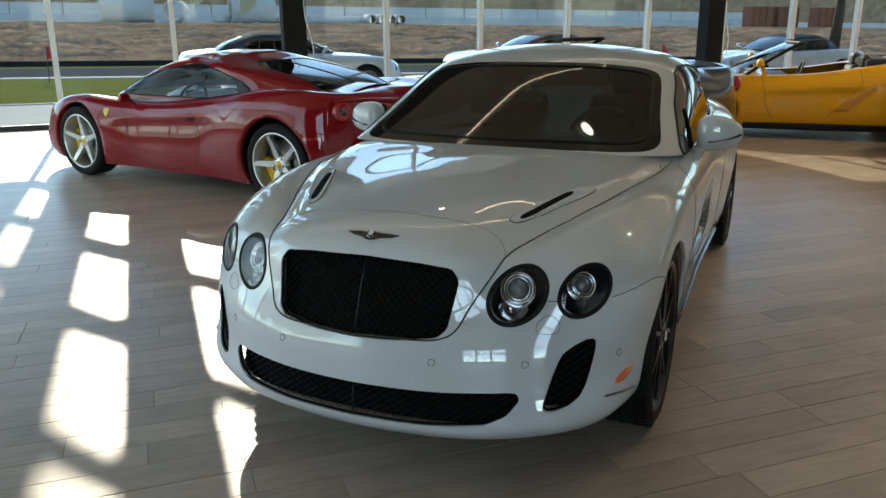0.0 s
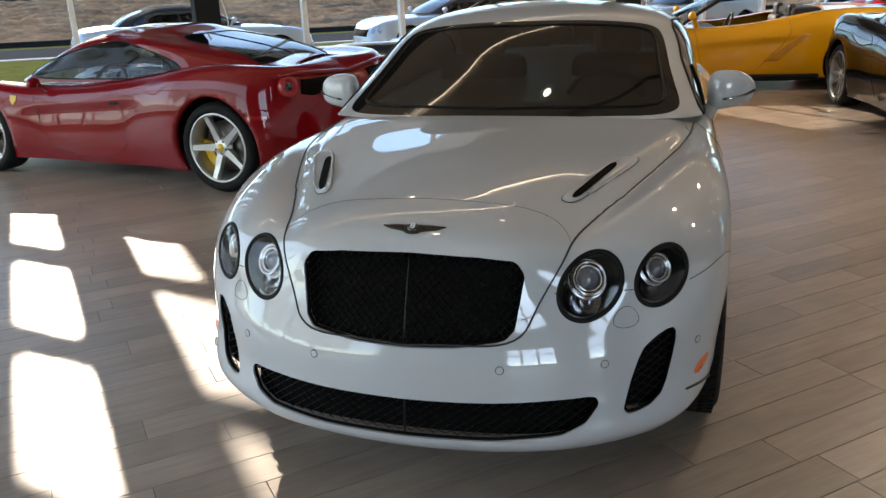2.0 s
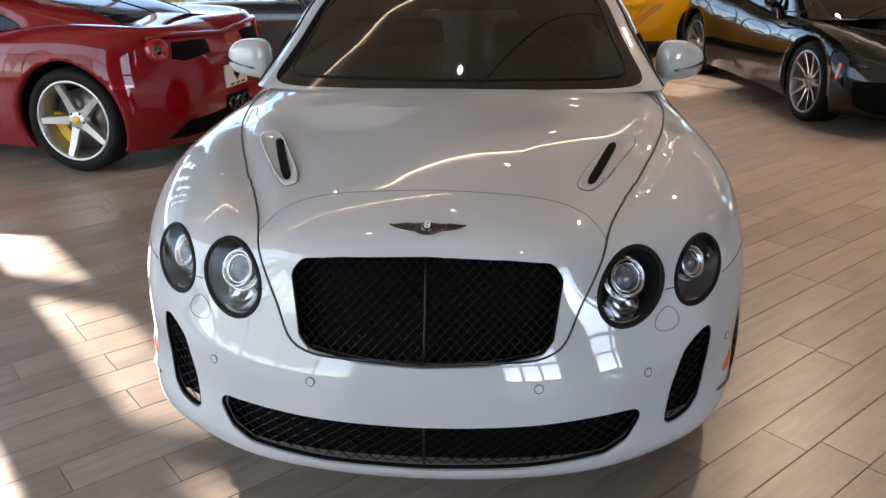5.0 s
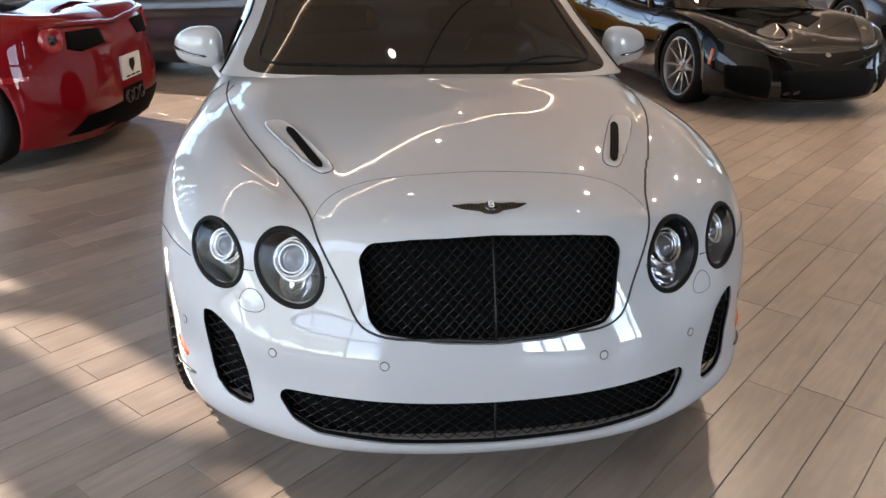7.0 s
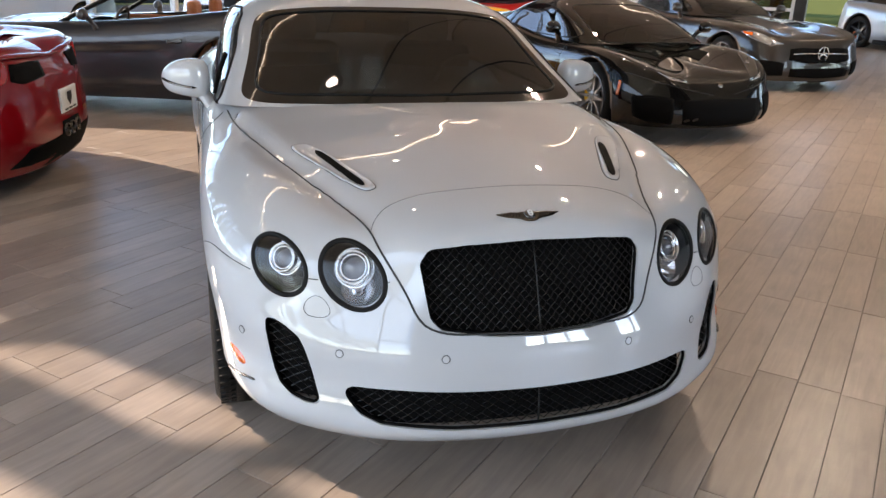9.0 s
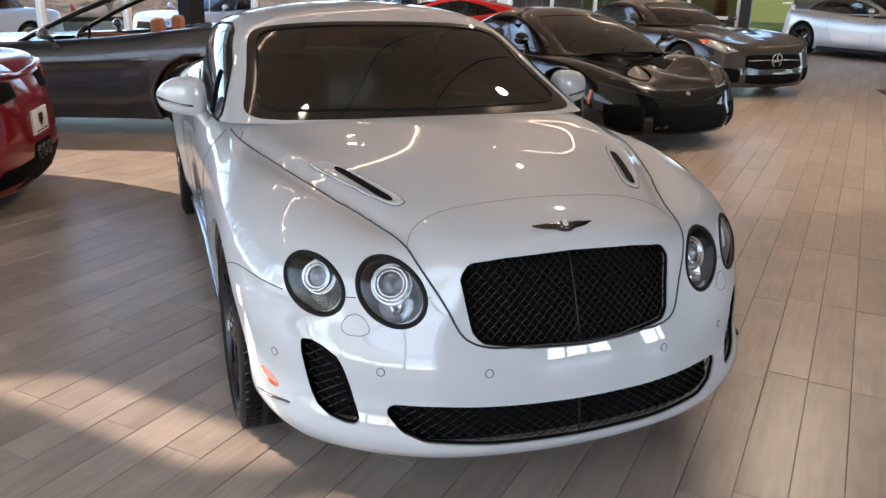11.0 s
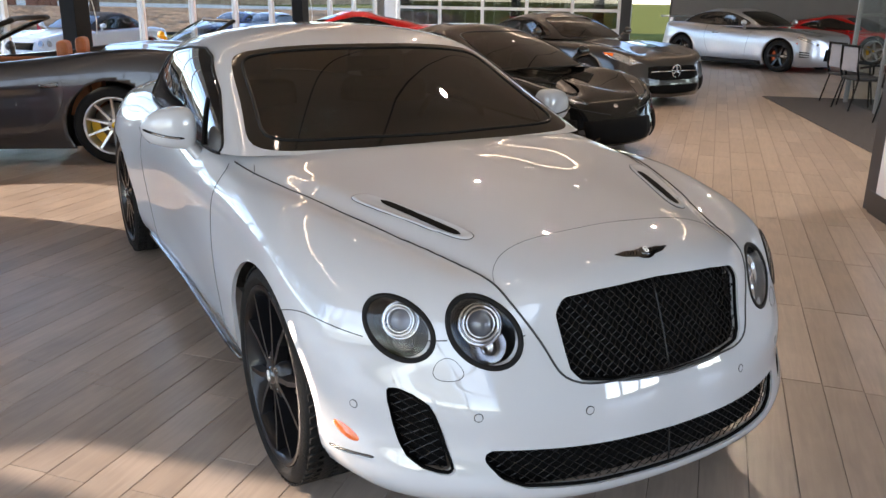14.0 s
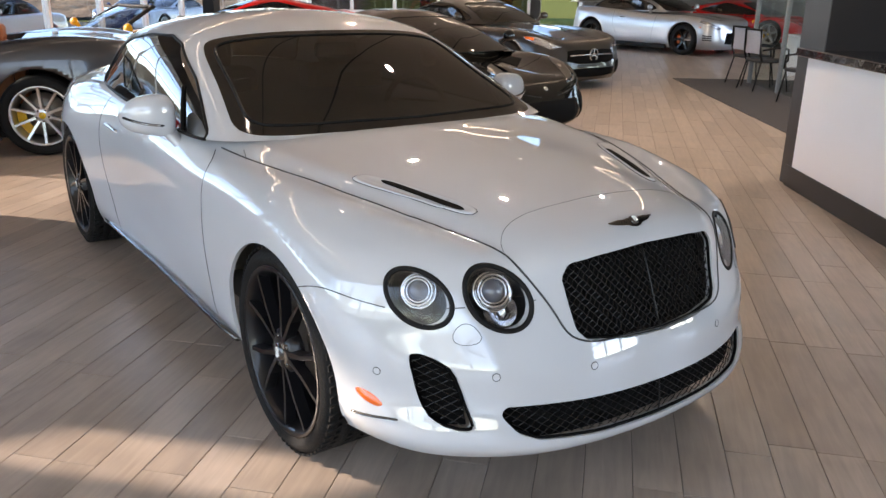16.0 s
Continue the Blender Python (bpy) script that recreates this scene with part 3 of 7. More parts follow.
# ---- the large structure ----
def tile_material():
    """Wood-look porcelain: grain along each plank, a shade of its own for each piece, soft cloudy wear."""
    m = mat("wood_look_tile", (0.2, 0.165, 0.135), 0.34)
    n, l = m.node_tree.nodes, m.node_tree.links
    b = n["Principled BSDF"]
    info = n.new("ShaderNodeObjectInfo")
    geo = n.new("ShaderNodeNewGeometry")
    b.inputs["Specular IOR Level"].default_value = 1.0
    tc = n.new("ShaderNodeTexCoord")
    add = n.new("ShaderNodeMath")
    add.operation = "ADD"
    l.new(info.outputs["Random"], add.inputs[0])
    l.new(geo.outputs["Random Per Island"], add.inputs[1])
    fr = n.new("ShaderNodeMath")
    fr.operation = "FRACT"
    l.new(add.outputs[0], fr.inputs[0])
    tones = n.new("ShaderNodeValToRGB")
    r = tones.color_ramp
    r.elements[0].position, r.elements[0].color = 0.0, (0.300, 0.240, 0.196, 1)
    r.elements[1].position, r.elements[1].color = 1.0, (0.405, 0.332, 0.275, 1)
    e = r.elements.new(0.5)
    e.color = (0.352, 0.285, 0.234, 1)
    l.new(fr.outputs[0], tones.inputs[0])
    shift = n.new("ShaderNodeVectorMath")
    shift.operation = "MULTIPLY_ADD"
    shift.inputs[1].default_value = (7.0, 13.0, 5.0)
    l.new(info.outputs["Location"], shift.inputs[0])
    l.new(tc.outputs["Object"], shift.inputs[2])
    sc = n.new("ShaderNodeMapping")
    sc.inputs["Scale"].default_value = (2.2, 22.0, 1.0)
    l.new(shift.outputs[0], sc.inputs["Vector"])
    grain = n.new("ShaderNodeTexNoise")
    grain.inputs["Scale"].default_value, grain.inputs["Detail"].default_value, grain.inputs["Distortion"].default_value = 1.6, 6.0, 0.8
    l.new(sc.outputs[0], grain.inputs["Vector"])
    cloud = n.new("ShaderNodeTexNoise")
    cloud.inputs["Scale"].default_value, cloud.inputs["Detail"].default_value = 4.0, 3.0
    l.new(shift.outputs[0], cloud.inputs["Vector"])
    mm = n.new("ShaderNodeMath")
    mm.operation = "ADD"
    l.new(grain.outputs["Fac"], mm.inputs[0])
    l.new(cloud.outputs["Fac"], mm.inputs[1])
    rg = n.new("ShaderNodeMapRange")
    rg.inputs["From Min"].default_value, rg.inputs["From Max"].default_value = 0.65, 1.35
    rg.inputs["To Min"].default_value, rg.inputs["To Max"].default_value = 0.78, 1.20
    l.new(mm.outputs[0], rg.inputs["Value"])
    s = n.new("ShaderNodeVectorMath")
    s.operation = "SCALE"
    l.new(tones.outputs[0], s.inputs[0])
    l.new(rg.outputs[0], s.inputs["Scale"])
    l.new(s.outputs[0], b.inputs["Base Color"])
    rr = n.new("ShaderNodeMapRange")
    rr.inputs["To Min"].default_value, rr.inputs["To Max"].default_value = 0.26, 0.40
    l.new(cloud.outputs["Fac"], rr.inputs["Value"])
    l.new(rr.outputs[0], b.inputs["Roughness"])
    bp = n.new("ShaderNodeBump")
    bp.inputs["Strength"].default_value, bp.inputs["Distance"].default_value = 0.12, 0.004
    l.new(grain.outputs["Fac"], bp.inputs["Height"])
    l.new(bp.outputs[0], b.inputs["Normal"])
    return m


TILE = tile_material()
GROUT = mat("grout", (0.11, 0.09, 0.075), 0.85, vary=0.2)
CEILING_MAT = mat("ceiling_paint", (0.64, 0.555, 0.465), 0.9, vary=0.06, scale=3)
DARK_CEILING = mat("dark_ceiling_paint", (0.06, 0.06, 0.062), 0.9, vary=0.1, scale=3)
WALL_MAT = mat("grey_wall_paint", (0.16, 0.155, 0.145), 0.85, vary=0.06, scale=4, bump=0.02)
ALU = mat("white_aluminium", (0.75, 0.75, 0.73), 0.4, vary=0.05)
def sun_mask_cloth():
    """Pale cloth of the added sun mask: lets a little of the sun glow through."""
    m = mat("pale_sun_mask_cloth", (0.62, 0.68, 0.63), 0.9, spec=0.1, vary=0.08, scale=14)
    n, l = m.node_tree.nodes, m.node_tree.links
    t = n.new("ShaderNodeBsdfTranslucent")
    t.inputs[0].default_value = (0.55, 0.62, 0.58, 1)
    x = n.new("ShaderNodeMixShader")
    x.inputs[0].default_value = 0.3
    l.new(n["Principled BSDF"].outputs[0], x.inputs[1])
    l.new(t.outputs[0], x.inputs[2])
    l.new(x.outputs[0], n["Material Output"].inputs[0])
    return m


SUN_MASK = sun_mask_cloth()
STEEL = mat("black_steel", (0.016, 0.016, 0.017), 0.45, vary=0.2)
CONCRETE = mat("concrete", (0.46, 0.44, 0.41), 0.9, spec=0.1, bump=0.2, scale=12, vary=0.15)
GRASS = mat("grass", (0.17, 0.17, 0.05), 0.95, spec=0.0, bump=0.6, scale=30, vary=0.4)
SOIL = mat("bare_soil", (0.29, 0.19, 0.118), 0.95, spec=0.0, bump=1.0, scale=4.5, vary=0.6)
ROADBED = mat("asphalt", (0.09, 0.088, 0.085), 0.9, spec=0.0, bump=0.2, scale=60, vary=0.2)
COLUMN_PAINT = mat("matt_black_paint", (0.012, 0.012, 0.012), 0.7, spec=0.15, vary=0.15, scale=6)
SILT = mat("silt_cloth", (0.03, 0.03, 0.03), 1.0, spec=0.0, vary=0.3, scale=8)
RUST = mat("rusty_steel", (0.17, 0.06, 0.03), 0.8, bump=0.3, scale=20, vary=0.35)
FLAG = mat("red_flag", (0.55, 0.03, 0.05), 0.8, vary=0.1)
BARK = mat("bark", (0.09, 0.06, 0.04), 0.95, bump=0.6, scale=25, vary=0.3)
LEAF = mat("leaves", (0.05, 0.085, 0.022), 0.8, vary=0.45, scale=3)
STRIP_GLOW = glow("led_strip", (1.0, 0.90, 0.74), 2.0)
SPOT_GLOW = glow("downlight_face", (1.0, 0.92, 0.82), 6.0)
CARPET = mat("grey_carpet", (0.055, 0.05, 0.05), 0.98, bump=0.6, scale=220, vary=0.2)
DARK_PANEL = mat("dark_laminate", (0.018, 0.018, 0.02), 0.35, vary=0.15, scale=5)
PILLAR_PANEL = mat("grey_brown_laminate", (0.035, 0.032, 0.033), 0.4, vary=0.12, scale=4)
WHITE_PANEL = mat("white_gloss_panel", (0.92, 0.91, 0.92), 0.18, coat=0.6, vary=0.02, scale=2)


def stone():
    m = mat("black_marble", (0.02, 0.02, 0.022), 0.12, coat=0.6)
    n, l = m.node_tree.nodes, m.node_tree.links
    tc = n.new("ShaderNodeTexCoord")
    w = n.new("ShaderNodeTexNoise")
    w.inputs["Scale"].default_value, w.inputs["Detail"].default_value, w.inputs["Distortion"].default_value = 5.0, 8.0, 2.5
    l.new(tc.outputs["Object"], w.inputs["Vector"])
    r = n.new("ShaderNodeValToRGB")
    r.color_ramp.elements[0].position, r.color_ramp.elements[0].color = 0.50, (0.012, 0.012, 0.014, 1)
    r.color_ramp.elements[1].position, r.color_ramp.elements[1].color = 0.53, (0.012, 0.012, 0.014, 1)
    e = r.color_ramp.elements.new(0.515)
    e.color = (0.30, 0.30, 0.30, 1)
    l.new(w.outputs["Fac"], r.inputs[0])
    l.new(r.outputs[0], n["Principled BSDF"].inputs["Base Color"])
    return m


MARBLE = stone()


SITE = ROOM @ pose(0, 0, -0.12, 0, 0.9, 0)


def slab(name, s0, s1, m0, m1, z0, z1, material, label="", kind="structure", category="", parent=None, bevel=0.0, base=ROOM):
    """A box laid out in the room's own axes."""
    ob = box(name, s0, s1, -m1, -m0, z0, z1, material, parent, bevel, m=None if parent else base)
    return tagged(ob, label, category, "", kind if not parent else "")


FLOOR = slab("floor", S0, S1, 0, DEPTH, -0.25, -0.006, GROUT, "wood-look plank tile floor with dark grout", category="floor")
slab("ceiling", S0, S1, 0, DEPTH, CEIL, CEIL + 0.2, CEILING_MAT, "flat taupe painted ceiling", category="ceiling")
# a dark field of the ceiling along the glass, with a broken edge
EDGE = [(S0, 3.0), (0.0, 3.2), (2.2, 3.5), (3.4, 3.75), (4.4, 4.35), (5.9, 4.4), (7.0, 3.85), (8.2, 3.45), (9.3, 3.3), (10.6, 2.95), (14.0, 2.4), (19.0, 1.6), (S1, 1.2)]
bm = bmesh.new()
for (s0, m0), (s1, m1) in zip(EDGE, EDGE[1:]):
    lo = [bm.verts.new(v) for v in ((s0, -m0, CEIL - 0.03), (s1, -m1, CEIL - 0.03), (s1, -0.13, CEIL - 0.03), (s0, -0.13, CEIL - 0.03))]
    hi = [bm.verts.new(v.co + Vector((0, 0, 0.03))) for v in lo]
    bm.faces.new(lo[::-1]), bm.faces.new(hi)
    for i in range(4):
        bm.faces.new((lo[i], lo[(i + 1) % 4], hi[(i + 1) % 4], hi[i]))
tagged(part("ceiling_field", bm, DARK_CEILING, m=ROOM), "dark grey ceiling field with a zigzag edge", "ceiling", kind="structure")
bm = bmesh.new()
for m in (7.80, 8.75):
    run = [(S0 + 1.2 * q, m + 0.05 * math.sin(q * 1.7 + m)) for q in range(26)]
    for (s0, m0), (s1, m1) in zip(run, run[1:]):
        c = [bm.verts.new(v) for v in ((s0, -m0 - 0.012, CEIL - 0.003), (s1, -m1 - 0.012, CEIL - 0.003), (s1, -m1 + 0.012, CEIL - 0.003), (s0, -m0 + 0.012, CEIL - 0.003))]
        bm.faces.new(c[::-1])
tagged(part("ceiling_joint", bm, DARK_CEILING, m=ROOM), "thin dark joints between the ceiling boards", "ceiling", kind="structure")
bm = bmesh.new()
box_bm(bm, S0, S1, -DEPTH - 0.2, -DEPTH, 0, 0.65)
box_bm(bm, S0, S1, -DEPTH - 0.2, -DEPTH, 3.95, CEIL)
for a, b in zip((S0,) + tuple(s + 1.6 for s in BACK_BAYS), tuple(s - 1.6 for s in BACK_BAYS) + (S1,)):
    box_bm(bm, a, b, -DEPTH - 0.2, -DEPTH, 0.65, 3.95)
tagged(part("wall_back", bm, WALL_MAT, m=ROOM), "plain grey painted wall with a row of windows", "wall", kind="structure")
slab("wall_office", S1, S1 + 0.2, 9.1, DEPTH, 0, CEIL, WALL_MAT, "plain grey painted wall behind the cars", category="wall")
# added out of view: shades the floor and cars deeper in the room
slab("roof_canopy", 1.12, S1 + 1.0, -3.17, -0.12, CEIL, CEIL + 0.18, ALU, "unseen flat white slab added above the glass to block the sun", category="canopy")

back_windows = thing("window_4", ROOM, "row of tall white-framed windows in the back wall", "window", kind="structure")
for s in BACK_BAYS:
    for x in (-1.56, -0.52, 0.52, 1.56):
        box("mullion", s + x - 0.05, s + x + 0.05, -DEPTH + 0.0, -DEPTH + 0.2, 0.65, 3.95, ALU, back_windows, 0.004)
    for z in (0.65, 2.9, 3.95):
        box("transom", s - 1.6, s + 1.6, -DEPTH + 0.0, -DEPTH + 0.19, z - 0.05, z + 0.05, ALU, back_windows, 0.004)

# the glass front: mullions, sill, transoms, panes
front = thing("window_1", ROOM, "tall glass shopfront with slim white aluminium mullions", "window", kind="structure")
MULL = []
s = 0.444 - 1.62 * 3
while s < S1 - 0.3:
    MULL.append(s)
    s += 1.62
for s in MULL:
    box("mullion", s - 0.035, s + 0.035, -0.10, 0.03, 0.0, CEIL, ALU, front, 0.004)
box("window_sill", S0, S1, -0.09, 0.02, 0.0, 0.07, STEEL, front, 0.004)
for z in (2.08, 3.39):
    box("transom", 1.12, S1, -0.08, 0.01, z - 0.03, z + 0.03, ALU, front, 0.004)
for a, b in zip([S0] + MULL, MULL + [S1]):
    p = box("pane", a + 0.03, b - 0.03, -0.036, -0.028, 0.07, CEIL, PANE, front)
    p.visible_shadow = False
# added unseen boards over the left bays; slanting slots between them shape sun patches
SLOT, PERIOD, T = 0.25, 0.66, math.tan(radians(SUN_ELEV))
for k in range(-8, 4):
    a = -0.545 + PERIOD * k
    box("screen_board", a + SLOT, a + PERIOD, 0.06, 0.10, 2.0, CEIL + 0.5, SUN_MASK, front)
    if k >= 2:
        box("screen_board", a, a + SLOT, 0.06, 0.10, 3.5, CEIL + 0.5, SUN_MASK, front)
    if k == 1:
        cuts = [(4.0, 5.86), (6.89, 7.18), (8.22, 8.58), (9.83, 10.16)]
    else:
        cuts = [(p - 0.32 * k, q - 0.32 * k) for p, q in ((4.2, 4.59), (5.71, 6.03), (7.09, 7.55), (8.62, 9.04), (10.09, 10.4))]
    for z0, z1 in [(max(p * T, 2.0), q * T) for p, q in cuts]:
        bm = bmesh.new()
        vs = []
        for y in (0.06, 0.10):
            for x, dz in ((a, -0.16), (a + SLOT, 0.0)):
                for z in (z0, z1):
                    vs.append(bm.verts.new((x, y, z + dz)))
        for f in ((0, 1, 3, 2), (4, 6, 7, 5), (0, 2, 6, 4), (1, 5, 7, 3), (0, 4, 5, 1), (2, 3, 7, 6)):
            bm.faces.new([vs[i] for i in f])
        part("screen_slat", bm, SUN_MASK, front)

for i, s in enumerate((2.14, 9.62, 17.4)):
    c = thing("column", ROOM @ Matrix.Translation((s, -0.42, 0)), "slender black steel column before the glass front", "column", "steel columns", "structure")
    box("shaft", -0.17, 0.17, -0.15, 0.15, 0.0, CEIL, COLUMN_PAINT, c, 0.012)
    box("foot_plate", -0.24, 0.24, -0.22, 0.22, 0.0, 0.025, STEEL, c, 0.004)
    tube("hanging_cable", [(0.19 + 0.06 * math.sin(q * 1.1), -0.2, 2.6 - 0.22 * q) for q in range(9)], 0.008, ALU, c, 6)

left = thing("window_2", ROOM, "tall glass side wall with white aluminium mullions", "window", kind="structure")
for i in range(9):
    m = 0.3 + 1.62 * i
    box("mullion", S0 - 0.06, S0 + 0.06, -m - 0.035, -m + 0.035, 0, CEIL, ALU, left, 0.004)
for z in (0.05, 2.62, CEIL - 0.06):
    box("transom", S0 - 0.05, S0 + 0.05, -13.3, -0.2, z - 0.04, z + 0.04, ALU, left, 0.004)
p = box("pane", S0 - 0.006, S0 + 0.006, -13.3, 0, 0.08, CEIL, PANE, left)
p.visible_shadow = False
slab("wall_side", S0 - 0.1, S0 + 0.1, 13.3, DEPTH, 0, CEIL, WALL_MAT, "plain grey painted wall", category="wall")

# glazed overhead door in the end wall, a strip of glass beside it
door = thing("door_1", ROOM, "glazed aluminium overhead door with rows of panes", "door", kind="structure")
for i in range(6):
    m = 0.5 + 1.42 * i
    box("door_stile", S1 - 0.03, S1 + 0.05, -m - 0.05, -m + 0.05, 0, 3.5, ALU, door, 0.006)
for j in range(7):
    z = 0.06 + 0.57 * j
    box("door_rail", S1 - 0.025, S1 + 0.045, -7.62, -0.48, z - 0.045, z + 0.045, ALU, door, 0.006)
for i in range(5):
    for j in range(6):
        p = box("pane", S1 + 0.004, S1 + 0.012, -(0.5 + 1.42 * i + 1.37), -(0.5 + 1.42 * i + 0.05), 0.1 + 0.57 * j, 0.59 + 0.57 * j, SMOKED, door)
        p.visible_shadow = False
slab("wall_end", S1, S1 + 0.2, 0, 7.75, 3.55, CEIL, WALL_MAT, "grey wall over the overhead door", category="wall")
slab("wall_corner", S1, S1 + 0.2, 0, 0.42, 0, 3.55, ALU, "white corner pier", category="wall")
slab("wall_pier", S1 - 0.1, S1 + 0.2, 7.65, 7.95, 0, 3.55, STEEL, "dark steel door jamb", category="wall")
w3 = thing("window_3", ROOM, "narrow full-height pane beside the overhead door", "window", kind="structure")
p = box("pane", S1 + 0.02, S1 + 0.03, -9.1, -7.95, 0.0, CEIL, PANE, w3)
p.visible_shadow = False
box("window_frame", S1, S1 + 0.06, -9.12, -9.06, 0, CEIL, STEEL, w3)

# ceiling lights
for s, m in DOWNLIGHTS:
    d = thing("downlight", ROOM @ Matrix.Translation((s, -m, CEIL)), "round recessed ceiling downlight", "downlight", "ceiling downlights")
    lathe("trim_ring", [(0.058, -0.02), (0.105, -0.012), (0.11, 0.0)], ALU, d, 24, "Z")
    lathe("lamp_face", [(0.0, -0.004), (0.058, -0.005)], SPOT_GLOW, d, 20, "Z")
for path in ([(-3, 5.0), (1.5, 5.65), (2.4, 5.85), (2.9, 5.85), (4.3, 6.0)], [(13.0, 6.1), (16.3, 6.5), (19.5, 7.7), (22.5, 8.1)], [(3.7, 4.8), (4.4, 4.75), (5.6, 5.05), (7.0, 5.2), (9.0, 4.6), (11.2, 3.95), (12.7, 3.9), (15.0, 3.2)], [(22.5, 12.4), (18.5, 11.3), (14.0, 12.0), (8.8, 12.1), (4.2, 12.4), (-2, 11.6)]):
    pts = [(s, -m, CEIL - 0.03) for s, m in path]
    run = []
    for a, b in zip(pts, pts[1:]):
        run += [Vector(a).lerp(Vector(b), q / 8) for q in range(8)]
    run.append(Vector(pts[-1]))
    st = thing("led_strip_light", ROOM, "slim zigzag line light on the ceiling", "strip light", "line lights")
    tube("diffuser", run, 0.011, STRIP_GLOW, st, 6)

# reception counter
COUNTER = pose(4.14, 1.37, 0, 0, 0, 53.6)
counter = thing("reception_counter", COUNTER, "white-fronted reception counter with black frame and marble top", "counter")
box("plinth", -3.2, -0.04, -0.75, 0.0, 0.0, 0.17, DARK_PANEL, counter, 0.006)
box("end_panel", -0.16, -0.04, -0.75, 0.0, 0.17, 1.02, PILLAR_PANEL, counter, 0.006)
box("front_panel", -3.2, -0.16, -0.72, 0.004, 0.17, 1.02, WHITE_PANEL, counter, 0.006, "glossy white panel")
box("worktop", -3.24, -0.03, -0.78, 0.05, 1.02, 1.085, MARBLE, counter, 0.008, "veined black marble top")
tagged(box("wall_pillar", -0.36, 0.10, -0.86, -0.02, 0, CEIL, PILLAR_PANEL, None, 0.006, m=COUNTER), "dark clad pillar at the end of the counter", "pillar", kind="structure")
tagged(box("wall_dark", -3.8, -0.36, -1.75, -1.55, 0, CEIL, DARK_PANEL, None, m=COUNTER), "dark clad wall behind the counter", "wall", kind="structure")
for k in range(3):
    tagged(box("trim", -0.375 - 1.2 * k, -0.365 - 1.2 * k, -1.548, -1.54, 0, CEIL, TRIM_BLACK, None, m=COUNTER), "thin joint strip between wall panels", "trim", kind="structure")

# carpet and glass office
CARPET_M = pose(9.72, 7.1, 0, 0, 0, 52.3)
tagged(box("carpet", -9.0, 0.0, -7.0, 0.0, -0.004, 0.006, CARPET, None, m=CARPET_M), "dark grey carpet laid against the plank tiles", "carpet", kind="structure")
POST = mat("grey_steel_post", (0.2, 0.2, 0.2), 0.4, 0.6)
ICE = glass("partition_glass", (0.93, 0.97, 0.95), 0.93, face=0.02, top=0.25)
part_m = CARPET_M @ Matrix.Translation((-0.55, -1.15, 0))
screen = thing("wall_glass", part_m, "frameless glass office partition with steel posts", "partition", kind="structure")
for i in range(4):
    box("post", -1.35 * i - 0.03, -1.35 * i + 0.03, -0.03, 0.03, 0, 3.2, POST, screen, 0.004)
    if i < 3:
        p = box("pane", -1.35 * i - 1.32, -1.35 * i - 0.03, -0.005, 0.005, 0.02, 3.2, ICE, screen)
        p.visible_shadow = False


def office_chair(m):
    ch = thing("visitor_chair", m, "black visitor chair with pale mesh back and steel legs", "chair", "visitor chairs")
    box("seat", -0.24, 0.24, -0.23, 0.23, 0.43, 0.48, DARK_LEATHER, ch, 0.02)
    box("backrest", -0.22, 0.22, 0.23, 0.25, 0.56, 0.90, MESH, ch, 0.008, "pale mesh back panel")
    tube("back_frame", [(-0.24, 0.2, 0.45), (-0.24, 0.25, 0.6), (-0.23, 0.27, 0.92), (0.23, 0.27, 0.92), (0.24, 0.25, 0.6), (0.24, 0.2, 0.45)], 0.018, TRIM_BLACK, ch, 8)
    for sx in (-1, 1):
        for y0, y1 in ((-0.2, -0.27), (0.2, 0.3)):
            tube("leg", [(sx * 0.22, y0, 0.45), (sx * 0.25, y1, 0.0)], 0.012, TRIM_BLACK, ch, 8)
        tube("armrest", [(sx * 0.25, 0.22, 0.62), (sx * 0.27, 0.0, 0.66), (sx * 0.26, -0.2, 0.64), (sx * 0.25, -0.22, 0.46)], 0.015, TRIM_BLACK, ch, 8)
    return ch


MESH = mat("pale_mesh", (0.38, 0.38, 0.41), 0.8, bump=0.5, scale=300, vary=0.1)
chair = office_chair(pose(10.20, 5.89, 0, 0, 0, 66))
copy_thing(chair, pose(9.69, 5.30, 0, 0, 0, 63))
copy_thing(chair, pose(8.75, 4.0, 0, 0, 0, 250))
desk = thing("office_desk", pose(11.9, 5.6, 0, 0, 0, 55), "white office desk behind the glass partition", "desk")
box("desktop", -0.8, 0.8, -0.4, 0.4, 0.71, 0.745, WHITE_PANEL, desk, 0.005)
for sx in (-1, 1):
    box("side_panel", sx * 0.76 - 0.02, sx * 0.76 + 0.02, -0.38, 0.38, 0, 0.71, WHITE_PANEL, desk, 0.004)

# ---- outside ----
bm = bmesh.new()
box_bm(bm, -900, 900, 0.12, 17.0, -2.0, -1.5)
box_bm(bm, -900, 900, 17.0, 1500, -2.2, -1.6)
box_bm(bm, -900, S0 - 0.1, -900, 0.12, -0.6, -0.05)
box_bm(bm, S1 + 0.2, 900, -900, 0.12, -0.6, -0.05)
box_bm(bm, S0 - 0.1, S1 + 0.2, -900, -DEPTH - 0.2, -0.6, -0.05)
tagged(part("ground", bm, GRASS, m=ROOM), "mown grass round the building", "ground", kind="structure")
slab("verge", -80, 80, -19.5, -4.16, -0.6, -0.01, GRASS, "mown grass verge that falls away along the glass", category="grass", base=SITE)
slab("pavement", S0 - 20, S1 + 20, -4.0, -0.12, -1.5, -0.02, CONCRETE, "pale concrete walk along the glass front", category="pavement")
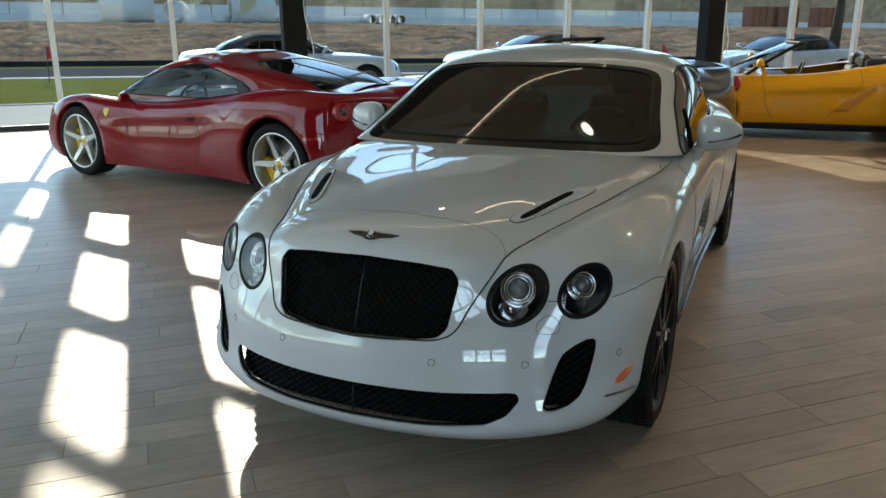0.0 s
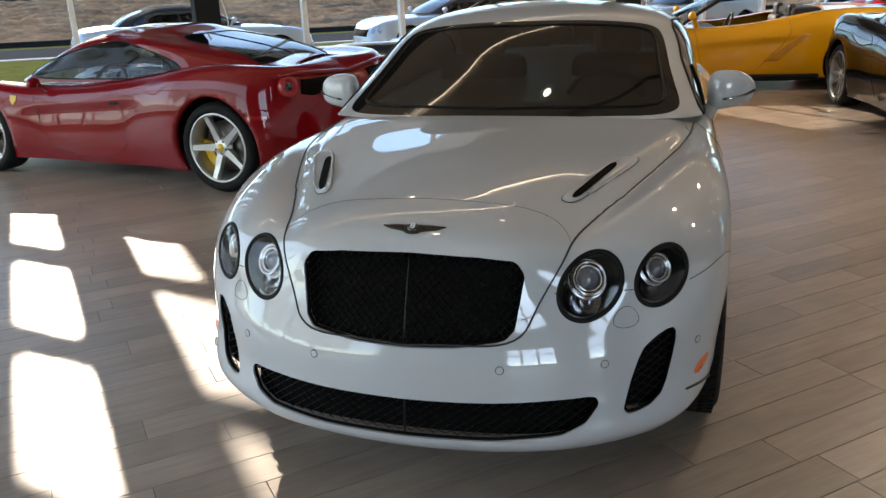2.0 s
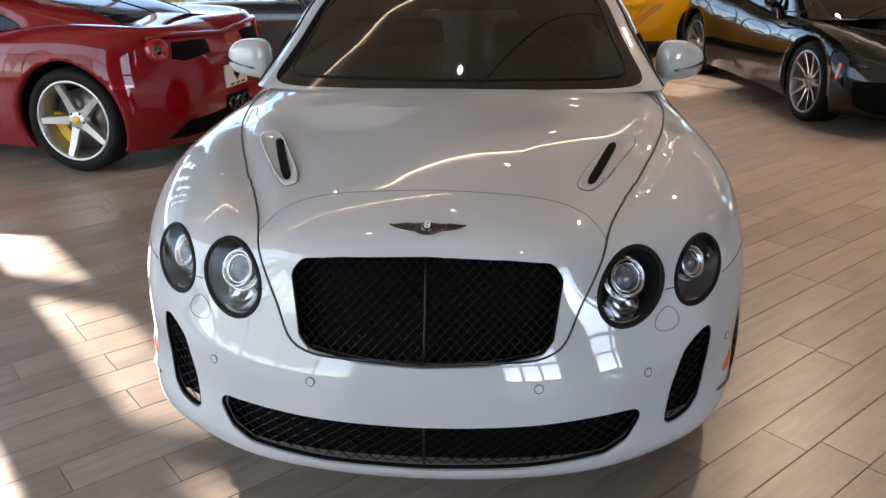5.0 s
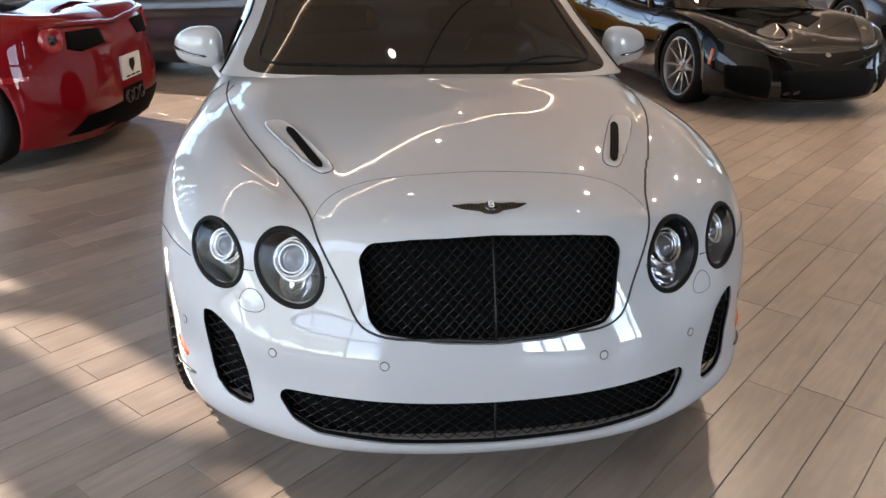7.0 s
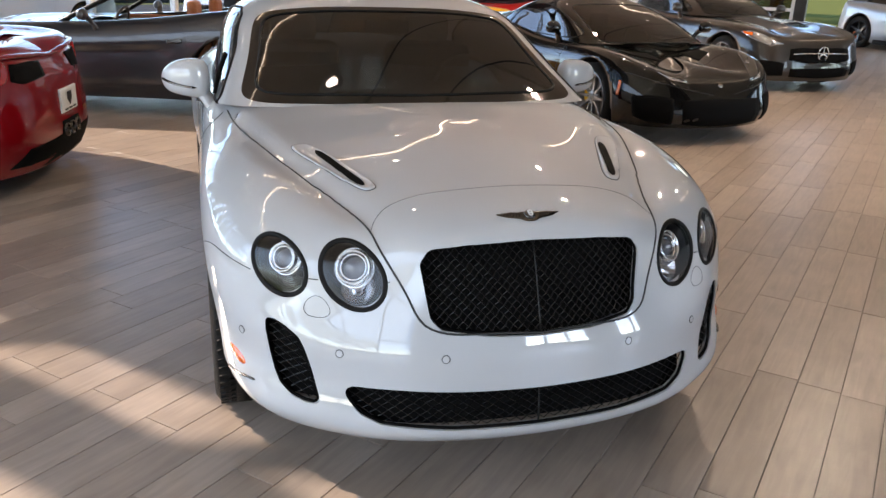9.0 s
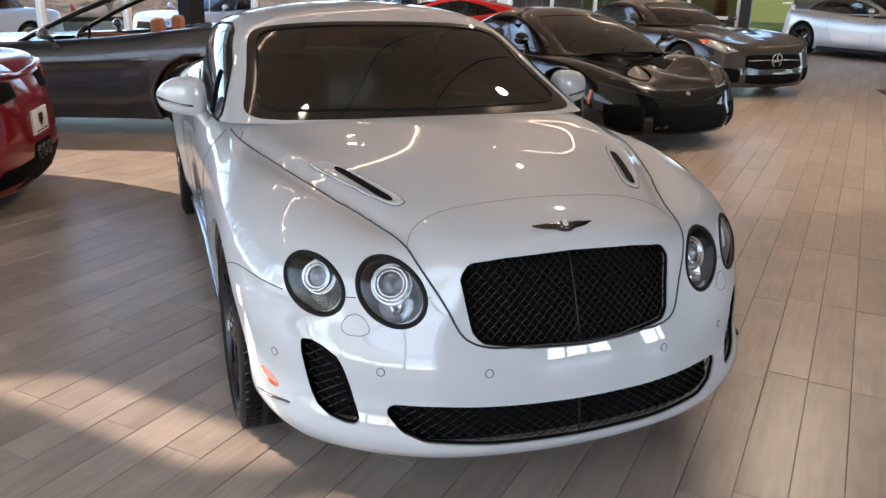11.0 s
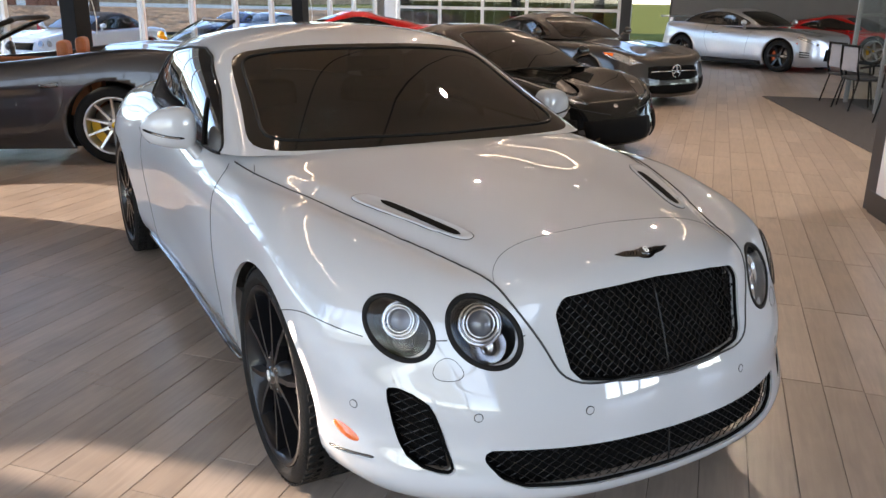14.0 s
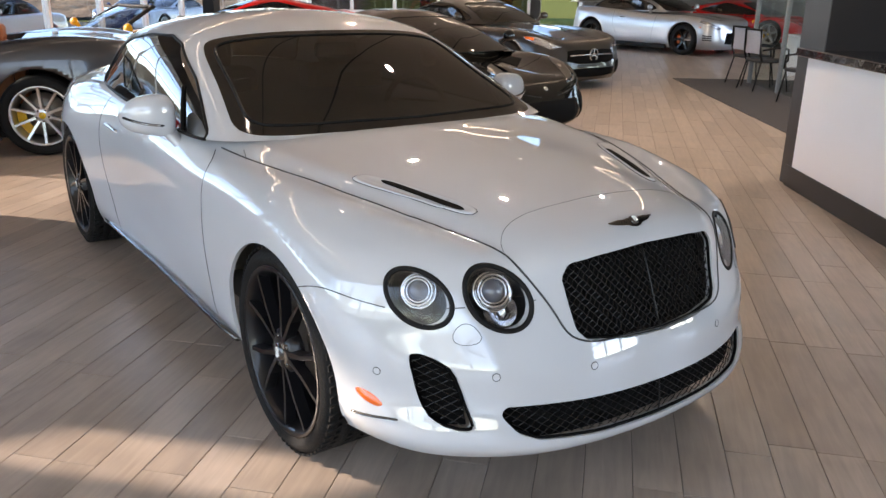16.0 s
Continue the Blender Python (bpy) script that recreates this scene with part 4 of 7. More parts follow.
slab("kerb", S0 - 20, S1 + 20, -4.15, -4.0, -1.5, 0.0, CONCRETE, "concrete kerb of the walk", category="kerb")
slab("lane_edge", -80, 80, -12.9, -12.3, -0.3, 0.012, CONCRETE, "pale concrete edge of the lane", category="kerb", base=SITE)
slab("road_lane", -80, 80, -17.4, -12.9, -0.3, 0.008, ROADBED, "narrow asphalt lane beyond the grass", category="road", base=SITE)
slab("lot", 2.5, S1 + 20, -11.0, -4.17, -0.3, 0.01, CONCRETE, "concrete apron with parked cars", category="pavement", base=SITE)


def soil_bank():
    """Bare ground that rises to the building site, ridged by machines."""
    xs = np.concatenate([np.linspace(-160, -40, 30), np.linspace(-39, 60, 330), np.linspace(62, 160, 24)])
    ys = np.linspace(19, 52, 110)
    vs, fs = [], []
    for y in ys:
        for x in xs:
            f = (y - 19) / 33
            z = -0.05 + 1.42 * f ** 0.9
            z += (0.10 * math.sin(y * 2.1 + 1.3 * noise.noise((x * 0.2, y * 0.1, 3))) + 0.22 * noise.noise((x * 0.5, y * 0.6, 0)) + 0.20 * noise.noise((x * 1.9, y * 1.7, 5)) + 0.16 * noise.noise((x * 4.1, y * 3.3, 9))) * min(1, f * 8) * min(1, (1 - f) * 6 + 0.1)
            vs.append((x, y, z))
    n = len(xs)
    for j in range(len(ys) - 1):
        for i in range(n - 1):
            a = j * n + i
            fs.append((a, a + 1, a + n + 1, a + n))
    ob = mesh_object("soil_bank", vs, fs, SOIL, m=SITE)
    return tagged(ob, "ridged bare brown soil of a building site", "soil", kind="structure")


soil_bank()
slab("haul_road", -160, 160, -62.5, -51.5, -0.3, 1.36, CONCRETE, "pale dusty site road", category="road", base=SITE)
slab("far_bank", -300, 300, -140, -62.5, -4.0, 1.86, CONCRETE, "pale raised ground behind the site road", category="ground", base=SITE)
# added backdrop: covers the bright strip of sky over the far bank
slab("far_hill", -400, 400, -170, -140, -2.0, 11.0, SOIL, "distant brown backdrop added to hide the low sky", category="ground")
slab("ditch_edge", -80, 80, -19.4, -18.9, -0.2, 0.16, SILT, "dark silt barrier along the soil", category="fence", base=SITE)


def big_pipe(s, m, z, r, length, turn, label):
    t = thing("concrete_pipe", SITE @ Matrix.Translation((s, -m, z + r)) @ pose(0, 0, 0, 0, 0, turn), label, "pipe", "stacked pipes")
    lathe("barrel", [(r * 0.8, -length / 2), (r, -length / 2), (r, length / 2), (r * 0.8, length / 2), (r * 0.8, -length / 2)], CONCRETE, t, 28)
    return t


random.seed(4)
for s, r, length, turn in ((-0.9, 0.95, 3.8, 4), (2.6, 0.8, 1.6, 70), (8.3, 0.95, 3.4, 6), (5.9, 0.3, 1.3, 2)):
    big_pipe(s, -54, 1.36, r, length, turn, "large pale concrete pipe lying on the site")
for i in range(4):
    big_pipe(17.8 + 0.82 * i, -54, 1.36, 0.38, 3.0, 84, "white pipe seen end-on in a row")
for s, m, r, length, turn in ((11.2, -54.5, 0.25, 3.2, -8), (14.8, -53.2, 0.30, 4.6, 6), (16.2, -55.5, 0.30, 3.6, -10)):
    big_pipe(s, m, 1.36, r, length, turn, "long thin pipe lying on the site")

barrier = thing("road_barrier", SITE @ Matrix.Translation((-40, 64, 1.86)), "grey concrete road barrier section", "barrier", "road barriers")
vs, fs = [], []
prof = [(-0.35, 0), (-0.35, 0.12), (-0.14, 0.4), (-0.1, 1.0), (0.1, 1.0), (0.14, 0.4), (0.35, 0.12), (0.35, 0)]
for x in (-1.95, 1.95):
    vs += [(x, y, z) for y, z in prof]
fs = [(i, i + 1, i + 9, i + 8) for i in range(7)] + [tuple(range(8)), tuple(range(15, 7, -1))]
mesh_object("block", vs, fs, CONCRETE, barrier, smooth=False)
for i in range(1, 28):
    copy_thing(barrier, SITE @ Matrix.Translation((-40 + 4.0 * i, 64, 1.86)))
for s in (56.0, 59.0, 64.1):
    c = thing("steel_crate", SITE @ Matrix.Translation((s, 52.6, 1.36)), "rusty brown steel crate on the site", "crate", "site crates")
    bm = bmesh.new()
    box_bm(bm, -1.3, 1.3, -0.7, 0.7, 0.0, 1.9, 0.04)
    part("bin", bm, RUST, c)
    for q in range(4):
        box("rib", -1.2 + 0.8 * q - 0.05, -1.2 + 0.8 * q + 0.05, -0.78, -0.7, 0.0, 1.9, RUST, c)
for s, m in ((-2.4, -11.0), (11.8, -12.0), (17.5, -12.4), (22.0, -12.5)):
    f = thing("marker_flag", SITE @ Matrix.Translation((s, -m, -0.01)), "small red marker flag on a wire stake", "flag", "marker flags")
    tube("stake", [(0, 0, 0), (0.02, 0, 0.95)], 0.012, RUST, f, 5)
    mesh_object("cloth", [(0.02, 0, 0.95), (0.16, 0.04, 0.82), (0.28, 0, 0.66), (0.14, -0.02, 0.62), (0.02, 0, 0.6)], [(0, 1, 2, 3, 4)], FLAG, f)


def tree(x, y, h, seed):
    rnd = random.Random(seed)
    t = thing("tree", pose(x, y, -0.05), "leafy green tree beyond the glass", "tree", "trees")
    tube("trunk", [(0, 0, 0), (0.1, 0.05, h * 0.3), (0.0, 0.1, h * 0.62)], [0.26, 0.18, 0.08], BARK, t, 9)
    for k in range(6):
        a = k * 1.05
        tube("limb", [(0.05, 0.05, h * (0.3 + 0.05 * k)), (math.cos(a) * h * 0.14, math.sin(a) * h * 0.14, h * (0.45 + 0.06 * k)), (math.cos(a) * h * 0.22, math.sin(a) * h * 0.22, h * (0.55 + 0.07 * k))], [0.09, 0.06, 0.02], BARK, t, 6)
    vs, fs = [], []
    hubs = [(rnd.gauss(0, h * 0.14), rnd.gauss(0, h * 0.14), h * rnd.uniform(0.42, 0.95), h * rnd.uniform(0.09, 0.17)) for _ in range(26)]
    for hx, hy, hz, hr in hubs:
        for _ in range(110):
            d = Vector((rnd.gauss(0, 1), rnd.gauss(0, 1), rnd.gauss(0, 0.8))).normalized() * hr * rnd.uniform(0.5, 1.05)
            c = Vector((hx, hy, hz)) + d
            u = Vector((rnd.gauss(0, 1), rnd.gauss(0, 1), rnd.gauss(0, 1))).normalized()
            w = u.cross(Vector((rnd.gauss(0, 1), rnd.gauss(0, 1), rnd.gauss(0, 1)))).normalized()
            q = h * 0.022
            b = len(vs)
            vs += [c + u * q * 1.6, c + w * q, c - u * q * 1.6, c - w * q]
            fs.append((b, b + 1, b + 2, b + 3))
    mesh_object("crown", vs, fs, LEAF, t, smooth=False)
    return t


for i, (s, m, h) in enumerate(((-21, 1, 7), (-24, 5.5, 8), (-20, 10, 6.5), (-26, 14, 8), (-17, -9, 6), (31, 6, 7), (34, 2, 8), (33, 10, 6), (38, -6, 8), (29, -16, 7))):
    p = room(s, m)
    tree(p.x, p.y, h, i + 3)


# ---- the white coupe: its body lines from nose to tail ----
LIP = [(0, -0.825, 0.205), (0.3, -0.8, 0.208), (0.46, -0.755, 0.212), (0.64, -0.655, 0.22), (0.758, -0.53, 0.23), (0.815, -0.37, 0.235), (0.835, 0, 0.2), (0.835, 0.42, 0.2), (0.835, 0.75, 0.2), (0.835, 1.35, 0.2), (0.845, 2, 0.2), (0.86, 2.33, 0.2), (0.875, 2.745, 0.2), (0.83, 3.15, 0.22), (0.66, 3.58, 0.28), (0.38, 3.78, 0.28), (0, 3.83, 0.28)]
LOW = [(0, -0.862, 0.25), (0.3, -0.84, 0.253), (0.46, -0.795, 0.258), (0.64, -0.695, 0.27), (0.778, -0.56, 0.28), (0.84, -0.39, 0.29), (0.87, 0, 0.28), (0.87, 0.42, 0.27), (0.855, 0.75, 0.26), (0.855, 1.35, 0.26), (0.868, 2, 0.26), (0.892, 2.33, 0.28), (0.918, 2.745, 0.3), (0.865, 3.15, 0.33), (0.70, 3.62, 0.38), (0.40, 3.83, 0.38), (0, 3.88, 0.38)]
INTAKE = [(0, -0.853, 0.37), (0.3, -0.826, 0.372), (0.46, -0.772, 0.376), (0.64, -0.665, 0.385), (0.788, -0.515, 0.395), (0.855, -0.375, 0.4), (0.89, 0, 0.42), (0.89, 0.42, 0.4), (0.878, 0.75, 0.38), (0.868, 1.35, 0.38), (0.882, 2, 0.38), (0.91, 2.33, 0.4), (0.945, 2.745, 0.44), (0.885, 3.15, 0.46), (0.715, 3.64, 0.5), (0.41, 3.85, 0.5), (0, 3.9, 0.5)]
BUMPER = [(0, -0.85, 0.475), (0.29, -0.822, 0.476), (0.46, -0.765, 0.478), (0.64, -0.658, 0.482), (0.788, -0.508, 0.487), (0.863, -0.365, 0.495), (0.9, 0, 0.51), (0.9, 0.42, 0.49), (0.89, 0.75, 0.48), (0.878, 1.35, 0.48), (0.89, 2, 0.49), (0.922, 2.33, 0.51), (0.955, 2.745, 0.55), (0.89, 3.15, 0.57), (0.715, 3.64, 0.6), (0.41, 3.85, 0.6), (0, 3.91, 0.6)]
GRILLE_FOOT = [(0, -0.825, 0.56), (0.3, -0.786, 0.565), (0.46, -0.726, 0.57), (0.64, -0.622, 0.578), (0.785, -0.487, 0.585), (0.868, -0.345, 0.59), (0.903, 0, 0.61), (0.903, 0.42, 0.59), (0.898, 0.75, 0.58), (0.887, 1.35, 0.6), (0.896, 2, 0.62), (0.922, 2.33, 0.63), (0.952, 2.745, 0.66), (0.885, 3.15, 0.68), (0.71, 3.63, 0.7), (0.41, 3.84, 0.7), (0, 3.9, 0.7)]
LAMPS = [(0, -0.785, 0.66), (0.31, -0.75, 0.66), (0.47, -0.675, 0.67), (0.64, -0.588, 0.678), (0.776, -0.455, 0.69), (0.856, -0.3, 0.7), (0.898, 0, 0.73), (0.9, 0.42, 0.71), (0.9, 0.75, 0.7), (0.893, 1.35, 0.72), (0.893, 2, 0.745), (0.908, 2.33, 0.755), (0.928, 2.745, 0.785), (0.86, 3.15, 0.79), (0.69, 3.6, 0.8), (0.40, 3.81, 0.8), (0, 3.87, 0.8)]
BROW = [(0, -0.735, 0.765), (0.32, -0.712, 0.758), (0.47, -0.615, 0.768), (0.62, -0.52, 0.775), (0.742, -0.375, 0.788), (0.818, -0.21, 0.797), (0.872, 0.05, 0.815), (0.882, 0.42, 0.815), (0.882, 0.75, 0.812), (0.877, 1.35, 0.825), (0.868, 2, 0.845), (0.872, 2.33, 0.86), (0.872, 2.745, 0.885), (0.805, 3.15, 0.89), (0.65, 3.55, 0.88), (0.37, 3.76, 0.88), (0, 3.82, 0.88)]
CREST = [(0, -0.675, 0.825), (0.31, -0.64, 0.815), (0.44, -0.53, 0.815), (0.57, -0.4, 0.832), (0.675, -0.235, 0.855), (0.735, -0.06, 0.872), (0.785, 0.15, 0.882), (0.805, 0.45, 0.89), (0.815, 0.75, 0.893), (0.825, 1.35, 0.91), (0.815, 2, 0.925), (0.80, 2.33, 0.94), (0.775, 2.745, 0.952), (0.71, 3.15, 0.945), (0.58, 3.48, 0.925), (0.33, 3.68, 0.915), (0, 3.74, 0.915)]
BONNET = [(0, -0.45, 0.876), (0.25, -0.40, 0.872), (0.36, -0.29, 0.872), (0.45, -0.14, 0.884), (0.51, 0.02, 0.899), (0.55, 0.17, 0.912), (0.575, 0.32, 0.924), (0.60, 0.5, 0.937), (0.62, 0.75, 0.945), (0.62, 1.35, 0.94), (0.60, 2, 0.95), (0.6, 2.33, 0.97), (0.58, 2.745, 1.0), (0.52, 3.15, 1.0), (0.4, 3.45, 0.97), (0.22, 3.6, 0.955), (0, 3.65, 0.955)]
SPINE = [(0, y, z) for y, z in [(-0.15, 0.917), (-0.11, 0.921), (-0.04, 0.927), (0.06, 0.935), (0.16, 0.943), (0.26, 0.95), (0.38, 0.957), (0.55, 0.965), (0.75, 0.97), (1.35, 0.96), (2, 0.97), (2.33, 0.99), (2.745, 1.02), (3.0, 1.03), (3.25, 1.01), (3.38, 0.99), (3.45, 0.985)]]
BODY_LINES = [LIP, LOW, INTAKE, BUMPER, GRILLE_FOOT, LAMPS, BROW, CREST, BONNET, SPINE]
HOUSE_LINES = [
    [(0, 0.42, 0.945), (0.42, 0.49, 0.942), (0.775, 0.635, 0.932), (0.818, 1.0, 0.915), (0.815, 1.6, 0.93), (0.785, 2.2, 0.945), (0.65, 2.85, 0.97), (0, 3.2, 1.0)],
    [(0, 0.86, 1.135), (0.40, 0.91, 1.127), (0.69, 1.02, 1.105), (0.765, 1.28, 1.11), (0.765, 1.7, 1.13), (0.725, 2.18, 1.14), (0.56, 2.68, 1.13), (0, 2.90, 1.15)],
    [(0, 1.27, 1.297), (0.37, 1.30, 1.287), (0.60, 1.38, 1.265), (0.652, 1.55, 1.27), (0.65, 1.80, 1.28), (0.62, 2.10, 1.27), (0.46, 2.38, 1.262), (0, 2.54, 1.285)],
    [(0, 1.50, 1.347), (0.24, 1.51, 1.344), (0.40, 1.55, 1.333), (0.43, 1.64, 1.337), (0.43, 1.80, 1.339), (0.4, 1.98, 1.332), (0.29, 2.12, 1.325), (0, 2.20, 1.334)],
    [(0, y, 1.367) for y in (1.65, 1.66, 1.69, 1.73, 1.80, 1.87, 1.93, 1.96)],
]
# the side glass as it stands in side view: y along the car, z up
DAYLIGHT = [(0.775, 0.930), (1.4, 0.938), (2.0, 0.948), (2.42, 0.966), (2.50, 0.985), (2.44, 1.06), (2.30, 1.13), (2.05, 1.195), (1.75, 1.234), (1.52, 1.240), (1.39, 1.215), (1.10, 1.095)]
COUPE_GLASS = [
    ("windscreen", lambda u, v: rounded(u, v, -1.70, 1.70, 0.20, 1.80, 9)),
    ("windscreen_border", lambda u, v: rounded(u, v, -1.88, 1.88, 0.05, 1.93, 9)),
    ("side_window", None),
    ("rear_window", lambda u, v: rounded(np.abs(u) - 7.0, v, -0.9, 0.9, 0.1, 1.86, 8)),
]


def poly_sd(px, pz, poly, r):
    """Distance to a polygon with rounded corners; below nought inside."""
    p = np.array(poly, float)
    c = p.mean(axis=0)
    p = c + (p - c) * (1 - r / np.linalg.norm(p - c, axis=1).mean())[None] if np.ndim(r) else p
    d = np.full(px.shape, 1e9)
    inside = np.zeros(px.shape, bool)
    n = len(p)
    for i in range(n):
        a, b = p[i], p[(i + 1) % n]
        ex, ez = b - a
        wx, wz = px - a[0], pz - a[1]
        t = np.clip((wx * ex + wz * ez) / (ex * ex + ez * ez), 0, 1)
        d = np.minimum(d, np.hypot(wx - ex * t, wz - ez * t))
        hit = ((a[1] <= pz) & (pz < b[1]) | (b[1] <= pz) & (pz < a[1]))
        xx = a[0] + (pz - a[1]) / (ez if abs(ez) > 1e-9 else 1e-9) * ex
        inside ^= hit & (px < xx)
    return np.where(inside, -d, d) - r


def both(poly):
    return list(poly) + [(-x, z) for x, z in reversed(poly) if x > 1e-6]


GRILLE = both([(0, 0.555), (0.15, 0.560), (0.27, 0.574), (0.285, 0.59), (0.303, 0.715), (0.29, 0.733), (0.2, 0.742), (0, 0.746)])
LOWER = both([(0, 0.283), (0.25, 0.288), (0.44, 0.303), (0.49, 0.325), (0.515, 0.358), (0.4, 0.3585), (0.2, 0.355), (0, 0.352)])
SIDE = [(0.732, 0.522), (0.727, 0.528), (0.711, 0.528), (0.685, 0.517), (0.655, 0.495), (0.642, 0.466), (0.626, 0.412), (0.612, 0.347), (0.609, 0.328), (0.617, 0.318), (0.642, 0.319), (0.675, 0.329), (0.702, 0.351), (0.714, 0.384), (0.725, 0.441), (0.733, 0.496)]


def nose(p):
    return p[:, 1] < -0.25


def front_hole(poly, r, mirrored=False):
    def g(p):
        x = np.abs(p[:, 0]) if mirrored else p[:, 0]
        return np.where(nose(p), poly_sd(x, p[:, 2], poly, r), 1.0)
    return g


def leant(x, z, cx, cz, ra, rb, lean):
    """Place in a leaning oval, in its two half-axes."""
    c, q = math.cos(lean), math.sin(lean)
    return ((x - cx) * c + (z - cz) * q) / ra, ((z - cz) * c - (x - cx) * q) / rb


def oval_hole(cx, cz, ra, rb, lean):
    def g(p):
        a, b = leant(np.abs(p[:, 0]), p[:, 2], cx, cz, ra, rb, lean)
        return np.where(nose(p), (np.hypot(a, b) - 1) * rb, 1.0)
    return g


LAMP_IN, LAMP_OUT = (0.502, 0.674, 0.090, 0.080, 0.85), (0.690, 0.677, 0.077, 0.068, 1.20)
HOLES = [front_hole(GRILLE, 0.027), front_hole(LOWER, 0.023), front_hole(SIDE, 0.004, True), oval_hole(*LAMP_IN), oval_hole(*LAMP_OUT)]


class Skin:
    """Lays points on a body's surface."""

    def __init__(self, levels, per_u=10, per_v=8, shape=None):
        self.pts, iv, iu = skin(levels, per_u, per_v)
        self.pts = shape(self.pts) if shape else self.pts
        du, dv = np.gradient(self.pts, axis=1), np.gradient(self.pts, axis=0)
        n = np.cross(du, dv)
        self.n = (n / (np.linalg.norm(n, axis=2, keepdims=True) + 1e-12)).reshape(-1, 3)
        self.p = self.pts.reshape(-1, 3)
        self.front = np.where((self.p[:, 1] < -0.2) & (np.abs(self.n[:, 1]) > 0.2))[0]

    def on(self, q, lift=0.0):
        q = np.array(q, float)
        for _ in range(2):
            d = self.p - q
            i = np.argmin((d * d).sum(1))
            q = q - self.n[i] * float(self.n[i] @ (q - self.p[i]))
        return Vector(q + self.n[i] * lift)

    def normal(self, q):
        d = self.p - np.array(q, float)
        return Vector(self.n[np.argmin((d * d).sum(1))])

    def at(self, x, z, front=True):
        """The point of the nose over (x, z)."""
        m = self.front if front else np.arange(len(self.p))
        c = self.p[m]
        d = (c[:, 0] - x) ** 2 + (c[:, 2] - z) ** 2
        k = m[np.argmin(d)]
        a, n = self.p[k], self.n[k]
        y = a[1] - (n[0] * (x - a[0]) + n[2] * (z - a[2])) / (n[1] if abs(n[1]) > 0.15 else math.copysign(0.15, n[1]))
        return Vector((x, float(y), z))

    def line(self, pts, n=40, lift=0.0):
        return [self.on(q, lift) for q in curve(pts, n)]


def wheel_mark(wheels):
    """A pale two-ring mark on each wheel's centre cap."""
    for w in wheels:
        cap = next(o for o in w.children if o.name.startswith("centre_cap"))
        x = max(v.co.x for v in cap.data.vertices)
        for k in (-1, 1):
            tube("cap_mark", [(x + 0.001, 0.008 * math.cos(a), k * 0.0085 + 0.0078 * math.sin(a)) for a in (2 * math.pi * q / 14 for q in range(14))], 0.0032, WHITE_MARK, w, 5, closed=True)


BONNET_GAP = [(0.40, -0.69), (0.436, -0.597), (0.475, -0.481), (0.525, -0.35), (0.585, -0.205), (0.64, -0.055), (0.702, 0.16), (0.748, 0.37), (0.772, 0.516), (0.793, 0.68)]


def bonnet_valley(pts):
    """Sinks the body along the bonnet's side gap: a rounded bonnet edge inside it, the fender's crown outside it."""
    out = pts.copy()
    x, y = np.abs(pts[..., 0]), pts[..., 1]
    gx, gy = (np.array(a) for a in zip(*BONNET_GAP))
    d = (x - np.interp(y, gy, gx)) * 0.93
    deep = np.interp(y, [-0.72, -0.6, -0.48, -0.3, -0.06, 0.16, 0.37, 0.70, 0.86], [0.0, 0.012, 0.021, 0.027, 0.026, 0.020, 0.016, 0.012, 0.0])
    out[..., 2] -= np.where(pts[..., 2] > 0.68, deep * np.where(d < 0, np.exp(-(d / 0.042) ** 2), np.exp(-(d / 0.062) ** 2)), 0)
    return out


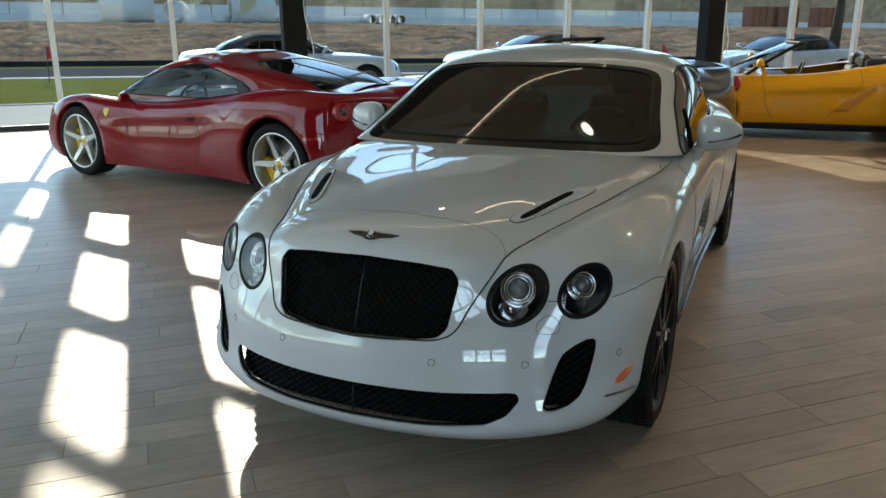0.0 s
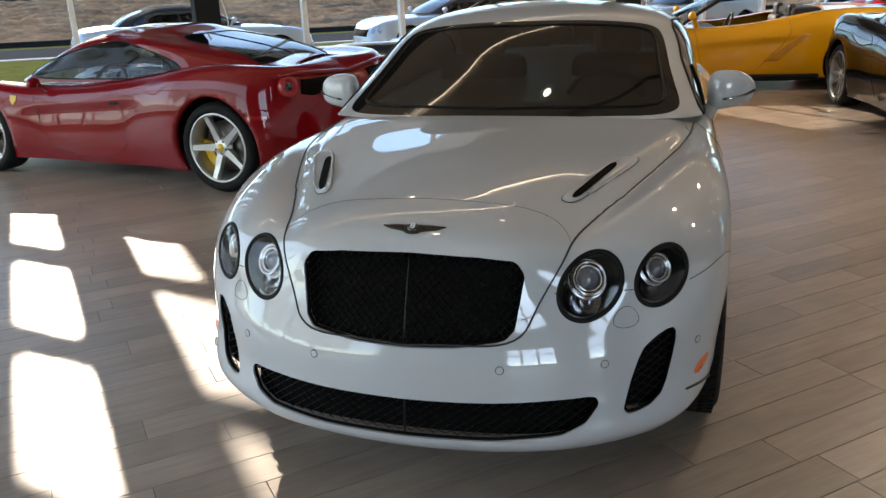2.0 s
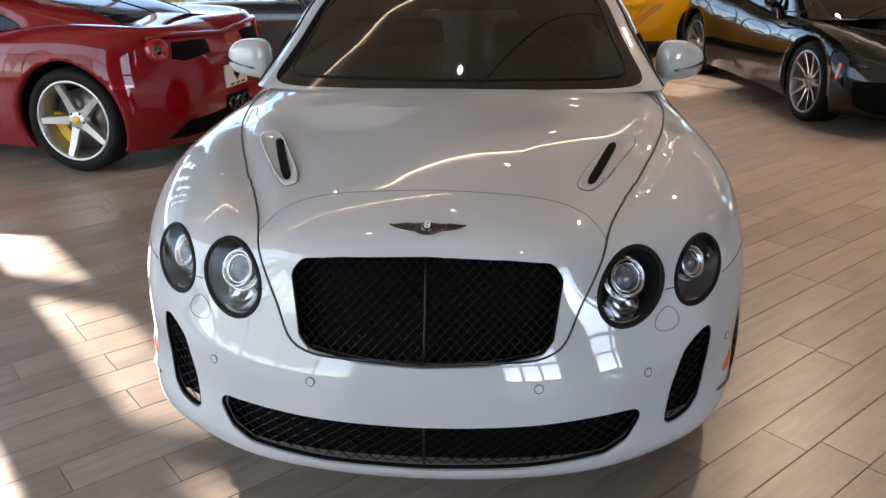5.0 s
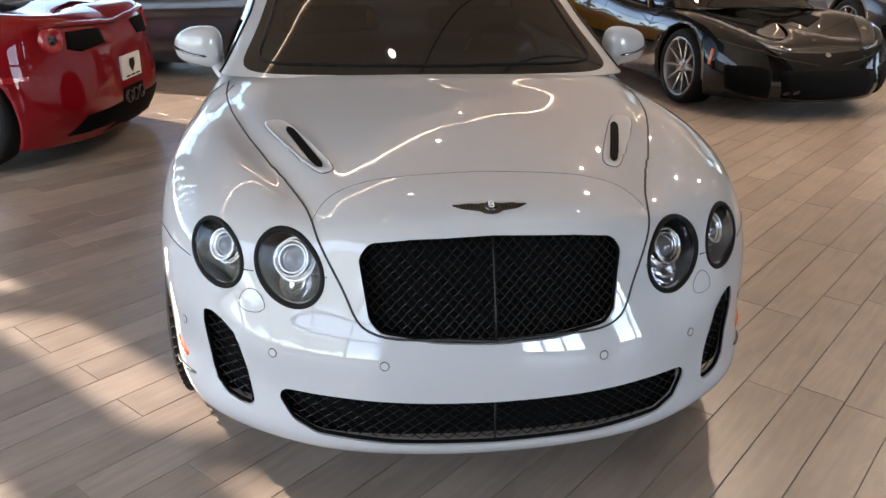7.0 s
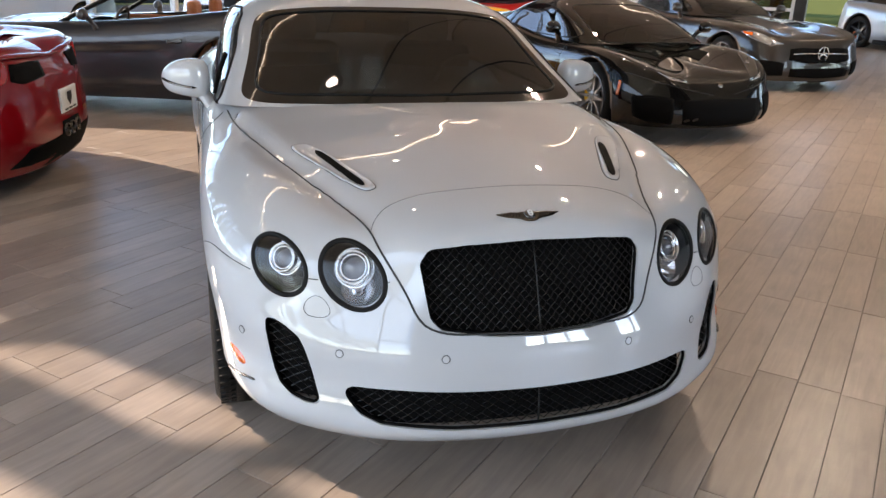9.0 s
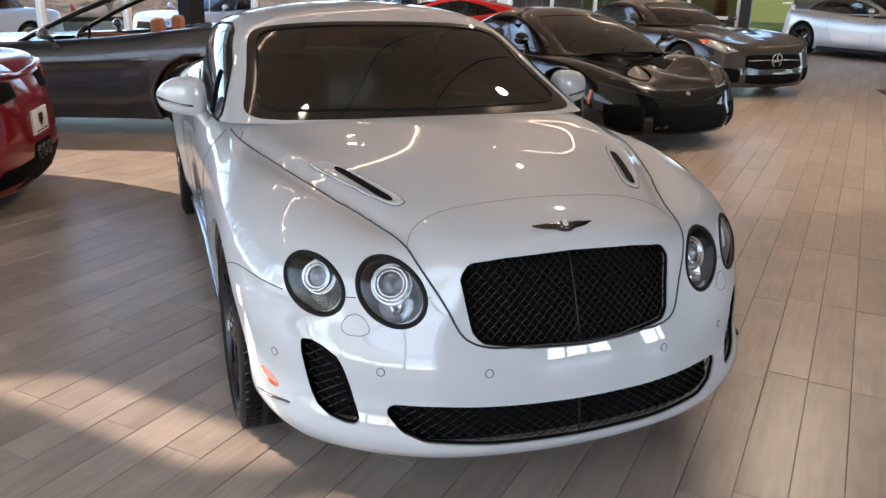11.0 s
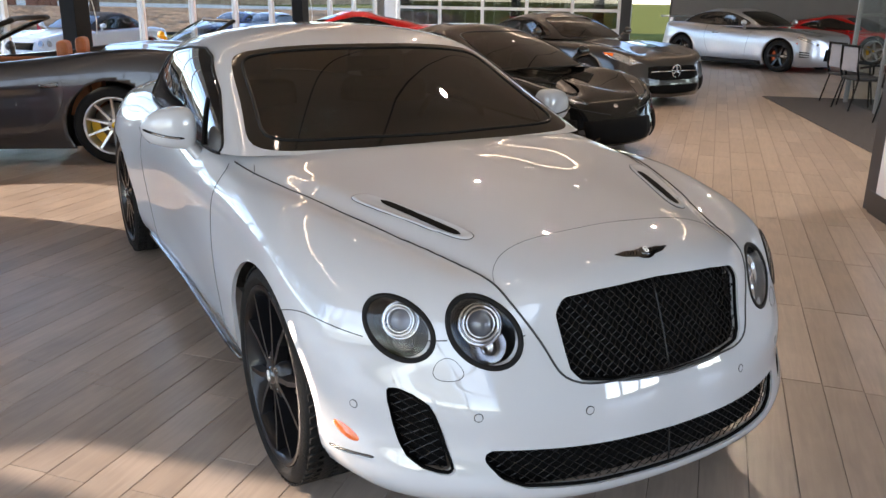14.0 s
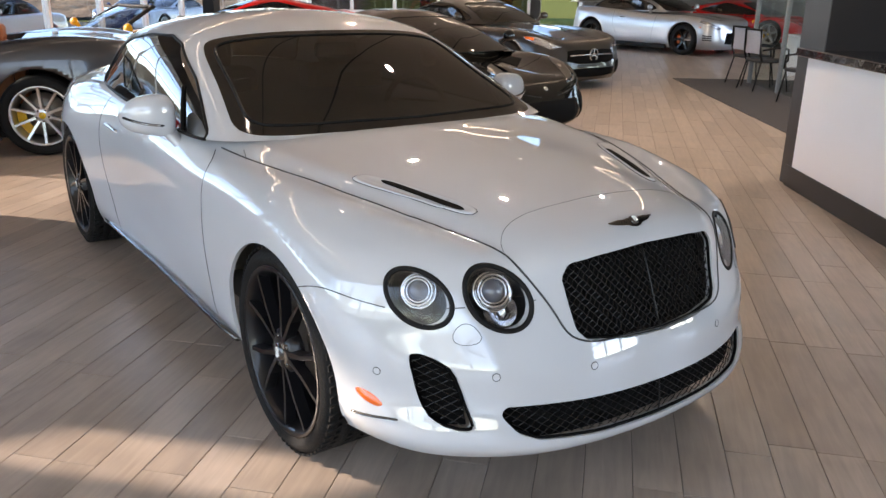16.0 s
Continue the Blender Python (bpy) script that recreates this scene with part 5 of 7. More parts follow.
def coupe_mirror(car):
    """The coupe's door mirrors: a wedge-shaped shell whose inner corner runs down into a broad foot."""
    #        x      z low  z high  y front y back
    cuts = [(0.836, 0.955, 1.000, 1.030, 1.060), (0.846, 0.915, 1.045, 0.995, 1.085), (0.866, 0.900, 1.064, 0.978, 1.098), (0.905, 0.903, 1.069, 0.972, 1.102), (0.945, 0.910, 1.066, 0.978, 1.104), (0.985, 0.919, 1.054, 0.994, 1.106), (1.015, 0.932, 1.034, 1.022, 1.108), (1.033, 0.952, 1.010, 1.055, 1.108), (1.040, 0.974, 0.990, 1.080, 1.100)]
    k = np.concatenate([[0], np.cumsum(np.linalg.norm(np.diff(np.array(cuts), axis=0), axis=1))])
    rows = spline(k, np.array(cuts), np.linspace(0, k[-1], 30))
    for side in (-1, 1):
        vs, fs, n = [], [], 28
        for x, z0, z1, y0, y1 in rows:
            for j in range(n):
                a = 2 * math.pi * j / n
                c, q = math.cos(a), math.sin(a)
                e = 0.72
                py = (y0 + y1) / 2 - (y1 - y0) / 2 * math.copysign(abs(c) ** e, c)
                pz = (z0 + z1) / 2 + (z1 - z0) / 2 * math.copysign(abs(q) ** e, q)
                vs.append((side * x, py, pz))
        for i in range(len(rows) - 1):
            for j in range(n):
                q = (j + 1) % n
                f = (i * n + j, i * n + q, (i + 1) * n + q, (i + 1) * n + j)
                fs.append(f if side > 0 else f[::-1])
        fs += [tuple(range(n))[::-1 if side > 0 else 1], tuple((len(rows) - 1) * n + j for j in range(n))[::1 if side > 0 else -1]]
        shell = mesh_object("door_mirror", vs, fs, WHITE_PAINT, car, "pearl white door mirror on a broad foot")
        foot = curve([(0.885, 1.045, 0.955), (0.868, 1.035, 0.925), (0.848, 1.022, 0.895), (0.826, 1.008, 0.865), (0.80, 0.995, 0.845)], 12)
        tube("mirror_foot", [(side * x, y, z) for x, y, z in foot], [0.05, 0.048, 0.045, 0.042, 0.040, 0.039, 0.039, 0.040, 0.042, 0.045, 0.049, 0.055], WHITE_PAINT, shell, 14, flat=0.62)
        strip = curve([(0.895, 0.9735, 0.951), (0.94, 0.976, 0.957), (0.985, 0.991, 0.967), (1.02, 1.026, 0.978), (1.034, 1.056, 0.984)], 18)
        tube("mirror_groove", [(side * x, y, z) for x, y, z in strip], [0.003] + [0.0085] * 16 + [0.003], TRIM_BLACK, shell, 8, flat=0.55)
        tube("mirror_strip", [(side * x, y - 0.004, z) for x, y, z in strip[1:-2]], [0.002] + [0.0052] * 13 + [0.002], LAMP_BOWL, shell, 8, "bright indicator strip", flat=0.6)
        pane = [(side * (0.938 + 0.088 * math.cos(a)), 1.107, 0.985 + 0.064 * math.sin(a)) for a in (2 * math.pi * q / 24 for q in range(24))]
        mesh_object("mirror_glass", pane, [tuple(range(24))], CHROME, shell, smooth=False)


def luxury_coupe():
    car = thing("white_luxury_coupe", pose(0, 0, 0), "pearl white two-door luxury coupe with black mesh grilles", "car")
    body, taken = body_shell(car, BODY_LINES, [(0.012, 0.338, 0.374), (2.745, 0.343, 0.378)], WHITE_PAINT, 18, 13, HOLES, lip=0.014, shape=bonnet_valley)
    sk = Skin(BODY_LINES, 18, 14, bonnet_valley)
    # the turned-in edges of the openings
    me = body.data
    vs = [tuple(v.co) for v in me.vertices]
    fs = [tuple(p.vertices) for p in me.polygons]
    co = np.array(vs)
    near = np.zeros(len(vs), bool)
    for g in HOLES:
        near |= np.abs(g(co)) < 0.0035
    ok = {vs[i] for i in np.where(near)[0]}

    def fold(p):
        return (0, 0.0, -0.03) if p[1] > -0.5 and p[2] > 0.83 else (0, 0.03, 0)
    v2, f2 = lipped(vs, fs, fold, lambda p: p in ok)
    me.clear_geometry()
    me.from_pydata(v2, [], f2)
    me.polygons.foreach_set("use_smooth", [True] * len(me.polygons))
    me.update()
    mod = body.modifiers.new("crisp", "EDGE_SPLIT")
    mod.split_angle = radians(50)

    def grille(name, poly, r, pitch_x, pitch_z, sink, wave, mid_bar, label):
        xs = [p[0] for p in poly]
        zs = [p[1] for p in poly]
        x0, x1, z0, z1 = min(xs) - r, max(xs) + r, min(zs) - r, max(zs) + r
        vs, fs = [], []
        ni, nj = 30, 8
        for i in range(ni + 1):
            for j in range(nj + 1):
                p = sk.at(x0 + (x1 - x0) * i / ni, z0 + (z1 - z0) * j / nj)
                vs.append((p.x, p.y + sink + 0.035, p.z))
        for i in range(ni):
            for j in range(nj):
                a = i * (nj + 1) + j
                fs.append((a, a + nj + 1, a + nj + 2, a + 1))
        back = mesh_object(name, vs, fs, MATT_BLACK, car, label)
        bvs, bfs = [], []
        slope = pitch_z / pitch_x
        span = (z1 - z0) / slope
        for sign in (1, -1):
            k0, k1 = int((x0 - span) / pitch_x) - 1, int((x1 + span) / pitch_x) + 1
            for k in range(k0, k1 + 1):
                run = []
                steps = int((z1 - z0) / (pitch_z / 4)) + 1
                for q in range(steps + 1):
                    z = z0 + (z1 - z0) * q / steps
                    x = k * pitch_x + sign * (z - z0) / slope
                    if poly_sd(np.array([x]), np.array([z]), poly, r)[0] < (-0.003 if mid_bar and sink > 0.021 else -0.007):
                        p = sk.at(x, z)
                        run.append((x, p.y + sink + sign * wave * math.cos(2 * math.pi * (z - z0) / pitch_z + math.pi * k), z))
                    elif len(run) > 1:
                        break
                    else:
                        run = []
                if len(run) > 1:
                    base = len(bvs)
                    for x, y, z in run:
                        for dx, dy in ((-0.0022, 0.0), (0.0, -0.0026), (0.0022, 0.0)):
                            bvs.append((x + dx, y + dy, z))
                    for q in range(len(run) - 1):
                        for e in range(2):
                            a = base + q * 3 + e
                            bfs.append((a, a + 1, a + 4, a + 3))
        mesh_object("grille_mesh", bvs, bfs, GRILLE_BAR, back, "woven black diamond mesh", smooth=False)
        mx, mz, hx, hz = (x0 + x1) / 2, (z0 + z1) / 2, (x1 - x0) / 2, (z1 - z0) / 2
        if not mid_bar:
            mx, mz = sum(xs) / len(xs), sum(zs) / len(zs)
        edge = []
        for k in range(140):
            a, lo, hi = 2 * math.pi * k / 140, 0.0, 1.6
            for _ in range(16):
                mid = (lo + hi) / 2
                inside = poly_sd(np.array([mx + hx * mid * math.cos(a)]), np.array([mz + hz * mid * math.sin(a)]), poly, r)[0] < -0.002
                lo, hi = (mid, hi) if inside else (lo, mid)
            edge.append(sk.at(mx + hx * lo * math.cos(a), mz + hz * lo * math.sin(a)) + Vector((0, 0.013, 0)))
        tube("grille_frame", edge, 0.0055, MATT_BLACK, back, 6, closed=True)
        if mid_bar:
            tube("centre_bar", [sk.at(0, z0 + 0.006 + (z1 - z0 - 0.012) * q / 6) + Vector((0, sink - 0.004, 0)) for q in range(7)], 0.003, GRILLE_BAR, back, 6)
        return back

    grille("radiator_grille", GRILLE, 0.027, 0.0255, 0.0255, 0.022, 0.003, True, "black mesh radiator grille")
    grille("lower_grille", LOWER, 0.023, 0.034, 0.0225, 0.02, 0.0015, True, "black mesh lower air intake")
    for side in (-1, 1):
        grille("side_intake", [(side * x, z) for x, z in SIDE], 0.004, 0.036, 0.024, 0.018, 0.001, False, "black mesh side air intake")

    # headlamps
    for side in (-1, 1):
        for (cx, cz, ra, rb, lean), big, piece in ((LAMP_IN, True, taken[3]), (LAMP_OUT, False, taken[4])):
            rim = {i for e in rims(piece[1]) for i in e}
            rim = np.array([piece[0][i] for i in rim if piece[0][i][0] * side > 0])
            across, along = leant(rim[:, 0] * side, rim[:, 2], cx, cz, ra, rb, lean)
            ang = np.arctan2(along, across)
            order = np.argsort(ang)
            turn = np.linspace(-math.pi, math.pi, 65)[:-1]
            depth = np.interp(turn, ang[order], rim[order, 1], period=2 * math.pi)
            for _ in range(3):
                depth = (np.roll(depth, 1) + 2 * depth + np.roll(depth, -1)) / 4
            co, si = math.cos(lean), math.sin(lean)
            ring = [Vector((side * (cx + ra * math.cos(t) * co - rb * math.sin(t) * si), d, cz + ra * math.cos(t) * si + rb * math.sin(t) * co)) for t, d in zip(turn, depth)]
            c = sum(ring, Vector()) / 64
            flat = np.array(ring) - np.array(c)
            n = Vector(np.linalg.svd(flat)[2][2])
            n = n if n.y < 0 else -n
            base = Matrix.Translation(c) @ (-n).to_track_quat("Y", "Z").to_matrix().to_4x4()
            local = [base.inverted() @ p for p in ring]

            def dish(steps):
                vs = [Vector((p.x * k, p.y * k + d, p.z * k)) for k, d in steps for p in local]
                fs = [(r * 64 + q, r * 64 + (q + 1) % 64, (r + 1) * 64 + (q + 1) % 64, (r + 1) * 64 + q) for r in range(len(steps) - 1) for q in range(64)]
                return vs, fs
            R = 0.091 if big else 0.080
            vs, fs = dish([(0.955, 0.012), (0.92, 0.045), (0.78, 0.078), (0.5, 0.098), (0.25, 0.106), (0.02, 0.108)])
            bowl = mesh_object("headlamp", vs, fs, DARK_BOWL, car, "round headlamp with chrome projector rings", m=base)
            vs, fs = dish([(1.0, 0.004), (0.985, 0.005), (0.955, 0.010), (0.945, 0.018)])
            mesh_object("black_surround", vs, fs, TRIM_BLACK, bowl)
            vs, fs = [], []
            for p in local:
                out = Vector((p.x, 0, p.z)).normalized()
                for q in range(8):
                    w = 2 * math.pi * q / 8
                    vs.append(p + Vector((0, 0.002, 0)) + out * (0.0085 * math.cos(w) - 0.002) + Vector((0, 0.006 * math.sin(w), 0)))
            fs = [(8 * r + q, 8 * r + (q + 1) % 8, 8 * ((r + 1) % 64) + (q + 1) % 8, 8 * ((r + 1) % 64) + q) for r in range(64) for q in range(8)]
            mesh_object("bezel", vs, fs, TRIM_BLACK, bowl)
            # projector barrels: nested bright rings, high in the bowl
            off = Vector((side * R * 0.06, 0.0, R * 0.27))
            for rr, d0, d1, mt in ((0.66, 0.034, 0.09, CHROME), (0.55, 0.012, 0.08, CHROME), (0.43, 0.018, 0.07, CHROME)):
                r = R * rr
                lathe("lamp_ring", [(r, d1), (r, d0 + 0.005), (r * 0.96, d0), (r * 0.85, d0 + 0.002), (r * 0.82, d0 + 0.012), (r * 0.81, d1)], mt, bowl, 40, "Y", m=Matrix.Translation(off))
            low = Vector((-side * R * (0.14 if big else 0.05), 0.0, -R * 0.36))
            r = R * (0.54 if big else 0.40)
            lathe("low_reflector", [(r, 0.034 if big else 0.06), (r * 0.9, 0.044 if big else 0.065), (r * 0.6, 0.064), (r * 0.2, 0.074), (0.0, 0.076)], LAMP_MIRROR if big else DARK_BOWL, bowl, 32, "Y", "bright faceted reflector", m=Matrix.Translation(low))
            lathe("projector_lens", [(0.0, 0.010), (R * 0.12, 0.012), (R * 0.25, 0.018), (R * 0.36, 0.034)], LENS, bowl, 28, "Y", "domed clear projector lens", m=Matrix.Translation(off))
    for (vs, fs), nm in ((taken[3], "headlamp_cover"), (taken[4], "headlamp_cover")):
        for side in (-1, 1):
            keep = [f for f in fs if np.mean([vs[i][0] for i in f]) * side > 0]
            if keep:
                a, b = used(vs, keep)
                o = mesh_object(nm, a, b, CLEAR, car, "clear domed headlamp cover")
                o.visible_shadow = False

    # bonnet vents: a long rounded dish with a raised rim and a black slot set slantwise in it
    for side in (-1, 1):
        c, q = math.cos(radians(68.8)), math.sin(radians(68.8))

        def at(a, b, lift=0.0):
            return sk.on((side * (0.489 + a * c + b * q), -0.20 + a * q - b * c, 0.89), lift)

        def oval(t, k):
            co, si = math.cos(t), math.sin(t)
            return 0.232 * k * math.copysign(abs(co) ** 0.55, co), 0.038 * k ** 0.5 * k * math.copysign(abs(si) ** 0.6, si) * (1.0 + 0.12 * co)
        vs, fs, n = [], [], 72
        rings = ((1.0, 0.0004), (0.985, 0.004), (0.95, 0.0066), (0.90, 0.0060), (0.82, 0.0026), (0.6, 0.0014), (0.3, 0.0012), (0.04, 0.0012))
        for k, lift in rings:
            for j in range(n):
                vs.append(at(*oval(2 * math.pi * j / n, k), lift))
        for i in range(len(rings) - 1):
            for j in range(n):
                f = (i * n + j, i * n + (j + 1) % n, (i + 1) * n + (j + 1) % n, (i + 1) * n + j)
                fs.append(f if side < 0 else f[::-1])
        vent = mesh_object("bonnet_vent", vs, fs, WHITE_PAINT, car, "body-coloured bonnet vent with a black slot")
        tube("vent_gap", [at(*oval(2 * math.pi * j / n, 1.0), 0.0008) for j in range(n)], 0.0015, SEAM, vent, 5, closed=True)
        rows = []
        for k in range(25):
            f = k / 24
            x, y = 0.422 + 0.098 * f, -0.385 + 0.325 * f
            w = 0.0125 * (1 - abs(2 * f - 1) ** 12)
            for e, lift in ((-1, 0.0015), (-1, 0.0046), (1, 0.0046), (1, 0.0015)):
                rows.append(sk.on((side * (x + e * w), y - e * w * 0.3, 0.89), lift))
        fs = [(4 * k + e, 4 * k + e + 1, 4 * k + e + 5, 4 * k + e + 4) for k in range(24) for e in range(3)]
        mesh_object("vent_slot", rows, fs, MATT_BLACK, vent, "black vent slot", smooth=False)

    # panel gaps
    for side in (-1, 1):
        def L(pts, n=40, r=0.0022):
            return tube("panel_gap", sk.line([(side * x, y, z) for x, y, z in pts], n), r, SEAM, car, 5)
        L([(0, -0.815, 0.528), (0.18, -0.80, 0.533), (0.29, -0.78, 0.541), (0.325, -0.77, 0.56), (0.36, -0.745, 0.62), (0.395, -0.70, 0.69), (0.437, -0.60, 0.765)] + [(x, y, 0.79 + 0.12 * (y + 0.48)) for x, y in BONNET_GAP[2:]], 90, 0.0032)
        tube("panel_gap", sk.line([(side * 0.766, 0.465, 0.887), (side * 0.755, 0.50, 0.90), (side * 0.745, 0.545, 0.915)], 8, 0.0), 0.0015, SEAM, car, 5)
        L([(0.437, -0.60, 0.765), (0.42, -0.56, 0.80), (0.36, -0.52, 0.83), (0.2, -0.505, 0.85), (0, -0.50, 0.855)], 30, 0.0008)
        L([(0.405, -0.70, 0.665), (0.425, -0.70, 0.663)], 6, 0.0015)
        L([(0.59, -0.62, 0.655), (0.635, -0.59, 0.653)], 6, 0.0015)
        L([(0.767, -0.487, 0.65), (0.827, -0.395, 0.662), (0.872, -0.285, 0.668), (0.893, -0.2, 0.645)], 20, 0.0015)
        L([(0.795, 0.70, 0.892), (0.845, 0.625, 0.858), (0.885, 0.60, 0.80), (0.897, 0.60, 0.65), (0.89, 0.60, 0.48), (0.86, 0.62, 0.26)], 40, 0.0018)
        L([(0.815, 2.12, 0.93), (0.87, 2.13, 0.85), (0.90, 2.12, 0.7), (0.89, 2.05, 0.45), (0.87, 2.0, 0.25)], 40, 0.0018)
        # washer flap
        flap = [(0.601, 0.617), (0.582, 0.610), (0.569, 0.592), (0.565, 0.575), (0.577, 0.562), (0.604, 0.557), (0.630, 0.560), (0.637, 0.577), (0.623, 0.604)]
        loop = [Vector(flap[k]).lerp(Vector(flap[(k + 1) % 9]), q / 8) for k in range(9) for q in range(8)]
        for _ in range(14):
            loop = [(loop[k - 1] + loop[k] * 2 + loop[(k + 1) % 72]) / 4 for k in range(72)]
        loop = [sk.on(sk.at(side * p.x, p.y)) for p in loop]
        for _ in range(4):
            loop = [(loop[k - 1] + loop[k] * 2 + loop[(k + 1) % 72]) / 4 for k in range(72)]
        tube("panel_gap", loop, 0.0009, SEAM, car, 5, closed=True)
        for x, y, z in ((0.277, -0.829, 0.478), (0.555, -0.728, 0.474), (0.809, -0.5, 0.467)):
            p = sk.on((side * x, y, z))
            n = sk.normal(p)
            base = Matrix.Translation(p) @ (-n).to_track_quat("Y", "Z").to_matrix().to_4x4()
            eye = lathe("parking_sensor", [(0.0, -0.0012), (0.0098, -0.0012), (0.0102, 0.002)], WHITE_PAINT, car, 20, "Y", m=base, smooth=False)
            tube("sensor_ring", [(0.0112 * math.cos(a), -0.0005, 0.0112 * math.sin(a)) for a in (2 * math.pi * q / 20 for q in range(20))], 0.001, SEAM, eye, 5, closed=True)
        # amber side marker: an oval bead that follows the corner
        vs, fs = [], []
        for r in (0.0, 0.6, 1.0):
            for q in range(20):
                a = 2 * math.pi * q / 20
                u, w = 0.046 * r * math.cos(a), 0.0165 * r * math.sin(a) - 0.0
                p = sk.on((side * (0.815 + u * 0.55), -0.473 + u * 0.83, 0.382 + w + u * 0.32), 0.006 * (1 - r * r))
                vs.append(p)
        for r in range(2):
            for q in range(20):
                fs.append((r * 20 + q, r * 20 + (q + 1) % 20, (r + 1) * 20 + (q + 1) % 20, (r + 1) * 20 + q))
        mesh_object("side_marker", vs, fs, AMBER, car, "amber oval side marker lamp")
        tube("bumper_strake", sk.line([(side * 0.77, -0.56, 0.334), (side * 0.805, -0.48, 0.328), (side * 0.828, -0.415, 0.322)], 20, 0.002), [0.002] + [0.005] * 18 + [0.003], DARK_CHROME, car, 6, flat=0.7)
        tube("sill_strip", [(side * (0.862 + 0.002 * abs(k - 6) - 0.012 * (abs(k - 6) == 6)), 0.41 + 1.95 * k / 12, 0.236) for k in range(13)], 0.014, GLOSS_BLACK, car, 8, flat=0.8)
        tube("door_handle", sk.line([(side * 0.89, 1.76, 0.806), (side * 0.89, 1.86, 0.811), (side * 0.89, 1.97, 0.816)], 14, 0.016), [0.008] + [0.013] * 12 + [0.008], CHROME, car, 8, "bright chrome door handle", flat=0.6)

    # winged badge
    p = sk.on((0, -0.676, 0.825), 0.004)
    n = sk.normal((0, -0.676, 0.82))
    base = Matrix.Translation(p) @ n.to_track_quat("Z", "Y").to_matrix().to_4x4()
    span = [(0.0, 0.017, -0.024), (0.017, 0.015, -0.021), (0.03, 0.013, -0.012), (0.055, 0.017, -0.006), (0.075, 0.016, 0.0), (0.094, 0.0145, 0.0105)]
    vs, fs = [], []
    for x, t, b in [(-x, t, b) for x, t, b in reversed(span[1:])] + span:
        bend = -x * x * 0.9
        vs += [(x, t, bend), (x, t * 0.5 + b * 0.5, bend + 0.006), (x, b, bend)]
    for i in range(len(vs) // 3 - 1):
        for k in (0, 1):
            a = i * 3 + k
            fs.append((a, a + 1, a + 4, a + 3))
    badge = mesh_object("winged_badge", vs, fs, DARK_CHROME, car, "dark chrome winged bonnet badge", m=base)
    lathe("badge_roundel", [(0.0, 0.010), (0.013, 0.009), (0.017, 0.004), (0.017, 0.0)], GLOSS_BLACK, badge, 24, "Z")
    for k in range(2):
        tube("badge_mark", [(0.0058 * math.cos(a) + 0.0005, 0.0048 - k * 0.0092 + 0.0046 * math.sin(a), 0.0108) for a in (2 * math.pi * q / 16 for q in range(16))], 0.002, WHITE_MARK, badge, 5, closed=True)
    for sd in (-1, 1):
        for q in range(7):
            x = 0.026 + q * 0.009
            tube("feather", [(sd * x, 0.013, 0.006 - x * x * 0.9), (sd * (x + 0.006), -0.006 + q * 0.0018, 0.006 - (x + 0.004) ** 2 * 0.9)], 0.0007, TRIM_BLACK, badge, 4)

    house = glasshouse(car, HOUSE_LINES, COUPE_GLASS, WHITE_PAINT, 16, 12, seal=0.007)
    house["windscreen"][0].data.materials[0] = SCREEN
    for pane in house["side_window"]:
        pane.data.materials[0] = SIDE_GLASS
    for pane in house["windscreen_border"]:
        pane.data.materials[0] = FRIT
        tagged(pane, "black printed border of the windscreen")
    for sd in (-1, 1):
        tube("side_pillar", curve([(sd * 0.822, 0.99, 0.925), (sd * 0.80, 1.04, 1.0), (sd * 0.762, 1.12, 1.085)], 12), 0.008, TRIM_BLACK, car, 6)
    wheel_mark(four_wheels(car, 2.745, 0.884, 0.350, 0.27, 0.292, "twin", BLACK_RIM, None, GLOSS_BLACK, detail=True, rear_out=0.038, hollow=0.012))
    underbody(car, 0.62, -0.3, 3.3)
    coupe_mirror(car)
    # cabin seen dimly through the tinted glass
    box("dashboard", -0.68, 0.68, 0.72, 1.0, 0.7, 0.93, CABIN, car, 0.06, "dark dashboard")
    box("cabin_floor", -0.78, 0.78, 0.8, 2.9, 0.35, 0.6, CABIN, car, 0.03)
    for sd in (-1, 1):
        seat = box("seat", sd * 0.38 - 0.26, sd * 0.38 + 0.26, 1.35, 1.85, 0.55, 0.72, CABIN, car, 0.06)
        bm = bmesh.new()
        box_bm(bm, sd * 0.38 - 0.25, sd * 0.38 + 0.25, 1.8, 1.95, 0.6, 1.08, 0.06)
        part("backrest", bm, CABIN, seat)
        bm = bmesh.new()
        box_bm(bm, sd * 0.38 - 0.13, sd * 0.38 + 0.13, 1.86, 1.95, 1.07, 1.22, 0.04)
        part("headrest", bm, CABIN, seat)
    tube("steering_wheel", [(0.38 + 0.18 * math.cos(a), 1.08 + 0.06 * math.sin(a), 0.9 + 0.17 * math.sin(a)) for a in (2 * math.pi * q / 28 for q in range(28))], 0.014, CABIN, car, 8, closed=True)
    box("rear_view_mirror", -0.11, 0.11, 1.2, 1.225, 1.17, 1.235, TRIM_BLACK, car, 0.012)
    return car


GRILLE_BAR = mat("grille_black", (0.010, 0.010, 0.010), 0.35, 0.0, 0.0, spec=0.35)
LENS = mat("projector_glass", (0.09, 0.1, 0.12), 0.03, 0.0, 1.0, spec=1.0)
luxury_coupe()


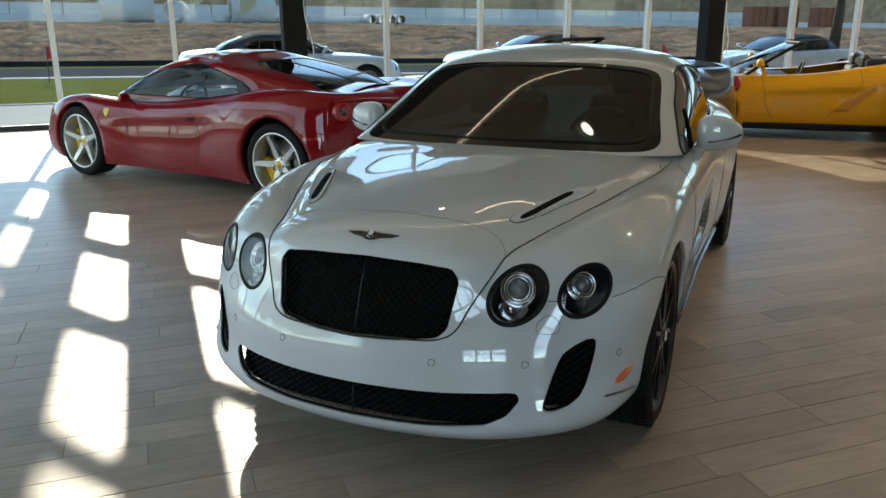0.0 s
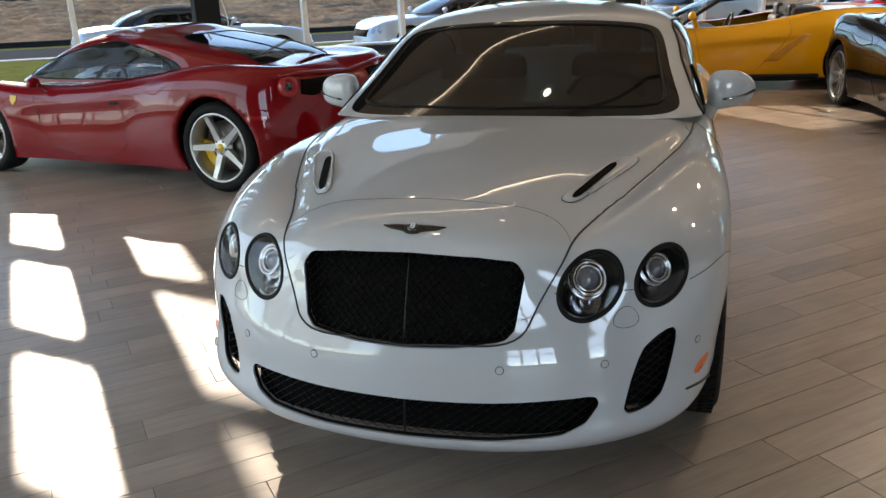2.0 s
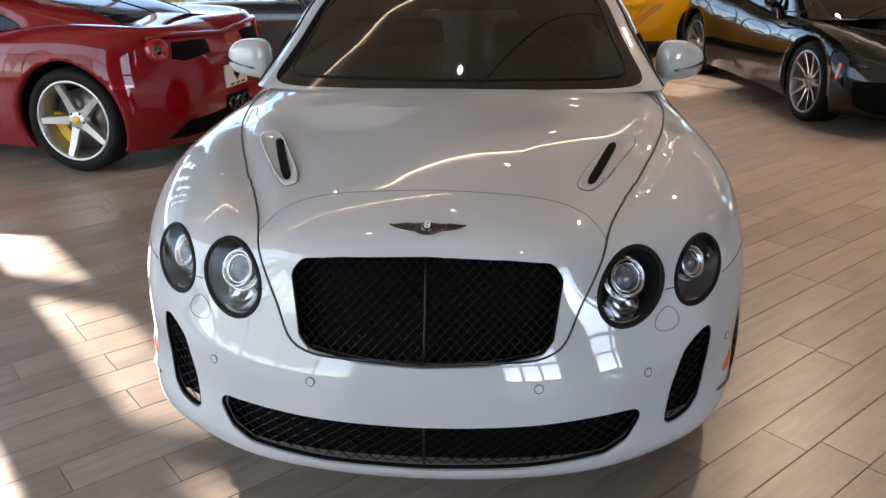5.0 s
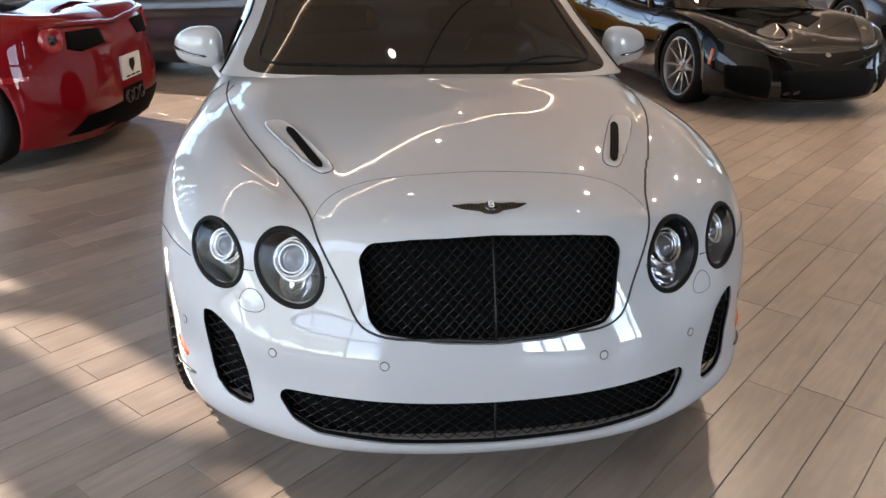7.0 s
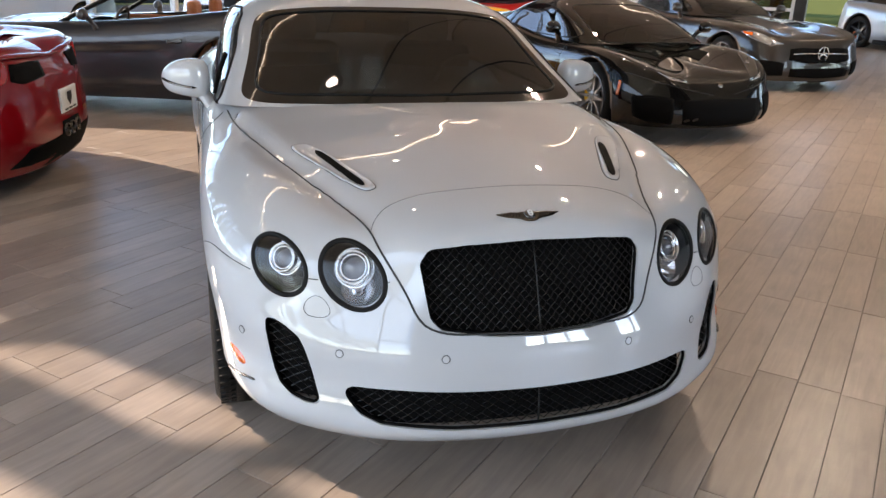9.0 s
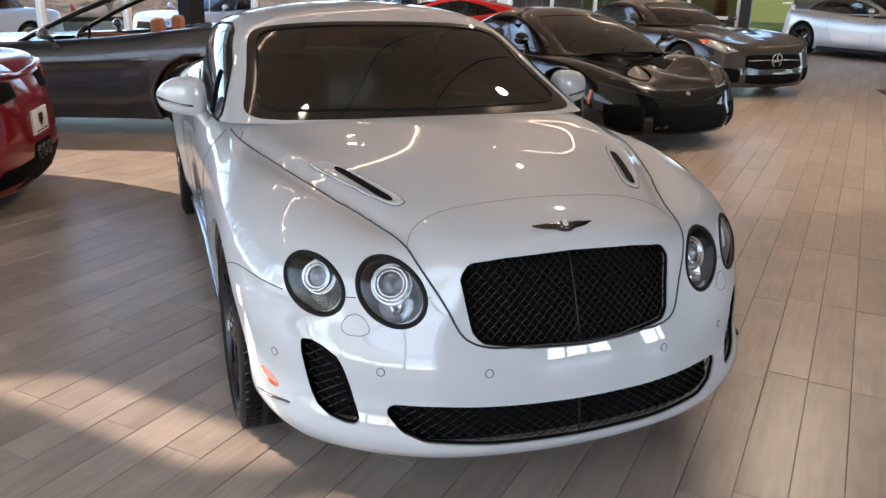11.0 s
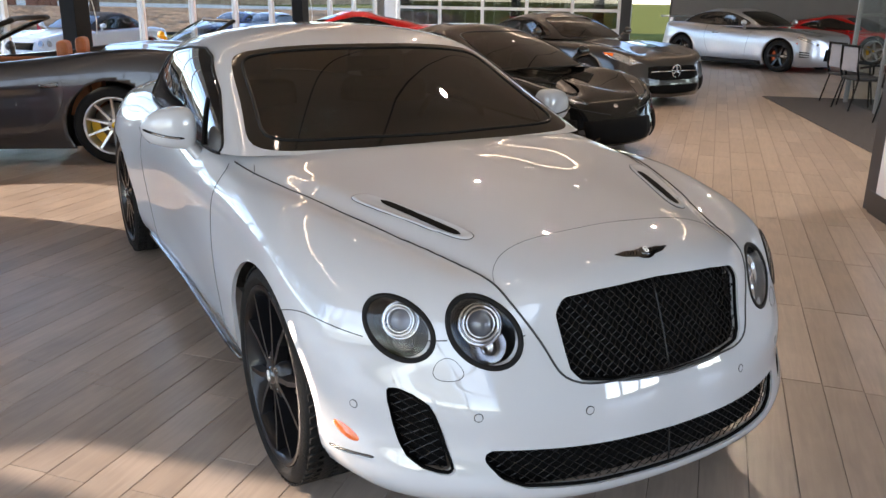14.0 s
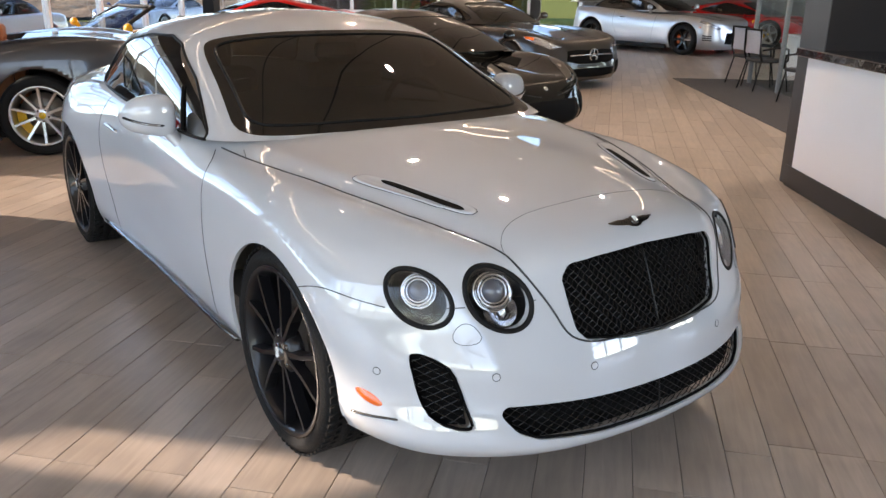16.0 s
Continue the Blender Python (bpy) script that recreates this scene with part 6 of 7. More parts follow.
# ---- the other cars ----
def decal(car, sk, outline, material, name, label="", lift=0.004, n=28, mirrored=True, rings=5):
    """A fitted piece that follows the body: the area inside a closed outline, standing a little proud, with its edge turned down."""
    for side in ((1, -1) if mirrored else (1,)):
        o = np.array(outline + outline[:1], float)
        pts = []
        k = len(outline)
        for i in range(k):
            a, b = o[i], o[i + 1]
            for q in range(max(n // k, 2)):
                pts.append(a + (b - a) * q / max(n // k, 2))
        pts = np.array(pts)
        c = pts.mean(axis=0)
        vs, fs = [], []
        for r in [i / rings for i in range(1, rings + 1)]:
            for p in pts:
                q = sk.on(c + (p - c) * r, lift)
                vs.append((side * q.x, q.y, q.z))
        for p in pts:
            q = sk.on(p, -0.004)
            vs.append((side * q.x, q.y, q.z))
        q = sk.on(c, lift)
        vs.append((side * q.x, q.y, q.z))
        m = len(pts)
        for r in range(rings):
            for i in range(m):
                j = (i + 1) % m
                fs.append((r * m + i, (r + 1) * m + i, (r + 1) * m + j, r * m + j))
        for i in range(m):
            fs.append((len(vs) - 1, i, (i + 1) % m))
        mesh_object(name, vs, fs, material, car, label)


def gaps(car, sk, lines, r=0.0025):
    for pts in lines:
        for side in (1, -1):
            tube("panel_gap", [(side * p.x, p.y, p.z) for p in sk.line(pts, 26)], r, SEAM, car, 5)


def scalloped(y0, y1, z0, z1, rise, depth):
    """Gives a function that hollows a car's flanks between the axles, below a crisp edge that rises to the rear."""
    def shape(pts):
        out = pts.copy()
        x, y, z = pts[..., 0], pts[..., 1], pts[..., 2]
        edge = z1 + rise * (y - y0)
        along = np.clip((y - y0) / 0.35, 0, 1) * np.clip((y1 - y) / 0.3, 0, 1)
        along = along * along * (3 - 2 * along)
        f = np.clip((edge - z) / 0.07, 0, 1) * np.clip((z - z0) / (edge - z0 + 1e-6), 0, 1) ** 0.7
        out[..., 0] = x - np.sign(x) * np.where(np.abs(x) > 0.5, depth * along * f, 0)
        return out
    return shape


def shell_car(name, m, label, paint_mat, W, nose_y, tail_y, wb, crest, spine, house=None, windows=None, R=0.34, rim=0.255, style="ten", rim_mat=SILVER_RIM, caliper=None, cap=None, holes=(), bottom=0.15, round_nose=1.0, waist=0.03, tuck=0.05, arch=0.045, glass_mat=None, roof_mat=None, group="", shape=None):
    car = thing(name, m, label, "car", group)
    lv = stock_levels(W, nose_y, tail_y, wb, crest, spine, bottom, round_nose, tuck, waist)
    body_shell(car, lv, [(0, R, R + arch), (wb, R + 0.005, R + arch + 0.005)], paint_mat, 10, 9, holes, shape=shape)
    made = {}
    if house:
        made = glasshouse(car, stock_house(*house), windows or COUPE_WINDOWS, roof_mat or paint_mat, 10, 8, glass_mat)
    four_wheels(car, wb, W - 0.025, R, 0.25, rim, style, rim_mat, caliper, cap, hollow=0.045)
    underbody(car, W - 0.27, nose_y + 0.35, tail_y - 0.35)
    return car, Skin(lv, 6, 6, shape), made


def cabin(car, y0, y1, z, lining, x=0.62):
    """Floor and a pair of seats inside a closed or open cabin."""
    box("cabin_floor", -x, x, y0, y1, 0.3, 0.42, DARK_LEATHER, car, 0.03)
    box("dashboard", -x, x, y0 - 0.1, y0 + 0.22, z - 0.32, z - 0.06, DARK_LEATHER, car, 0.05)
    for sd in (-1, 1):
        seat = box("seat", sd * 0.36 - 0.24, sd * 0.36 + 0.24, y0 + 0.5, y0 + 1.02, 0.42, 0.58, lining, car, 0.06)
        bm = bmesh.new()
        box_bm(bm, sd * 0.36 - 0.24, sd * 0.36 + 0.24, y0 + 0.98, y0 + 1.14, 0.5, z + 0.05, 0.06)
        part("backrest", bm, lining, seat)
        bm = bmesh.new()
        box_bm(bm, sd * 0.36 - 0.12, sd * 0.36 + 0.12, y0 + 1.02, y0 + 1.12, z + 0.03, z + 0.2, 0.04)
        part("headrest", bm, lining, seat)
    tube("steering_wheel", [(0.36 + 0.17 * math.cos(a), y0 + 0.3 + 0.06 * math.sin(a), z - 0.05 + 0.16 * math.sin(a)) for a in (2 * math.pi * q / 24 for q in range(24))], 0.015, DARK_LEATHER, car, 7, closed=True)


def open_screen(car, y0, y1, z0, z1, w0, w1, bow=0.22):
    """The windscreen of an open car in its black frame."""
    vs, fs = [], []
    n, k = 14, 6
    for j in range(k + 1):
        f = j / k
        w, z = w0 + (w1 - w0) * f, z0 + (z1 - z0) * f
        for i in range(n + 1):
            t = -1 + 2 * i / n
            vs.append((w * t, y0 + (y1 - y0) * f + bow * (1 - f * 0.5) * t * t, z - 0.03 * t * t * (1 - f) + 0.02 * math.sin(f * 3.1)))
    for j in range(k):
        for i in range(n):
            a = j * (n + 1) + i
            fs.append((a, a + 1, a + n + 2, a + n + 1))
    pane = mesh_object("windscreen", vs, fs, TINT_LIGHT, car, "raked windscreen glass")
    edge = [vs[j * (n + 1)] for j in range(k + 1)] + [vs[k * (n + 1) + i] for i in range(1, n + 1)] + [vs[j * (n + 1) + n] for j in range(k - 1, -1, -1)]
    tube("screen_frame", edge, 0.034, TRIM_BLACK, pane, 8, flat=0.7)


def cockpit_hole(y0, y1, x, z):
    def g(p):
        f = np.hypot(np.maximum(np.abs(p[:, 0]) - (x - 0.15), 0), np.maximum(np.abs(p[:, 1] - (y0 + y1) / 2) - ((y1 - y0) / 2 - 0.15), 0)) - 0.15
        return np.where(p[:, 2] > z, f, 1.0)
    return g


def shield(car, sk, x, y, z, mat_a, size=1.0):
    decal(car, sk, [(x, y - 0.028 * size, z + 0.036 * size), (x, y + 0.028 * size, z + 0.036 * size), (x, y + 0.026 * size, z), (x, y, z - 0.042 * size), (x, y - 0.026 * size, z)], mat_a, "fender_shield", "small yellow shield emblem", 0.003)


TINT_LIGHT = glass("light_tint", (0.75, 0.85, 0.85), 0.7)
DARK_GLASS = glass("privacy_glass", (0.4, 0.45, 0.47), 0.42, face=0.03)
YELLOW_MARK = mat("yellow_enamel", (0.8, 0.5, 0.02), 0.35, coat=0.5)
SMOKED_LENS = mat("smoked_lens", (0.03, 0.028, 0.026), 0.12, 0.3, 1.0)
LAMP_LENS = mat("lamp_lens", (0.34, 0.35, 0.37), 0.2, 0.7, 1.0)


def red_mid_engine(m, paint_mat, name, label):
    crest = [(-1.0, 0.44), (-0.75, 0.58), (-0.4, 0.73), (0, 0.79), (0.5, 0.755), (1.2, 0.76), (1.9, 0.84), (2.45, 0.915), (2.9, 0.92), (3.4, 0.865)]
    spine = [(-1.0, 0.42), (-0.5, 0.58), (0, 0.68), (0.6, 0.78), (1.4, 0.85), (2.2, 0.92), (2.9, 0.965), (3.4, 0.93)]
    windows = [
        ("windscreen", lambda u, v: rounded(u, v, -1.74, 1.74, 0.06, 1.88, 8)),
        ("side_window", lambda u, v: rounded(np.abs(u), v, 2.12, 4.3, 0.12, 1.74, 3.0, slant=0.14, squeeze=0.38)),
        ("rear_window", lambda u, v: rounded(np.abs(u) - 7.0, v, -0.95, 0.95, 0.12, 1.9, 7)),
    ]
    car, sk, made = shell_car(name, m, label, paint_mat, 0.955, -1.0, 3.37, 2.65, crest, spine, ((0.16, 3.10), (0.60, 2.66), (1.06, 1.86), 0.73, 0.52, 0.80, 1.155, 1.22), windows, 0.347, 0.272, "star", SILVER_RIM, YELLOW_CALIPER, YELLOW_MARK, glass_mat=DARK_GLASS, arch=0.04, waist=0.045, shape=scalloped(0.45, 1.95, 0.2, 0.60, 0.07, 0.035))
    mirror(car, 0.90, 0.74, 0.80, paint_mat, 0.62)
    cabin(car, 0.75, 2.0, 0.8, DARK_LEATHER, 0.6)
    gaps(car, sk, [[(0.74, 0.62, 0.80), (0.92, 0.68, 0.7), (0.93, 0.72, 0.5), (0.92, 0.78, 0.3), (0.91, 0.95, 0.22), (0.91, 1.5, 0.22), (0.92, 1.66, 0.3), (0.93, 1.68, 0.55), (0.9, 1.62, 0.72), (0.76, 1.6, 0.83)], [(0.6, -0.62, 0.62), (0.45, -0.2, 0.68), (0.5, 0.2, 0.74)]])
    decal(car, sk, [(0.92, 1.54, 0.655), (0.93, 1.64, 0.665), (0.93, 1.65, 0.635), (0.92, 1.55, 0.63)], TRIM_BLACK, "door_handle", "dark recessed door pull")
    shield(car, sk, 0.93, 0.46, 0.665, YELLOW_MARK, 1.25)
    decal(car, sk, [(0.60, -0.72, 0.56), (0.72, -0.55, 0.64), (0.76, -0.2, 0.77), (0.70, -0.1, 0.79), (0.64, -0.45, 0.70)], LAMP_LENS, "headlamp", "slim swept headlamp")
    # tail: round lamps, black vents, number panel, pipes
    for sd in (-1, 1):
        p = sk.on((sd * 0.715, 3.215, 0.795))
        lamp = lathe("tail_lamp", [(0.0, 0.012), (0.036, 0.014), (0.06, 0.030), (0.074, 0.026), (0.082, 0.008), (0.084, -0.12)], RED_LENS, car, 32, "Y", "round red tail lamp", m=Matrix.Translation(p) @ pose(0, -0.005, 0, 6, 0, -sd * 22))
        lathe("lamp_core", [(0.0, 0.017), (0.028, 0.016), (0.034, 0.012)], DARK_CHROME, lamp, 24, "Y")
    decal(car, sk, [(0.63, 3.320, 0.855), (0.25, 3.360, 0.855), (0.27, 3.360, 0.735), (0.55, 3.340, 0.715), (0.65, 3.300, 0.74)], MATT_BLACK, "rear_vent", "black mesh rear vent")
    tube("tail_lip", [sk.on((x, 3.340 - 0.12 * (x / 0.8) ** 2, 0.89), 0.012) for x in np.linspace(-0.8, 0.8, 31)], 0.024, paint_mat, car, 8, flat=0.6)
    decal(car, sk, [(0.60, 3.320, 0.315), (0.2, 3.360, 0.33), (-0.2, 3.360, 0.33), (-0.60, 3.320, 0.315), (-0.74, 3.250, 0.19), (0.74, 3.250, 0.19)], MATT_BLACK, "diffuser_panel", "black diffuser below the tail", 0.006, mirrored=False)
    plate = box("number_panel", -0.16, 0.16, 3.365, 3.385, 0.46, 0.62, WHITE_MARK, car, 0.006, "white dealer plate with a dark shield", m=pose(0, 0.0, 0, 0, 0, 0))
    mesh_object("plate_shield", [(-0.045, 3.387, 0.59), (0.045, 3.387, 0.59), (0.05, 3.387, 0.545), (0, 3.387, 0.495), (-0.05, 3.387, 0.545)], [(4, 3, 2, 1, 0)], TRIM_BLACK, plate)
    for k in range(3):
        box("plate_bar", -0.12 + 0.085 * k, -0.06 + 0.085 * k, 3.385, 3.388, 0.472, 0.484, TRIM_BLACK, plate)
    box("diffuser", -0.62, 0.62, 3.0, 3.220, 0.15, 0.28, TRIM_BLACK, car, 0.04)
    for k in (-1, 0, 1):
        lathe("exhaust_pipe", [(0.042, -0.2), (0.046, 0.0), (0.04, 0.01), (0.034, 0.0), (0.034, -0.15), (0.0, -0.16)], DARK_CHROME, car, 24, "Y", m=Matrix.Translation((0.105 * k, 3.390, 0.345)))
    decal(car, sk, [(0.17, 3.360, 0.41), (-0.17, 3.360, 0.41), (-0.2, 3.360, 0.28), (0.2, 3.360, 0.28)], MATT_BLACK, "pipe_surround", "", mirrored=False)
    decal(car, sk, [(0.95, 2.98, 0.60), (0.94, 3.18, 0.615), (0.94, 3.18, 0.585), (0.95, 2.98, 0.57)], RED_LENS, "side_reflector")
    return car


red_mid_engine(place(-5.10, 3.91, -99.3), RED_PAINT, "red_sports_car", "glossy red mid-engined sports coupe with silver five-spoke wheels")
red_mid_engine(place(3.7, 13.9, -107), SCARLET, "scarlet_sports_car", "bright scarlet sports coupe parked before the overhead door")
red_mid_engine(place(19.3, 11.2, 8), SCARLET, "scarlet_far_car", "bright scarlet sports coupe half hidden behind a silver car")


def grey_open_car():
    crest = [(-0.95, 0.50), (-0.7, 0.62), (-0.3, 0.76), (0.1, 0.80), (0.8, 0.82), (1.6, 0.86), (2.2, 0.92), (2.7, 0.98), (3.2, 0.97), (3.6, 0.90)]
    spine = [(-0.95, 0.48), (-0.5, 0.64), (0, 0.75), (0.6, 0.84), (1.4, 0.87), (2.2, 0.97), (2.9, 1.02), (3.6, 0.95)]
    car, sk, _ = shell_car("grey_convertible", place(-2.885, 7.19, -108), "dark grey open convertible with tan leather seats", GREY_PAINT, 0.945, -0.95, 3.62, 2.67, crest, spine, None, None, 0.35, 0.265, "ten", SILVER_RIM, YELLOW_CALIPER, YELLOW_MARK, holes=[cockpit_hole(1.05, 2.5, 0.68, 0.7)], shape=scalloped(0.55, 2.25, 0.2, 0.62, 0.05, 0.03))
    cabin(car, 1.12, 2.5, 0.87, TAN, 0.66)
    for sd in (-1, 1):
        box("door_lining", sd * 0.67 - 0.03, sd * 0.67 + 0.03, 1.1, 2.45, 0.42, 0.85, TAN, car, 0.02)
    box("rear_bulkhead", -0.66, 0.66, 2.45, 2.55, 0.42, 0.93, TAN, car, 0.03)
    open_screen(car, 0.72, 1.72, 0.85, 1.25, 0.72, 0.58)
    mirror(car, 0.98, 1.33, 0.93, GREY_PAINT, 0.78)
    gaps(car, sk, [[(0.74, 0.95, 0.83), (0.92, 0.97, 0.74), (0.93, 0.95, 0.5), (0.91, 0.98, 0.27)], [(0.76, 2.2, 0.92), (0.89, 2.22, 0.86), (0.92, 2.28, 0.72), (0.92, 2.26, 0.55), (0.91, 2.12, 0.38), (0.9, 1.9, 0.27), (0.9, 1.4, 0.24)]])
    shield(car, sk, 0.94, 0.62, 0.68, YELLOW_MARK, 1.2)
    decal(car, sk, [(0.93, 2.08, 0.725), (0.93, 2.24, 0.74), (0.93, 2.24, 0.70), (0.93, 2.08, 0.69)], DARK_CHROME, "door_handle", "dark chrome door handle", 0.012)
    decal(car, sk, [(0.92, 0.5, 0.55), (0.93, 0.72, 0.57), (0.93, 0.66, 0.50), (0.92, 0.5, 0.50)], MATT_BLACK, "fender_vent")
    decal(car, sk, [(0.55, -0.78, 0.56), (0.74, -0.55, 0.66), (0.78, -0.2, 0.77), (0.70, -0.2, 0.78), (0.6, -0.55, 0.68)], LAMP_LENS, "headlamp", "swept clear headlamp")
    for sd in (-1, 1):
        lathe("tail_lamp", [(0.0, 0.05), (0.05, 0.045), (0.085, 0.03), (0.09, -0.06)], RED_LENS, car, 28, "Y", "round red tail lamp", m=Matrix.Translation((sd * 0.66, 3.5, 0.78)))
    return car


grey_open_car()


def black_compact():
    crest = [(-0.95, 0.46), (-0.7, 0.60), (-0.35, 0.72), (0, 0.77), (0.6, 0.76), (1.3, 0.78), (2.0, 0.86), (2.6, 0.92), (3.0, 0.92), (3.35, 0.89)]
    spine = [(-0.95, 0.46), (-0.5, 0.62), (0, 0.72), (0.5, 0.80), (1.4, 0.85), (2.2, 0.95), (2.8, 0.99), (3.35, 0.95)]
    windows = [
        ("windscreen", lambda u, v: rounded(u, v, -1.8, 1.8, 0.06, 1.9, 8)),
        ("side_window", lambda u, v: rounded(np.abs(u), v, 2.15, 4.9, 0.1, 1.8, 3.6, slant=-0.1, squeeze=0.25)),
        ("rear_window", lambda u, v: rounded(np.abs(u) - 7.0, v, -0.7, 0.7, 0.2, 1.8, 6)),
    ]
    car, sk, _ = shell_car("black_sports_car", place(3.60, 4.58, 7.5), "glossy black compact sports coupe with silver wheels", BLACK_PAINT, 0.925, -0.92, 3.32, 2.575, crest, spine, ((0.10, 2.75), (0.58, 2.4), (1.10, 1.95), 0.72, 0.50, 0.80, 1.15, 1.215), windows, 0.330, 0.262, "ten", GREY_RIM, YELLOW_CALIPER, None)
    mirror(car, 0.97, 0.62, 0.93, BLACK_PAINT, 0.85)
    cabin(car, 0.7, 2.0, 0.82, DARK_LEATHER, 0.58)
    decal(car, sk, [(0.36, -0.78, 0.56), (0.52, -0.72, 0.58), (0.74, -0.42, 0.69), (0.80, -0.12, 0.76), (0.70, -0.22, 0.75), (0.52, -0.55, 0.66)], SMOKED_LENS, "headlamp", "long swept smoked headlamp")
    decal(car, sk, [(0.37, -0.785, 0.555), (0.52, -0.735, 0.573), (0.60, -0.63, 0.605), (0.53, -0.715, 0.590), (0.45, -0.755, 0.575)], LAMP_LENS, "lamp_reflector", "bright lower edge of the headlamp", 0.008)
    decal(car, sk, [(0.60, -0.50, 0.655), (0.64, -0.46, 0.67), (0.63, -0.42, 0.68), (0.59, -0.46, 0.67)], CHROME, "lamp_projector", "", 0.009)
    decal(car, sk, [(0.47, -0.88, 0.42), (0.25, -0.91, 0.435), (-0.25, -0.91, 0.435), (-0.47, -0.88, 0.42), (-0.44, -0.88, 0.18), (-0.2, -0.9, 0.17), (0.2, -0.9, 0.17), (0.44, -0.88, 0.18)], MATT_BLACK, "front_intake", "wide matt black front intake", 0.006, mirrored=False)
    decal(car, sk, [(0.53, -0.84, 0.43), (0.66, -0.76, 0.45), (0.82, -0.58, 0.43), (0.80, -0.6, 0.24), (0.7, -0.72, 0.18), (0.53, -0.84, 0.175)], MATT_BLACK, "side_intake", "matt black corner intake", 0.006)
    decal(car, sk, [(0.885, -0.475, 0.55), (0.895, -0.45, 0.56), (0.895, -0.44, 0.42), (0.89, -0.465, 0.42)], AMBER, "side_marker", "amber side marker lamp", 0.008)
    decal(car, sk, [(0.22, -0.22, 0.70), (0.50, -0.02, 0.75), (0.50, 0.14, 0.77), (0.20, 0.06, 0.75)], MATT_BLACK, "bonnet_vent", "black bonnet vent")
    decal(car, sk, [(0.026 * math.cos(a), -0.80 + 0.015 * math.sin(a), 0.52 + 0.014 * math.sin(a)) for a in (2 * math.pi * q / 12 for q in range(12))], CHROME, "nose_badge", "small oval nose badge", 0.006, mirrored=False)
    gaps(car, sk, [[(0.74, 0.55, 0.8), (0.90, 0.6, 0.7), (0.89, 0.66, 0.4), (0.88, 0.75, 0.25)], [(0.76, 1.6, 0.82), (0.90, 1.64, 0.7), (0.89, 1.55, 0.4), (0.88, 1.45, 0.25)], [(0.12, -0.86, 0.45), (0.5, -0.76, 0.52), (0.82, -0.45, 0.62)]])
    tube("wiper", [(0.1, 0.2, 0.84), (0.35, 0.25, 0.84), (0.62, 0.38, 0.845)], 0.009, TRIM_BLACK, car, 6)
    return car


black_compact()


def long_bonnet_coupe():
    crest = [(-0.95, 0.58), (-0.7, 0.72), (-0.3, 0.81), (0.1, 0.84), (0.9, 0.84), (1.7, 0.86), (2.3, 0.91), (2.7, 0.94), (3.2, 0.92), (3.6, 0.85)]
    spine = [(-0.95, 0.62), (-0.5, 0.78), (0, 0.86), (0.6, 0.91), (1.2, 0.93), (2.2, 0.98), (2.9, 0.99), (3.6, 0.90)]
    car, sk, _ = shell_car("grey_coupe", place(7.20, 7.55, 3.0), "dark warm grey long-bonnet coupe with a wide star-badged grille", BRONZE_GREY, 0.965, -0.95, 3.6, 2.63, crest, spine, ((0.75, 3.2), (1.15, 2.9), (1.62, 2.4), 0.73, 0.52, 0.90, 1.22, 1.285), COUPE_WINDOWS, 0.345, 0.255, "ten", DARK_RIM, None, None, round_nose=0.8)
    mirror(car, 0.98, 1.15, 1.0, BRONZE_GREY, 0.85)
    cabin(car, 1.2, 2.6, 0.92, DARK_LEATHER, 0.6)
    decal(car, sk, [(0.50, -0.90, 0.60), (0.30, -0.94, 0.64), (-0.30, -0.94, 0.64), (-0.50, -0.90, 0.60), (-0.52, -0.9, 0.44), (-0.3, -0.94, 0.40), (0.3, -0.94, 0.40), (0.52, -0.9, 0.44)], MATT_BLACK, "radiator_grille", "wide black grille", 0.006, mirrored=False)
    tube("grille_bar", [sk.on((x, -0.93, 0.53), 0.014) for x in np.linspace(-0.47, 0.47, 15)], 0.012, CHROME, car, 8, flat=0.7)
    p = sk.on((0, -0.95, 0.53), 0.03)
    star = tube("grille_star", [(0.088 * math.cos(a), p.y, p.z + 0.088 * math.sin(a)) for a in (2 * math.pi * q / 28 for q in range(28))], 0.008, CHROME, car, 6, "round chrome grille emblem", closed=True)
    for k in range(3):
        a = math.pi / 2 + 2 * math.pi * k / 3
        tube("star_arm", [(0, p.y - 0.004, p.z), (0.085 * math.cos(a), p.y, p.z + 0.085 * math.sin(a))], [0.018, 0.004], CHROME, star, 6)
    decal(car, sk, [(0.58, -0.86, 0.66), (0.72, -0.72, 0.70), (0.84, -0.42, 0.78), (0.88, -0.30, 0.76), (0.84, -0.48, 0.68), (0.72, -0.72, 0.60)], LAMP_LENS, "headlamp", "swept clear headlamp")
    decal(car, sk, [(0.82, -0.48, 0.745), (0.87, -0.32, 0.765), (0.87, -0.36, 0.735), (0.83, -0.49, 0.71)], AMBER, "indicator", "amber indicator", 0.008)
    decal(car, sk, [(0.58, -0.88, 0.40), (0.84, -0.60, 0.42), (0.84, -0.60, 0.26), (0.58, -0.88, 0.22)], MATT_BLACK, "side_intake", "", 0.006)
    decal(car, sk, [(0.5, -0.93, 0.33), (-0.5, -0.93, 0.33), (-0.5, -0.93, 0.2), (0.5, -0.93, 0.2)], MATT_BLACK, "lower_intake", "", 0.006, mirrored=False)
    gaps(car, sk, [[(0.55, -0.82, 0.68), (0.62, -0.4, 0.82), (0.66, 0.2, 0.88), (0.7, 0.8, 0.9)], [(0.8, 1.0, 0.88), (0.93, 1.02, 0.75), (0.92, 1.05, 0.3)]])
    return car


long_bonnet_coupe()


